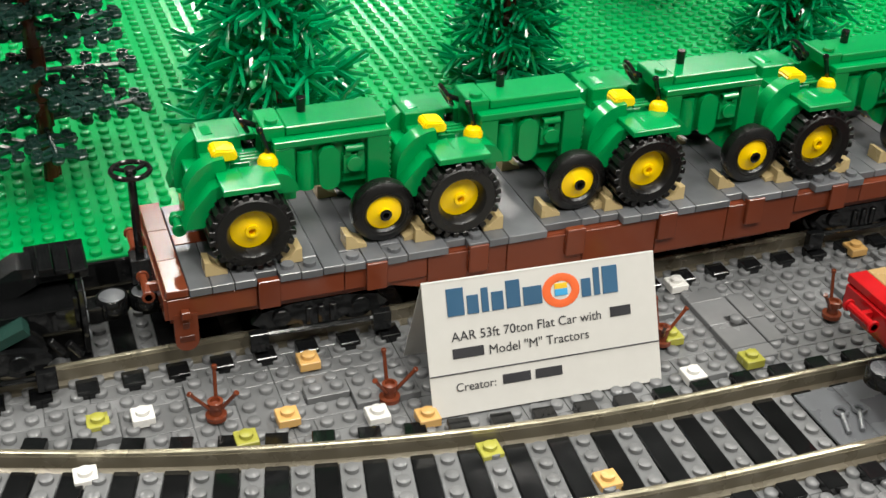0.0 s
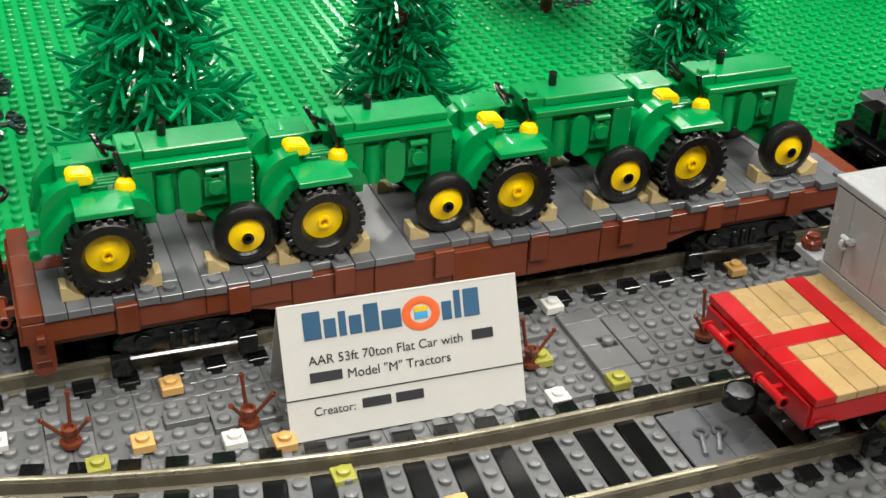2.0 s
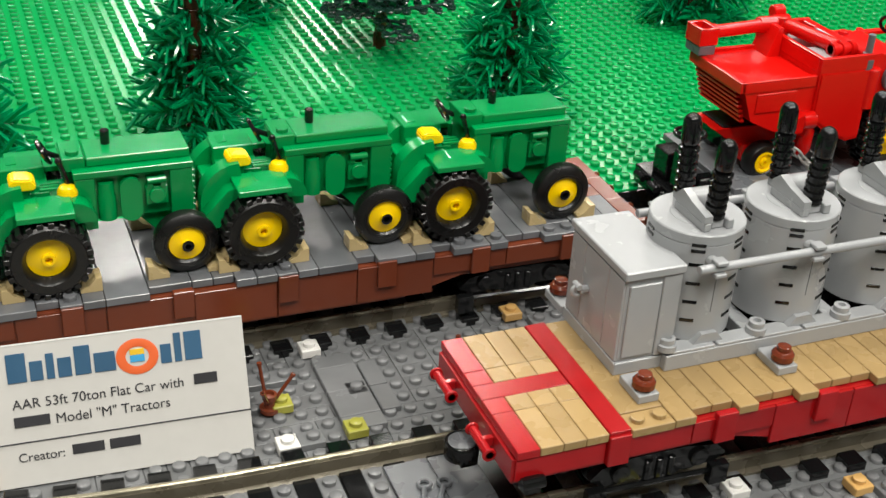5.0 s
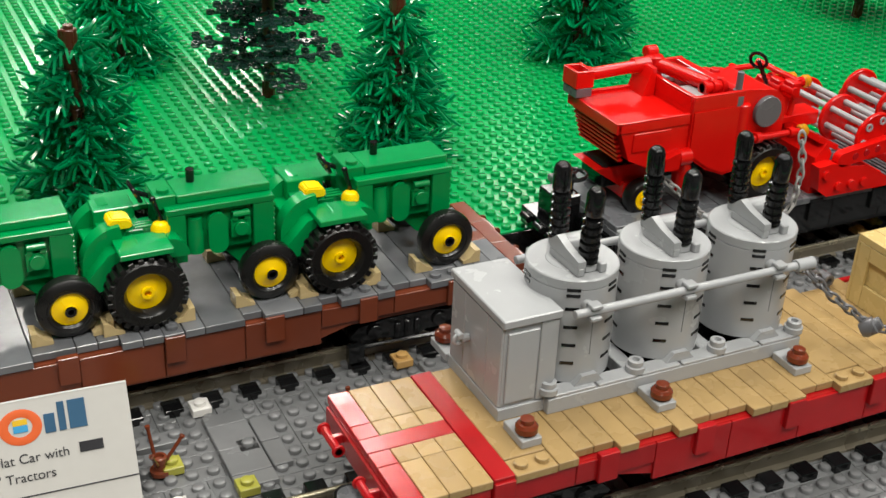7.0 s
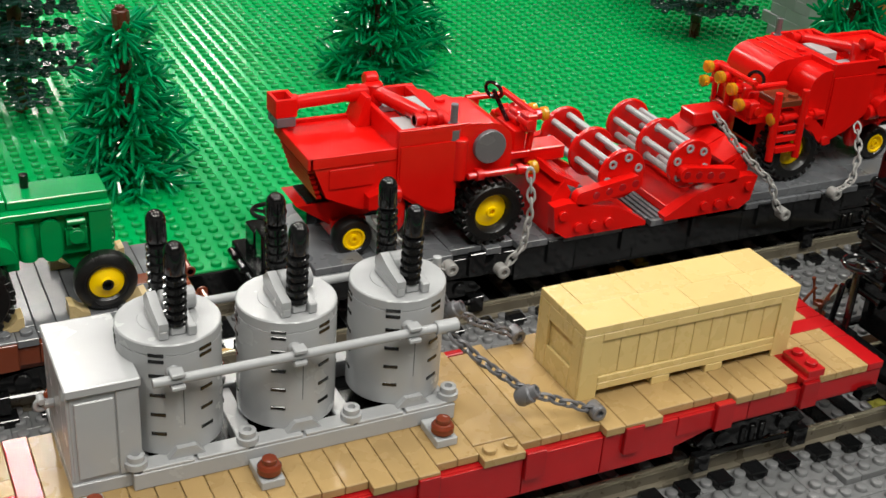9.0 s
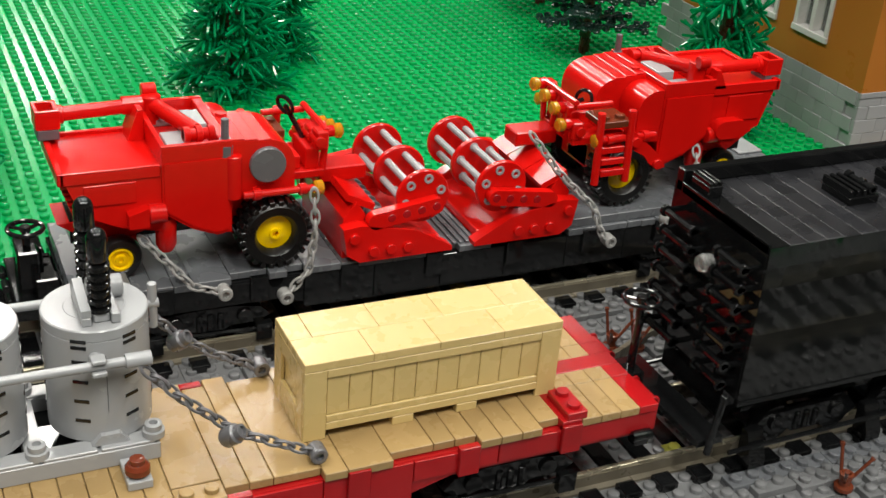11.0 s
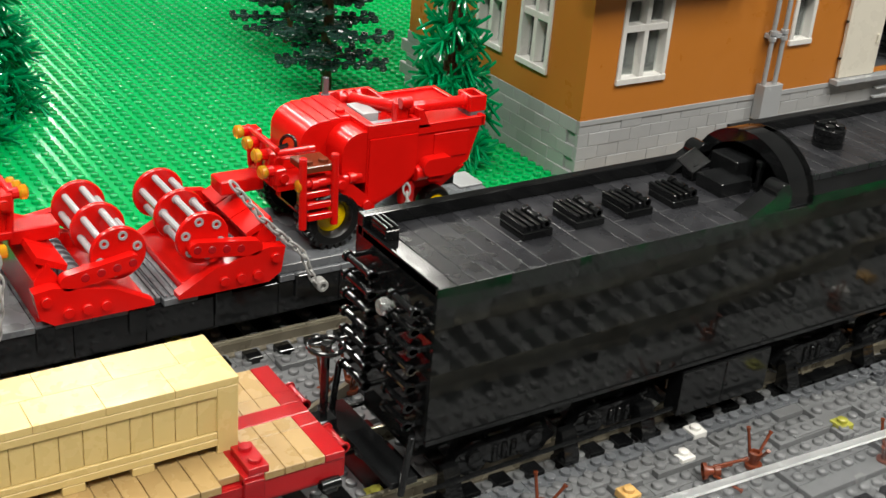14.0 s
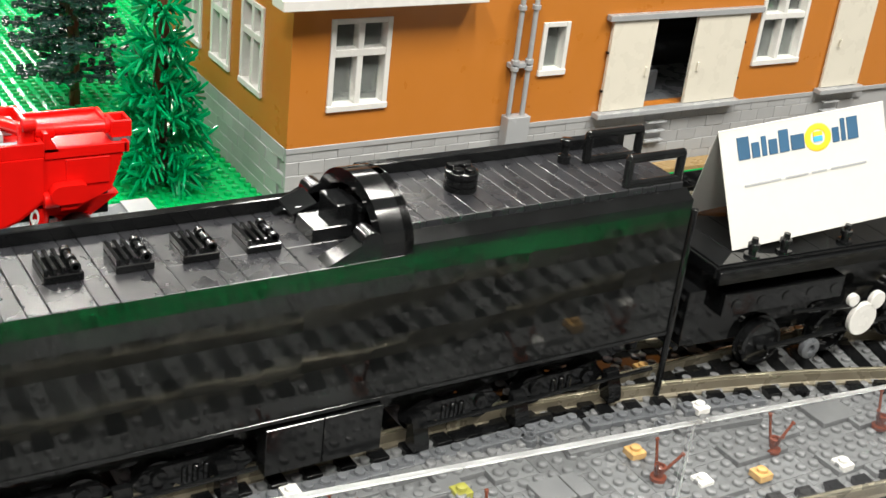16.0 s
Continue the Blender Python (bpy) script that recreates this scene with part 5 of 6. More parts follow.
# low roof with planks and a rim
x = 0.0085
for i, w in enumerate((1, 1, 1, 1, 1, 2, 1, 2, 1, 2, 1, 2, 1, 2, 2, 2)):
    if w == 2:
        for y0, y1 in ((-TW + 0.0001, -0.0125), (-0.0123, TF - 0.0050)):
            part("roof_plank", box(BM(), x + 0.0001, y0, TZ1 - 0.0032, x + 2 * S - 0.0001, y1, TZ1 + 0.0002 + 0.00006 * (i % 3), 0.0003), M["roofblack"], td)
    else:
        part("roof_plank", box(BM(), x + 0.0001, -TW + 0.0001, TZ1 - 0.0032, x + S - 0.0001, TF - 0.0050, TZ1 + 0.0002 + 0.00008 * (i % 3), 0.0003), M["roofblack"], td)
    x += w * S
part("roof_edge", box(BM(), 0.0, -TW + 0.0001, TZ1 - 0.0032, 0.0083, TF - 0.005, TZ1 + 0.0002, 0.0003), K, td)
part("roof_rim", box(BM(), 0.0, TF - 0.0048, TZ1 - 0.0032, TX2, TF - 0.0002, TZ1 + 0.0058, 0.0004), K, td)
for vx in (0.0585, 0.0845, 0.1100, 0.1355):
    v = part("roof_vent", box(BM(), vx - 0.0072, -0.0128, TZ1, vx + 0.0072, 0.0034, TZ1 + 0.0034, 0.0004), K, td)
    for k in range(3):
        part("vent_slat", box(BM(), vx - 0.0070 + k * 0.0032, -0.0124, TZ1 + 0.0030, vx - 0.0054 + k * 0.0032, 0.0040, TZ1 + 0.0062, 0.0003), K, v)
    pin = rod(BM(), (vx + 0.0044, -0.0118, TZ1 + 0.0052), (vx + 0.0044, 0.0034, TZ1 + 0.0052), 0.0013, 10)
    for q in (-0.0118, -0.0062, 0.0010):
        rod(pin, (vx + 0.0044, q, TZ1 + 0.0052), (vx + 0.0044, q + 0.0022, TZ1 + 0.0052), 0.0021, 12)
        box(pin, vx + 0.0030, q + 0.0002, TZ1 + 0.0030, vx + 0.0058, q + 0.0020, TZ1 + 0.0054)
    part("vent_pin", pin, K, v)
part("end_vent", box(BM(), 0.0022, 0.0080, TZ1, 0.0085, 0.0200, TZ1 + 0.0045, 0.0004), K, td)
for k in range(3):
    part("vent_slat", box(BM(), 0.0022 + k * 0.0022, 0.0080, TZ1 + 0.0045, 0.0034 + k * 0.0022, 0.0200, TZ1 + 0.0062, 0.0003), K, td)
# arch bulkhead between the two roofs
YA, RA = (TF - TW) / 2, (TF + TW) / 2
pr = [(-TW, TZ1)] + [(YA + RA * math.cos(radians(a)), TZ1 + 0.0010 + 0.0235 * math.sin(radians(a))) for a in range(180, -1, -12)] + [(TF, TZ1)]
pi_ = [(YA + (RA - 0.006) * math.cos(radians(a)), TZ1 + 0.0005 + 0.0180 * math.sin(radians(a))) for a in range(0, 181, 12)]
ab = BM()
outer, inner = pr[1:-1], pi_[::-1]
rows = []
for (a, c), (e, f) in zip(outer, inner):
    rows.append([ab.verts.new((x, p, q)) for x in (TX2 - 0.010, TX2 + 0.004) for p, q in ((a, c), (e, f))])
for q, w in zip(rows, rows[1:]):
    for i, j in ((0, 1), (1, 3), (3, 2), (2, 0)):
        ab.faces.new((q[i], q[j], w[j], w[i]))
bmesh.ops.recalc_face_normals(ab, faces=list(ab.faces))
part("arch_hoop", ab, K, td)
part("arch_wall", prism(BM(), pr, "x", TX2 + 0.0005, TX2 + 0.0045), K, td)
for s in (-1, 1):
    half = TW if s < 0 else TF
    b = prism(BM(), [(TX2 - 0.034, TZ1), (TX2 - 0.010, TZ1), (TX2 - 0.010, TZ1 + 0.0090), (TX2 - 0.018, TZ1 + 0.0080)], "y", s * (half - 0.0095), s * (half - 0.0002))
    part("arch_foot", b, K, td)
    part("foot_roll", rod(BM(), (TX2 - 0.0145, s * (half - 0.0095), TZ1 + 0.0080), (TX2 - 0.0145, s * (half - 0.0005), TZ1 + 0.0080), 0.0045, 18, 0.0004), K, td)
part("hatch_box", box(BM(), TX2 - 0.030, -0.0120, TZ1, TX2 - 0.012, 0.0040, TZ1 + 0.0065, 0.0004), K, td)
part("hatch_block", box(BM(), TX2 - 0.017, -0.0060, TZ1, TX2 - 0.006, 0.0100, TZ1 + 0.0125, 0.0005), K, td)
hl = part("hatch_lid", box(BM(), -0.0064, -0.0050, 0, 0.0064, 0.0050, 0.0012, 0.0003), K, td)
hl.matrix_basis = pose(TX2 - 0.0265, 0.0105, TZ1 + 0.0080, 24, -14, 10)
part("hatch_stay", box(BM(), TX2 - 0.029, 0.007, TZ1, TX2 - 0.024, 0.014, TZ1 + 0.0078), K, td)
b = rod(BM(), (TX2 - 0.0085, -0.0120, TZ1), (TX2 - 0.0085, -0.0120, TZ1 + 0.0130), 0.0014, 10)
rod(b, (TX2 - 0.0085, -0.0120, TZ1 + 0.0118), (TX2 - 0.0085, -0.0120, TZ1 + 0.0142), 0.0023, 12)
part("valve_stem", b, K, td)
# higher rear roof
part("upper_tank", box(BM(), TX2 + 0.004, -TW + 0.0065, TZ1 - 0.003, TL - 0.0006, TF - 0.0050, TZ2 - 0.0033), K, td)
for i in range(18):
    x = TX2 + 0.0046 + i * S
    part("roof_plank", box(BM(), x + 0.0001, -TW + 0.0062, TZ2 - 0.0032, min(x + S, TL) - 0.0001, TF - 0.006, TZ2 + 0.00008 * (i % 3), 0.00025), M["roofblack"], td)
part("roof_rim", box(BM(), TX2 + 0.006, TF - 0.0058, TZ1, TL, TF - 0.0008, TZ2 + 0.0050, 0.0004), K, td)
part("shoulder", prism(BM(), [(-TW, TZ1), (-TW + 0.0064, TZ1), (-TW + 0.0064, TZ2 - 0.0030), (-TW, TZ1 + 0.0045)], "x", TX2 + 0.004, TL), K, td)
b = ring(BM(), (0.2290, -0.003, TZ2), (0, 0, 1), [(0, 0.0072), (0.0022, 0.0072), (0.0024, 0.0066), (0.0030, 0.0066), (0.0032, 0.0072), (0.0054, 0.0072), (0.0056, 0.0066), (0.0062, 0.0066), (0.0064, 0.0072), (0.0086, 0.0072), (0.0088, 0.0069), (0.0088, 0)], 26, False)
hd = part("filler_hatch", b, K, td)
b = BM()
for k in range(4):
    a = math.pi / 2 * k + 0.6
    part("hatch_stud", stud(BM(), 0.2290 + 0.004 * math.cos(a), -0.003 + 0.004 * math.sin(a), TZ2 + 0.0088), K, hd)
part("hatch_bar", rod(BM(), (0.2235, 0.0005, TZ2 + 0.0098), (0.2350, 0.0005, TZ2 + 0.0098), 0.0014, 10), K, hd)
b = ring(BM(), (0.2925, 0.009, TZ2), (0, 0, 1), [(0, 0.0030), (0.0035, 0.0030), (0.0037, 0.0017), (0.0090, 0.0017), (0.0092, 0.0028), (0.0116, 0.0028), (0.0118, 0.0024)], 16)
part("valve_knob", b, K, td)
for y in (-0.0240, 0.0060):
    b = BM()
    p = [(0.3030, y, TZ2 + 0.0008), (0.3030, y, TZ2 + 0.0135), (0.3330, y, TZ2 + 0.0135), (0.3330, y, TZ2 + 0.0008)]
    for a, c in zip(p, p[1:] + p[:1]):
        rod(b, a, c, 0.0021, 12, 0.0001)
    for a in p:
        ring(b, Vector(a) - Vector((0, 0, 0.0021)), (0, 0, 1), [(0, 0.0004), (0.0006, 0.0015), (0.0021, 0.0021), (0.0036, 0.0015), (0.0042, 0.0004)], 12)
    part("grab_loop", b, K, td)
# end ladder with stacked bars, and lamp
for k in range(7):
    for y0, y1 in ((-0.029, -0.012), (0.002, 0.022)):
        b = rod(BM(), (-0.0060, y0, 0.0065 + k * 0.0080), (-0.0060, y1, 0.0065 + k * 0.0080), 0.0015, 10)
        for q in (y0, y1 - 0.0016):
            rod(b, (-0.0060, q, 0.0065 + k * 0.0080), (-0.0060, q + 0.0016, 0.0065 + k * 0.0080), 0.0024, 12)
            box(b, -0.0060, q, 0.0055 + k * 0.008, 0.0005, q + 0.0014, 0.0075 + k * 0.008)
        part("ladder_rung", b, K, td)
for y in (-0.032, 0.025):
    part("ladder_rail", rod(BM(), (-0.0085, y, -0.022), (-0.0055, y, 0.004), 0.0014, 10), K, td)
part("tail_lamp", ring(BM(), (-0.0010, -0.004, 0.0445), (-1, 0, 0), [(0, 0.0032), (0.0030, 0.0036), (0.0050, 0.0030), (0.0055, 0)], 18, False), M["clear"], td, "clear round tail lamp")
part("footboard", box(BM(), -0.012, -0.030, -0.020, 0.0, 0.030, -0.017), K, td)
for s in (-1, 1):
    part("hand_post", rod(BM(), (TL + 0.0020, s * 0.0330, -0.036), (TL + 0.0020, s * 0.0330, 0.0640), 0.0017, 10), K, td)
    part("brake_pipe", rod(BM(), (0.002, s * 0.0320, -0.0240), (0.128, s * 0.0325, -0.0215), 0.0010, 8), K, td)
    part("brake_pipe", rod(BM(), (0.205, s * 0.0320, -0.0215), (TL - 0.004, s * 0.0325, -0.0200), 0.0010, 8), K, td)
    part("water_box", box(BM(), 0.1305, s * 0.0250, -0.0260, 0.1560, s * 0.0338, -0.0040, 0.0003), K, td)
    part("water_box", box(BM(), 0.1564, s * 0.0250, -0.0260, 0.1835, s * 0.0338, -0.0040, 0.0003), K, td)
part("underframe", box(BM(), 0.004, -0.020, -0.016, TL - 0.004, 0.020, -0.0002), K, td)
for x in (0.045, 0.105, 0.225, 0.285):
    bogie(td, x, half=0.0225, low=False)
for x in (0.016, 0.074, 0.116, 0.205, 0.258, 0.312):
    part("brake_shoe", prism(BM(), [(-0.0335, -0.0335), (-0.0255, -0.0335), (-0.0255, -0.0190), (-0.0290, -0.0190), (-0.0335, -0.0300)], "x", x - 0.0037, x + 0.0037), K, td)
coupler(td, 0.0, -1)

# ---- locomotive ----
lo = thing("locomotive", "black steam locomotive front end behind the tender", "locomotive", (1.016, 0.263, ZD), rz=-3.5)
part("walkway", box(BM(), 0.0, -0.0310, 0.0300, 0.40, 0.0310, 0.0355, 0.0004), K, lo)
part("walkway_edge", box(BM(), 0.002, -0.0330, 0.0265, 0.40, -0.0305, 0.0335, 0.0004), K, lo)
for k in range(24):
    part("walkway_tile", box(BM(), 0.002 + k * 0.016, -0.0300, 0.0355, 0.0178 + k * 0.016, 0.0300, 0.0362, 0.0002), K, lo)
part("frame", box(BM(), 0.004, -0.0180, -0.0150, 0.40, 0.0180, 0.0300), K, lo)
b = box(BM(), 0.012, -0.0290, 0.0060, 0.0900, -0.0180, 0.0180, 0.0004)
fb = part("side_beam", b, K, lo)
for k in range(5):
    part("beam_hole", rod(BM(), (0.020 + k * 0.016, -0.0288, 0.0120), (0.020 + k * 0.016, -0.0296, 0.0120), 0.0030, 14), K, fb)
for x in (0.025, 0.045, 0.085, 0.125):
    b = ring(BM(), (x, -0.0262, 0.0355), (0, 0, 1), [(0, 0.0040), (0.002, 0.0040), (0.0022, 0.0020), (0.005, 0.0020), (0.0052, 0.0030), (0.0075, 0.0030), (0.0078, 0.0018), (0.0105, 0.0016)], 14)
    part("valve", b, K, lo)
for x, r in ((0.048, 0.0125), (0.095, 0.0125), (0.148, 0.018), (0.190, 0.018)):
    for s in (-1, 1):
        b = ring(BM(), (x, s * 0.0185, -0.030 + r), (0, s, 0), [(0, r + 0.0015), (0.0012, r + 0.0015), (0.0014, r), (0.0055, r), (0.0058, r - 0.002), (0.0045, r - 0.0022), (0.0045, 0.004), (0.0062, 0.0035), (0.0062, 0)], 30, False)
        part("drive_wheel", b, K, lo)
b = ring(BM(), (0.077, -0.0275, -0.0220), (0, -1, 0), [(0, 0.0058), (0.003, 0.0058), (0.0034, 0.0050), (0.0034, 0.0024), (0.002, 0.0022), (0.002, 0)], 20, False)
part("crank_disc", b, M["grey"], lo, "dark grey ribbed round cap")
for x, z, r in ((0.1090, -0.0095, 0.0095), (0.1165, 0.0005, 0.0052), (0.0990, 0.0030, 0.0036)):
    part("white_disc", rod(BM(), (x, -0.0280, z), (x, -0.0310, z), r, 26, 0.0004), M["white"], lo, "white round disc on the valve gear")
part("side_rod", rod(BM(), (0.060, -0.0280, 0.0010), (0.175, -0.0280, -0.0060), 0.0014, 8), K, lo)
part("side_rod", rod(BM(), (0.048, -0.0275, -0.0180), (0.148, -0.0275, -0.0130), 0.0016, 8), K, lo)
for k in range(4):
    part("end_bar", rod(BM(), (-0.006, -0.022, -0.012 + k * 0.009), (-0.006, 0.010, -0.012 + k * 0.009), 0.0015, 10), K, lo)
part("buffer_beam", box(BM(), -0.006, -0.0240, -0.0100, 0.004, 0.0240, 0.0200, 0.0004), K, lo)

card2, front2 = tent_card("white folded tent card standing on the locomotive", (1.0335, 0.2425, ZD + 0.0365), -8.0, 21.8, 0.0970, 0.0578, False, -7.0)
bar(0.0110, 0.0290, 0.0320, 0.0300, M["light"], front2)
bar(0.0345, 0.0290, 0.0480, 0.0300, M["light"], front2)
bar(0.0500, 0.0290, 0.0590, 0.0300, M["light"], front2)
bar(0.0615, 0.0290, 0.0830, 0.0300, M["light"], front2)

# ---- station building ----
BX0, BX1, BY0, BY1, BZ0, BZM, BZ1 = 0.8935, 1.64, 0.4470, 0.640, ZG, 0.1165, 0.2350
bd = thing("station_building", "orange model station building on a grey stone plinth", "building", (0, 0, 0))
OR = M["orange"]


def holed(name, axis, const, th, u0, u1, z0, z1, holes, material, parent):
    """A wall slab with openings right through; u runs along the wall."""
    us = sorted({u0, u1, *[h[0] for h in holes], *[h[1] for h in holes]})
    zs = sorted({z0, z1, *[h[2] for h in holes], *[h[3] for h in holes]})
    b = BM()
    vert = {}

    def at(i, k, d):
        if (i, k, d) not in vert:
            w = const + (th if d else 0.0)
            vert[i, k, d] = b.verts.new((us[i], w, zs[k]) if axis == "y" else (w, us[i], zs[k]))
        return vert[i, k, d]

    def solid(i, k):
        if not (0 <= i < len(us) - 1 and 0 <= k < len(zs) - 1):
            return False
        a, c = (us[i] + us[i + 1]) / 2, (zs[k] + zs[k + 1]) / 2
        return not any(h[0] <= a <= h[1] and h[2] <= c <= h[3] for h in holes)
    for i in range(len(us) - 1):
        for k in range(len(zs) - 1):
            if not solid(i, k):
                continue
            for d in (0, 1):
                b.faces.new([at(i, k, d), at(i + 1, k, d), at(i + 1, k + 1, d), at(i, k + 1, d)])
            for di, dk, p, q in ((-1, 0, (i, k), (i, k + 1)), (1, 0, (i + 1, k), (i + 1, k + 1)), (0, -1, (i, k), (i + 1, k)), (0, 1, (i, k + 1), (i + 1, k + 1))):
                if not solid(i + di, k + dk):
                    b.faces.new([at(*p, 0), at(*q, 0), at(*q, 1), at(*p, 1)])
    bmesh.ops.recalc_face_normals(b, faces=list(b.faces))
    return part(name, b, material, parent)


front_holes = [(0.9160, 0.9535, 0.1365, 0.1890), (1.0570, 1.0770, 0.1470, 0.1800), (1.1300, 1.1980, 0.1195, 0.1790), (1.2360, 1.2800, 0.1410, 0.1940), (1.3900, 1.4300, 0.1410, 0.1940)]
side_holes = [(0.4830, 0.5140, 0.1340, 0.1860), (0.5300, 0.5600, 0.1340, 0.1860), (0.5760, 0.6060, 0.1340, 0.1860)]
holed("front_wall", "y", BY0, 0.008, BX0, BX1, BZM, BZ1, front_holes, OR, bd)
holed("side_wall", "x", BX0, 0.008, BY0 + 0.008, BY1, BZM, BZ1, side_holes, OR, bd)
part("back_wall", box(BM(), BX0 + 0.008, BY1 - 0.008, BZM, BX1, BY1, BZ1), OR, bd)
part("inner_floor", box(BM(), BX0 + 0.008, BY0 + 0.008, BZM - 0.001, BX1, BY1 - 0.008, BZM + 0.0015), M["grey"], bd)
part("roof", box(BM(), BX0 - 0.012, BY0 - 0.012, BZ1, BX1 + 0.012, BY1 + 0.012, BZ1 + 0.006), M["grey"], bd)
# added black sheet: gives the rooms' darkness behind the windows by colour
part("partition", box(BM(), BX0 + 0.009, 0.520, BZM + 0.002, BX1, 0.524, BZ1 - 0.001), M["black"], bd, "black sheet standing in for the unlit interior")
part("platform_edge", box(BM(), BX0 - 0.002, 0.4335, 0.058, BX1, BY0 - 0.0008, ZG + 0.0030, 0.0004), M["tan"], bd, "tan strip along the foot of the wall")
part("roof_eave", box(BM(), BX0 - 0.0130, BY0 - 0.0150, 0.1985, 1.0060, BY0 - 0.0002, 0.2045, 0.0004), M["white"], bd, "white projecting eave board")
# plinth: core and single stones
part("plinth_core", box(BM(), BX0 + 0.0015, BY0 + 0.0015, BZ0 - 0.001, BX1, BY1, BZM - 0.0001), M["stone"], bd)
stones = {}


def stone(w, d):
    if (w, d) not in stones:
        stones[w, d] = mesh("stone_brick", box(BM(), 0.00004, 0, 0.00004, w - 0.00004, d, 0.0082 - 0.00004, 0.0003), M["stone"])
    return stones[w, d]


rz_ = random.Random(9)
ph = (BZM - BZ0 - 0.0001) / 5
for row in range(5):
    for k in range(29):
        x = BX0 + (k - (0.5 if row % 2 else 0)) * 0.016
        if x < BX0 - 0.001:
            ob = piece("stone_brick", stone(0.008, 0.0030), bd, pose(BX0, BY0 - 0.0003 + rz_.uniform(0, 0.0004), BZ0 + row * ph))
        else:
            ob = piece("stone_brick", stone(0.016, 0.0030), bd, pose(x, BY0 - 0.0003 + rz_.uniform(0, 0.0004), BZ0 + row * ph))
    for k in range(12):
        y = BY0 + 0.0030 + (k + (0.5 if row % 2 else 0)) * 0.016
        piece("stone_brick", stone(0.016, 0.0030), bd, pose(BX0 - 0.0003 + rz_.uniform(0, 0.0004), y + 0.016, BZ0 + row * ph, 0, 0, -90))
part("stone_band", box(BM(), BX0 - 0.0004, BY0 - 0.0006, BZM - 0.0030, BX1, BY0 + 0.001, BZM + 0.0002, 0.0002), M["stone"], bd)


def window(axis, const, u0, u1, z0, z1, panes):
    """panes: (columns, list of rail heights)."""
    def bx(b, a, c, e, f, d0, d1):
        if axis == "y":
            box(b, a, const + d0, e, c, const + d1, f, 0.0003)
        else:
            box(b, const + d0, a, e, const + d1, c, f, 0.0003)
        return b
    w = part("window", bx(BM(), u0, u0 + 0.0032, z0, z1, -0.0012, 0.0070), M["white"], bd, "white framed window")
    part("frame", bx(BM(), u1 - 0.0032, u1, z0, z1, -0.0012, 0.0070), M["white"], w)
    part("sill", bx(BM(), u0 - 0.0003, u1 + 0.0003, z0 - 0.0003, z0 + 0.0034, -0.0018, 0.0070), M["white"], w)
    part("frame", bx(BM(), u0 + 0.0032, u1 - 0.0032, z1 - 0.0030, z1, -0.0010, 0.0070), M["white"], w)
    if panes[0] > 1:
        m = (u0 + u1) / 2
        part("mullion", bx(BM(), m - 0.0018, m + 0.0018, z0 + 0.0034, z1 - 0.003, -0.0006, 0.0066), M["white"], w)
    for zz in panes[1]:
        part("transom", bx(BM(), u0 + 0.0032, u1 - 0.0032, zz, zz + 0.0042, -0.0008, 0.0068), M["white"], w)
    g = part("pane", bx(BM(), u0 + 0.0030, u1 - 0.0030, z0 + 0.0030, z1 - 0.0030, 0.0050, 0.0056), M["glass"], w, "clear window pane")
    g.visible_shadow = False


for h in front_holes:
    if h[1] - h[0] < 0.03:
        window("y", BY0, *h, (1, []))
    elif h[0] != 1.1300:
        window("y", BY0, *h, (2, [h[3] - 0.0215]))
for h in side_holes:
    window("x", BX0, *h, (2, [h[3] - 0.0215]))
# sliding doors, track and sill
for x0, x1 in ((1.1085, 1.1440), (1.1780, 1.2230)):
    d = part("sliding_door", box(BM(), x0, BY0 - 0.0034, 0.1200, x1, BY0 - 0.0006, 0.1788, 0.0003), M["cream"], bd, "cream sliding door standing part open")
    hx = x1 - 0.004 if x0 < 1.15 else x0 + 0.006
    part("door_handle", rod(BM(), (hx, BY0 - 0.0042, 0.1420), (hx, BY0 - 0.0042, 0.1480), 0.0009, 8), M["cream"], d)
    for z in (0.133, 0.158):
        part("hinge", box(BM(), (x0 - 0.0016) if x0 < 1.15 else x1, BY0 - 0.0030, z, x0 if x0 < 1.15 else x1 + 0.0016, BY0 - 0.0008, z + 0.0014), M["black"], d)
part("door_track", box(BM(), 1.1040, BY0 - 0.0050, 0.1792, 1.2340, BY0 - 0.0003, 0.1830, 0.0003), M["light"], bd)
part("door_sill", box(BM(), 1.1040, BY0 - 0.0075, 0.1163, 1.2260, BY0 - 0.0004, 0.1197, 0.0003), M["light"], bd)
d = part("house_door", box(BM(), 1.3080, BY0 - 0.0028, 0.1200, 1.3460, BY0 - 0.0006, 0.1980, 0.0003), M["cream"], bd, "cream closed door")
part("door_handle", rod(BM(), (1.316, BY0 - 0.0040, 0.150), (1.316, BY0 - 0.0040, 0.156), 0.0009, 8), M["cream"], d)
part("door_sill", box(BM(), 1.3040, BY0 - 0.0075, 0.1163, 1.3500, BY0 - 0.0004, 0.1197, 0.0003), M["light"], bd)
# drain pipes
for x in (1.0365, 1.0465):
    pp = part("drain_pipe", rod(BM(), (x, BY0 - 0.0048, 0.124), (x, BY0 - 0.0048, 0.2000), 0.0016, 12), M["light"], bd, "light grey drain pipe")
    for z in (0.1530, 0.1570, 0.1900):
        part("pipe_clip", rod(BM(), (x, BY0 - 0.0048, z), (x, BY0 - 0.0048, z + 0.0028), 0.0026, 12), M["light"], pp)
part("pipe_bracket", box(BM(), 1.0335, BY0 - 0.0052, 0.1545, 1.0495, BY0 - 0.0003, 0.1575), M["light"], bd)
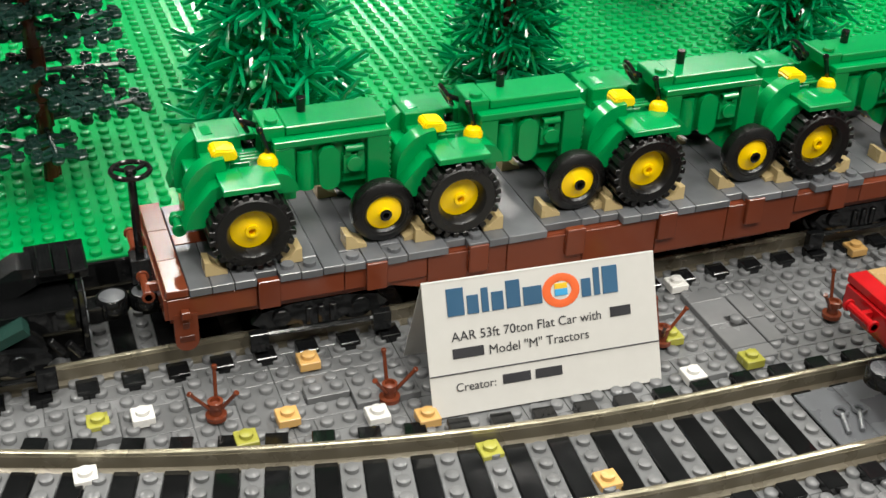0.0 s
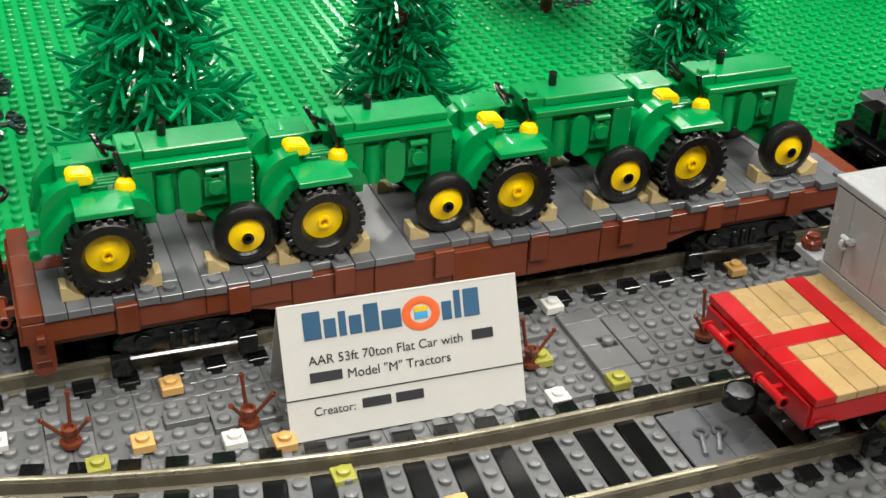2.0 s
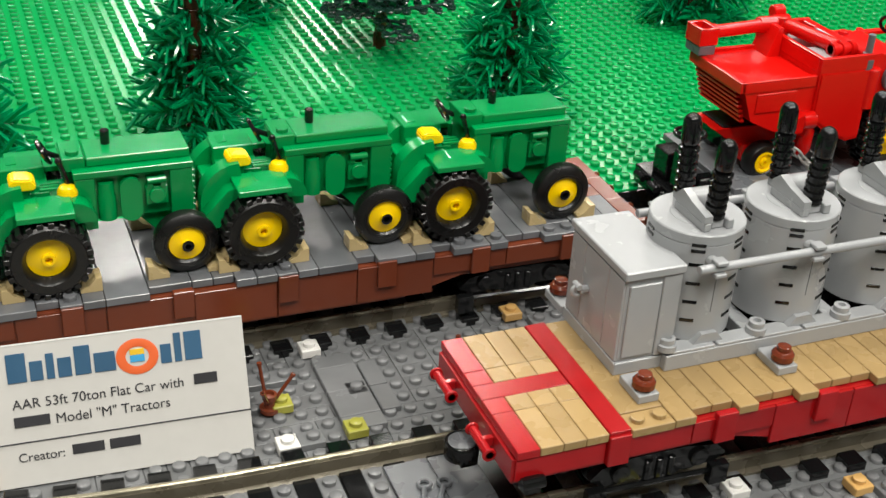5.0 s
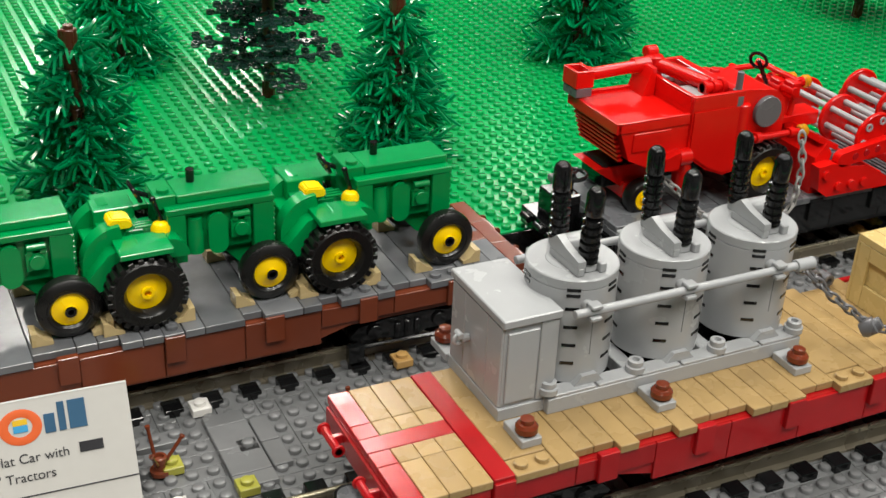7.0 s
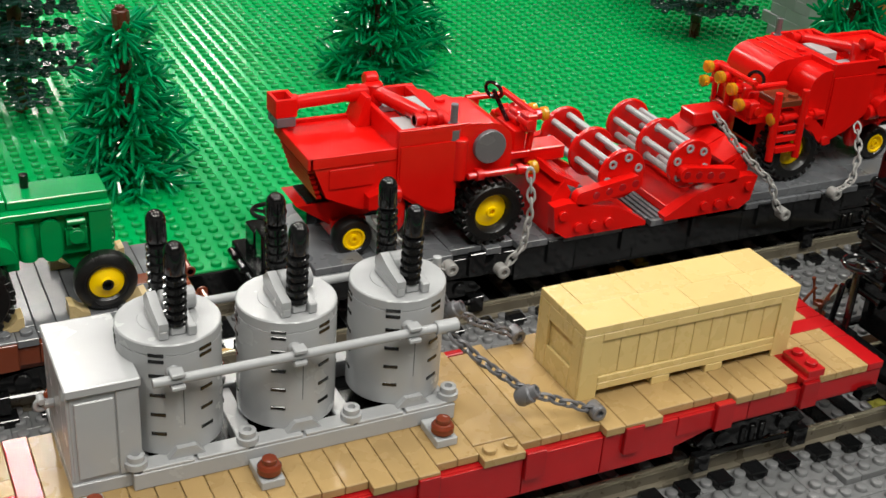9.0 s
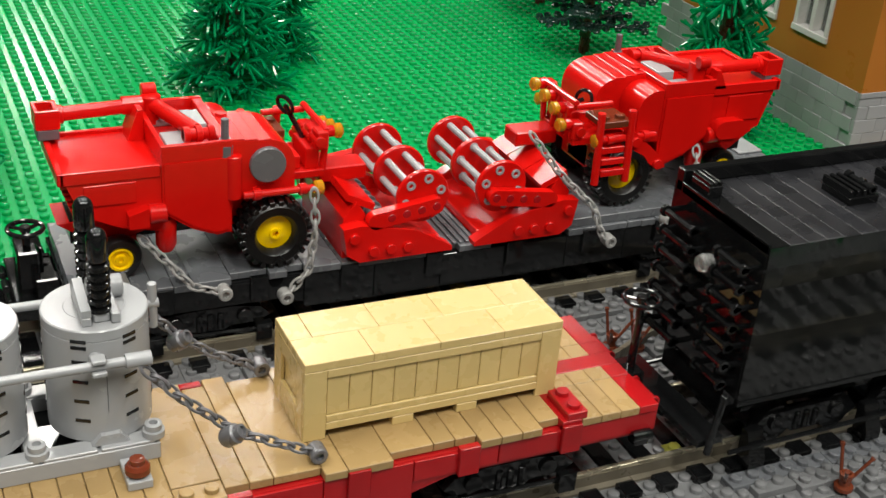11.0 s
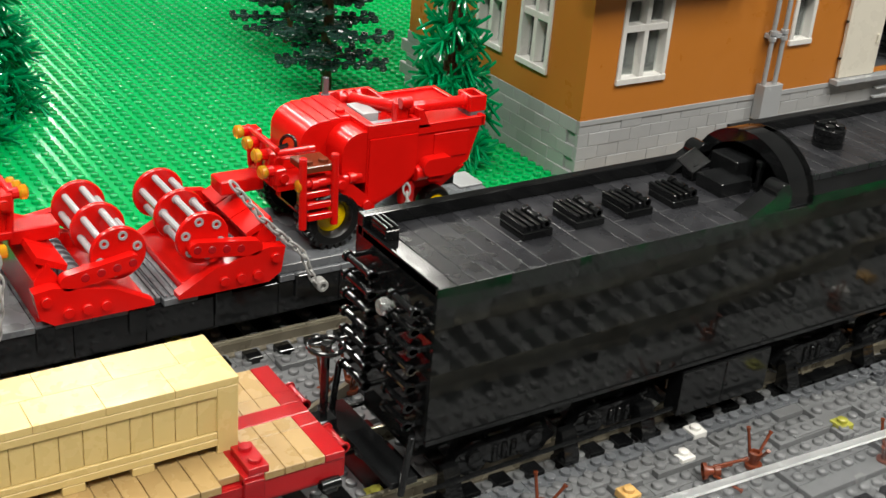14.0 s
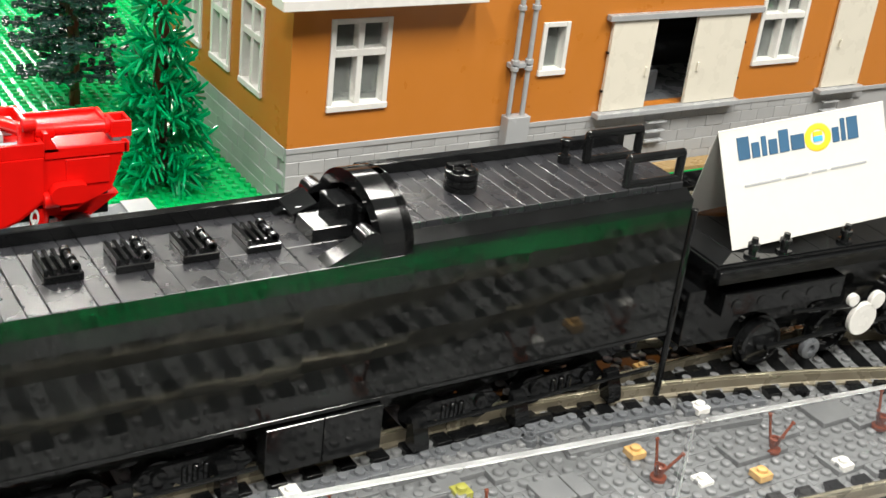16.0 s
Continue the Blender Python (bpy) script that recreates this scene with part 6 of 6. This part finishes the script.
part("pipe_box", box(BM(), 1.0345, BY0 - 0.0085, 0.1010, 1.0510, BY0 - 0.0006, 0.1245, 0.0004), M["light"], bd)
for x in (1.150, 1.314):
    for k in range(3):
        part("wall_step", box(BM(), x, BY0 - 0.0045, 0.0950 + k * 0.0065, x + 0.016, BY0 - 0.0008, 0.0962 + k * 0.0065), M["light"], bd)
part("dark_goods", box(BM(), 1.150, 0.470, BZM + 0.0016, 1.176, 0.500, BZM + 0.018, 0.001), M["grey"], bd)


# ---- trees ----
def pine_mesh(seed, H=0.085, R=0.036):
    r = random.Random(seed)
    vs, fs = [], []

    def spike(p, d, ln, w0, w1):
        d = d.normalized()
        a = d.orthogonal().normalized()
        c = d.cross(a)
        n = len(vs)
        for s, w in ((0, w0), (ln * 0.92, w1), ):
            for k in range(4):
                t = math.pi / 2 * k
                vs.append(p + d * s + (a * math.cos(t) + c * math.sin(t)) * w)
        vs.append(p + d * ln)
        for k in range(4):
            j = (k + 1) % 4
            fs.append((n + k, n + j, n + 4 + j, n + 4 + k))
            fs.append((n + 4 + k, n + 4 + j, n + 8))
    levels = 7
    for lv in range(levels):
        f = lv / (levels - 1)
        z = 0.008 + f * (H - 0.014)
        n = 8 if f < 0.75 else 5
        reach = R * (1 - 0.62 * f)
        for k in range(n):
            a = 2 * math.pi * (k + 0.5 * (lv % 2)) / n + r.uniform(-0.25, 0.25)
            out = Vector((math.cos(a), math.sin(a), r.uniform(-0.30, 0.12)))
            root = Vector((0, 0, z + r.uniform(-0.003, 0.003)))
            ln = reach * r.uniform(0.62, 0.86)
            spike(root, out, ln, 0.0011, 0.0008)
            side = out.cross(Vector((0, 0, 1))).normalized()
            up = side.cross(out).normalized()
            m = 4 if f < 0.6 else 3
            for q in range(m):
                base = root + out.normalized() * ln * (0.30 + 0.68 * q / (m - 1))
                for t in range(5):
                    th = math.pi / 2.5 * t + r.uniform(-0.5, 0.5)
                    d = out.normalized() * r.uniform(0.6, 1.1) + (side * math.cos(th) + up * math.sin(th)) * r.uniform(0.55, 0.95)
                    spike(base, d, r.uniform(0.0100, 0.0165) * (1 - 0.2 * f), 0.00105, 0.00085)
    me = bpy.data.meshes.new("crown")
    me.from_pydata([tuple(v) for v in vs], [], fs)
    me.materials.append(M["pine"])
    smooth(me, 60)
    return me


def trunk_bm(H):
    b = BM()
    n = int(H / B)
    for k in range(n):
        ring(b, (0, 0, k * B), (0, 0, 1), [(0, 0.0037), (0.0004, 0.0040), (B - 0.0006, 0.0038), (B - 0.0001, 0.0034)], 12)
        for t in range(3):
            a = 2.1 * t + k
            box(b, 0.0030 * math.cos(a) - 0.001, 0.0030 * math.sin(a) - 0.001, k * B + 0.0003, 0.0030 * math.cos(a) + 0.0018, 0.0030 * math.sin(a) + 0.0018, (k + 1) * B - 0.0008)
    stud(b, 0, 0, n * B)
    return b


crowns = [pine_mesh(s) for s in (1, 2, 3)]
trunk_me = mesh("trunk", trunk_bm(0.088), M["trunk"])
for i, (x, y, sc, hh) in enumerate(((0.122, 0.540, 1.22, 1.35), (0.241, 0.540, 1.0, 1.0), (0.405, 0.537, 1.0, 1.02), (0.583, 0.638, 1.05, 1.05), (0.845, 0.514, 0.95, 1.32), (0.622, 0.690, 1.0, 1.05), (0.300, 0.720, 1.0, 1.0))):
    t = thing("pine_tree", "green spiky toy pine tree with brown trunk", "tree", (x, y, ZG), "pine trees", rz=i * 67)
    tr_ = piece("trunk", trunk_me, t, Matrix.Diagonal((1, 1, hh, 1)))
    piece("crown", crowns[i % 3], t, Matrix.Diagonal((sc, sc, hh, 1)))


def leafy_mesh(seed, H=0.11, R=0.043):
    """Flat branch plates: ribs with short side stalks, each ending in a small round cup."""
    r = random.Random(seed)
    b = BM()
    for lv in range(8):
        z = 0.020 + lv * (H - 0.024) / 7
        n = 4 if lv % 2 else 5
        for k in range(n):
            a = 2 * math.pi * k / n + lv * 0.7 + r.uniform(-0.25, 0.25)
            ln = R * r.uniform(0.6, 1.0) * (1 - 0.35 * lv / 7)
            d = Vector((math.cos(a), math.sin(a), r.uniform(-0.10, 0.10)))
            s = Vector((-d.y, d.x, 0))
            o = Vector((0, 0, z + r.uniform(-0.005, 0.005)))
            rod(b, o, o + d * ln, 0.0012, 6)
            for q in (0.30, 0.52, 0.74, 0.95):
                c = o + d * ln * q
                for sg in (-1, 0, 1):
                    if sg == 0 and q < 0.9:
                        continue
                    e = c + s * sg * r.uniform(0.0062, 0.0092) + d * r.uniform(0.002, 0.005) + Vector((0, 0, r.uniform(-0.001, 0.001)))
                    rod(b, c, e, 0.0011, 5)
                    ring(b, e - Vector((0, 0, 0.0010)), (r.uniform(-0.15, 0.15), r.uniform(-0.15, 0.15), 1), [(0, 0.0022), (0.0012, 0.0028), (0.0017, 0.0024), (0.0030, 0.0024), (0.0030, 0.0016), (0.0020, 0.0014), (0.0020, 0)], 9, False)
    return mesh("crown", b, M["dark"])


leafs = [leafy_mesh(s) for s in (5, 6)]
for i, (x, y, hh) in enumerate(((0.018, 0.503, 1.15), (0.370, 0.640, 1.0), (0.835, 0.650, 1.1), (0.860, 0.760, 1.15), (-0.055, 0.585, 1.1))):
    t = thing("leafy_tree", "dark grey-green leafy toy tree with brown trunk", "tree", (x, y, ZG), "leafy trees", rz=i * 50)
    piece("trunk", trunk_me, t, Matrix.Diagonal((0.85, 0.85, 1.1 * hh, 1)))
    piece("crown", leafs[i % 2], t, Matrix.Diagonal((1, 1, hh, 1)))


# ---- small plants and coloured plates ----
def plant_meshes():
    b = ring(BM(), (0, 0, 0), (0, 0, 1), [(0, 0.0038), (0.0016, 0.0038), (0.0018, 0.0022), (0.0045, 0.0020), (0.0048, 0.0026), (0.0072, 0.0028), (0.0074, 0.0018), (0.006, 0.0016), (0.006, 0)], 14, False)
    st = []
    for k, (tilt, ln) in enumerate(((12, 0.0150), (36, 0.0125), (36, 0.0125))):
        a = (95, 215, 335)[k]
        d = Vector((math.sin(radians(tilt)) * math.cos(radians(a)), math.sin(radians(tilt)) * math.sin(radians(a)), math.cos(radians(tilt))))
        p = Vector((0, 0, 0.0042)) + Vector((math.cos(radians(a)), math.sin(radians(a)), 0)) * 0.0020
        q = rod(BM(), p, p + d * ln, 0.0007, 8)
        rod(q, p + d * ln * 0.90, p + d * ln, 0.0010, 8)
        st.append(mesh("stem", q, M["brown"]))
    return mesh("base", b, M["brown"]), st


PB_, PS_ = plant_meshes()
for i, (x, y, up) in enumerate(((0.056, 0.350, 0), (0.116, 0.341, 0), (0.2255, 0.342, 0), (0.299, 0.337, 0), (0.784, 0.212, 0), (0.810, 0.208, 0), (0.957, 0.187, 0), (1.023, 0.183, 0), (1.089, 0.177, 0), (0.707, 0.222, 0), (0.683, 0.334, 0), (0.866, 0.185, 0), (0.672, 0.338, 0))):
    t = thing("toy_plant", "reddish-brown three-stem toy plant on the ballast", "toy plant", (x, y, ZB + 0.0024), "brown toy plants", rz=i * 23 % 60 - 20)
    if i == 4:
        t.matrix_basis = pose(x, y, ZB + 0.0055, 82, 0, 60)
    piece("base", PB_, t)
    for s in PS_:
        piece("stem", s, t)

one = {}
for c in ("white", "gold", "lime"):
    b = box(BM(), -0.0039, -0.0039, 0, 0.0039, 0.0039, P + 0.0004, 0.0003)
    stud(b, 0, 0, P + 0.0004, 14)
    one[c] = mesh("small_plate", b, M[c])
for c, x, y in (("lime", 0.017, 0.358), ("white", 0.032, 0.357), ("gold", 0.094, 0.370), ("gold", 0.079, 0.341), ("white", 0.109, 0.333), ("lime", 0.063, 0.334), ("gold", 0.125, 0.326), ("lime", 0.139, 0.303), ("gold", 0.170, 0.277), ("white", 0.010, 0.332), ("white", 0.250, 0.375), ("lime", 0.230, 0.343), ("lime", 0.252, 0.321), ("gold", 0.338, 0.376), ("white", 0.226, 0.319), ("white", 1.014, 0.223), ("gold", 0.959, 0.206), ("white", 0.974, 0.177), ("gold", 1.003, 0.170), ("lime", 0.870, 0.212), ("white", 1.046, 0.161), ("white", 0.804, 0.238), ("gold", 0.747, 0.216), ("lime", 0.333, 0.238), ("gold", 0.410, 0.237), ("white", 0.367, 0.249), ("gold", 0.410, 0.391), ("white", 0.786, 0.226), ("lime", 0.152, 0.404), ("lime", 0.628, 0.405), ("gold", 0.612, 0.398), ("gold", 1.010, 0.262), ("lime", 0.655, 0.262)):
    piece("small_plate", one[c], ballast, pose(x, y, ZB + 0.0014 + (0.0004 if c == "gold" else 0)))

# smooth tile patch and raised plates of the ballast
for x0, y0, w, d in ((0.2485, 0.3450, 0.016, 0.016), (0.2485, 0.3290, 0.016, 0.016), (0.2650, 0.3450, 0.0078, 0.0155), (0.2650, 0.3290, 0.0078, 0.0155), (0.2485, 0.3605, 0.016, 0.008), (0.2485, 0.3210, 0.016, 0.0078)):
    piece("smooth_tile", mesh("smooth_tile", box(BM(), 0.0001, 0.0001, 0, w - 0.0001, d - 0.0001, P, 0.0003), M["ballast"]), ballast, pose(x0, y0, ZB))
rp = {}
for i, j, w, d, tile in plates:
    if (w, d) not in rp:
        rp[w, d] = mesh("raised_plate", box(BM(), 0.0001, 0.0001, 0, w * S - 0.0001, d * S - 0.0001, P, 0.00025), M["ballast"])
    x, y = cell(i, j)
    piece("raised_plate", rp[w, d], ballast, pose(x - S / 2, y - S / 2, ZB))

# black wagon end on the rear track, west of the brown wagon
bw = thing("black_wagon", "black brick-built wagon end with sloping arm", "wagon", (0.0, YC1, ZD))
part("frame", box(BM(), -0.180, -0.0180, -0.0180, 0.016, 0.0200, -0.0090, 0.0004), K, bw)
part("end_block", box(BM(), 0.0020, -0.0100, -0.0360, 0.0180, 0.0100, -0.0100, 0.0005), K, bw)
part("top_block", box(BM(), 0.0020, -0.0040, -0.0060, 0.0230, 0.0180, -0.0025, 0.0004), K, bw)
part("sloping_arm", prism(BM(), [(-0.0700, -0.0340), (-0.0620, -0.0390), (0.0050, -0.0050), (0.0040, 0.0020), (-0.0020, 0.0025)], "y", -0.0060, 0.0060), K, bw)
for k in range(3):
    part("arm_tile", box(BM(), 0.0060 + k * 0.0056, -0.0060, -0.0026, 0.0112 + k * 0.0056, 0.0120, 0.0010 - k * 0.0012, 0.0003), K, bw)
for k in range(3):
    pl = part("end_plate", box(BM(), 0.0178, -0.0120 + k * 0.0078, -0.0340, 0.0200, -0.0046 + k * 0.0078, -0.0060, 0.0004), K, bw)
    for q in range(3):
        part("pin_hole", rod(BM(), (0.0199, -0.0083 + k * 0.0078, -0.0120 - q * 0.0080), (0.0206, -0.0083 + k * 0.0078, -0.0120 - q * 0.0080), 0.0024, 12), M["grey"], pl)
for k in range(4):
    part("side_clip", rod(BM(), (-0.0060 + k * 0.0060, -0.0190, -0.0160 - k * 0.0022), (-0.0020 + k * 0.0060, -0.0190, -0.0220 - k * 0.0022), 0.0016, 10), K, bw)
part("sloping_plate", prism(BM(), [(-0.0700, -0.0380), (-0.0640, -0.0390), (0.0000, -0.0120), (-0.0020, -0.0090)], "y", -0.0260, -0.0180), M["dark"], bw, "dark green sloping plate")
bogie(bw, -0.020)
coupler(bw, 0.026, 1)
part("drawbar", box(BM(), 0.0150, -0.0040, -0.0270, 0.0270, 0.0040, -0.0200, 0.0004), K, bw)


# smooth plate with loose tools between the rails of the front track
zt = ZB + P + 0.0008
tp = thing("smooth_plate", "dark grey smooth plate lying between the rails", "plate", (0.2535, 0.2665, zt))
for k in range(2):
    part("tile", box(BM(), k * 0.0162, 0.0, 0.0, k * 0.0162 + 0.0160, 0.0290, 0.0011, 0.0002), M["grey"], tp)
for k, (x, y, a) in enumerate(((0.2610, 0.2750, 68), (0.2670, 0.2745, 60))):
    tool = thing("toy_wrench", "small grey toy wrench lying on the plate", "wrench", (x, y, zt + 0.0021), "loose tools", rz=a)
    part("handle", rod(BM(), (-0.0050, 0, 0), (0.0050, 0, 0), 0.0010, 8), M["grey"], tool)
    part("jaw", torus(BM(), (0.0068, 0, 0), (0, 0, 1), 0.0021, 0.0008, 14, 6), M["grey"], tool)


# plates along the front track's bed
def bed_plate(x, y, nx, ny, material, label, studs=True, a=0.0, z=ZB + LOW):
    t = thing("bed_plate", label, "plate", (x, y, z), "plates beside the track", rz=a)
    part("plate", box(BM(), 0.0001, 0.0001, 0.0, nx * S - 0.0001, ny * S - 0.0001, P, 0.0002), material, t)
    for i in range(nx if studs else 0):
        for j in range(ny):
            part("stud", stud(BM(), (i + 0.5) * S, (j + 0.5) * S, P), material, t)


for k, n in enumerate((6, 8, 8, 4, 6, 4)):
    x = 0.664 + (0, 6, 14, 22, 26, 32)[k] * S
    bed_plate(x, 0.2345, n, 1, M["grey"], "dark grey studded plate along the track bed")
bed_plate(0.952, 0.2290, 6, 1, M["grey"], "dark grey studded plate along the curved track", a=-6)
bed_plate(1.004, 0.2220, 6, 1, M["grey"], "dark grey studded plate along the curved track", a=-9)
for x, y, w, d in ((0.8990, 0.1895, 2, 2), (0.9155, 0.1890, 1, 2), (0.8420, 0.2135, 4, 1)):
    bed_plate(x, y, w, d, M["ballast"], "smooth grey tile on the ballast", studs=False)
for x, y, n, a in ((0.6900, 0.2255, 8, 0), (0.7560, 0.2250, 6, 0), (0.8060, 0.2245, 4, 0), (0.9300, 0.2160, 6, -3), (0.9900, 0.2100, 6, -7), (0.9330, 0.1700, 4, 0), (0.8800, 0.1760, 3, 90)):
    bed_plate(x, y, n, 1, M["ballast"], "grey studded plate laid along the ballast", a=a)
for x, y in ((0.9200, 0.2330), (0.9275, 0.2285), (0.9860, 0.2180)):
    rs = thing("round_plate", "grey round plate with an open stud", "plate", (x, y, ZB + LOW), "round plates beside the track")
    part("plate", ring(BM(), (0, 0, 0), (0, 0, 1), [(0, 0.0038), (0.0032, 0.0038), (0.0032, 0.0025), (0.0050, 0.0025), (0.0050, 0.0016), (0.0034, 0.0015), (0.0034, 0)], 18, False), M["grey"], rs)

# clear guard panel along the table edge
gp = thing("guard_panel", "clear acrylic guard panel with a frosted top edge", "guard panel", (0.84, 0.0682, 0.0))
gm = Matrix.Rotation(math.atan(0.1358), 4, "Z")
u0, u1 = -0.29, 0.22


def edge_z(u):
    return 0.1886 - 0.1957 * u


sheet = part("sheet", prism(BM(), [(u0, ZB + 0.0052), (u1, ZB + 0.0052), (u1, edge_z(u1)), (u0, edge_z(u0))], "y", -0.0008, 0.0008), M["acrylic"], gp)
rim_ = part("top_edge", prism(BM(), [(u0, edge_z(u0) + 0.0001), (u1, edge_z(u1) + 0.0001), (u1, edge_z(u1) + 0.0007), (u0, edge_z(u0) + 0.0007)], "y", -0.0008, 0.0008), M["frost"], gp, "frosted cut edge")
seam = part("joint", box(BM(), -0.0004, -0.0011, ZB + 0.0060, 0.0004, -0.0009, edge_z(0) - 0.0004, 0.00005), M["frost"], gp)
for ob in (sheet, rim_, seam):
    ob.matrix_basis = gm
    ob.visible_shadow = False
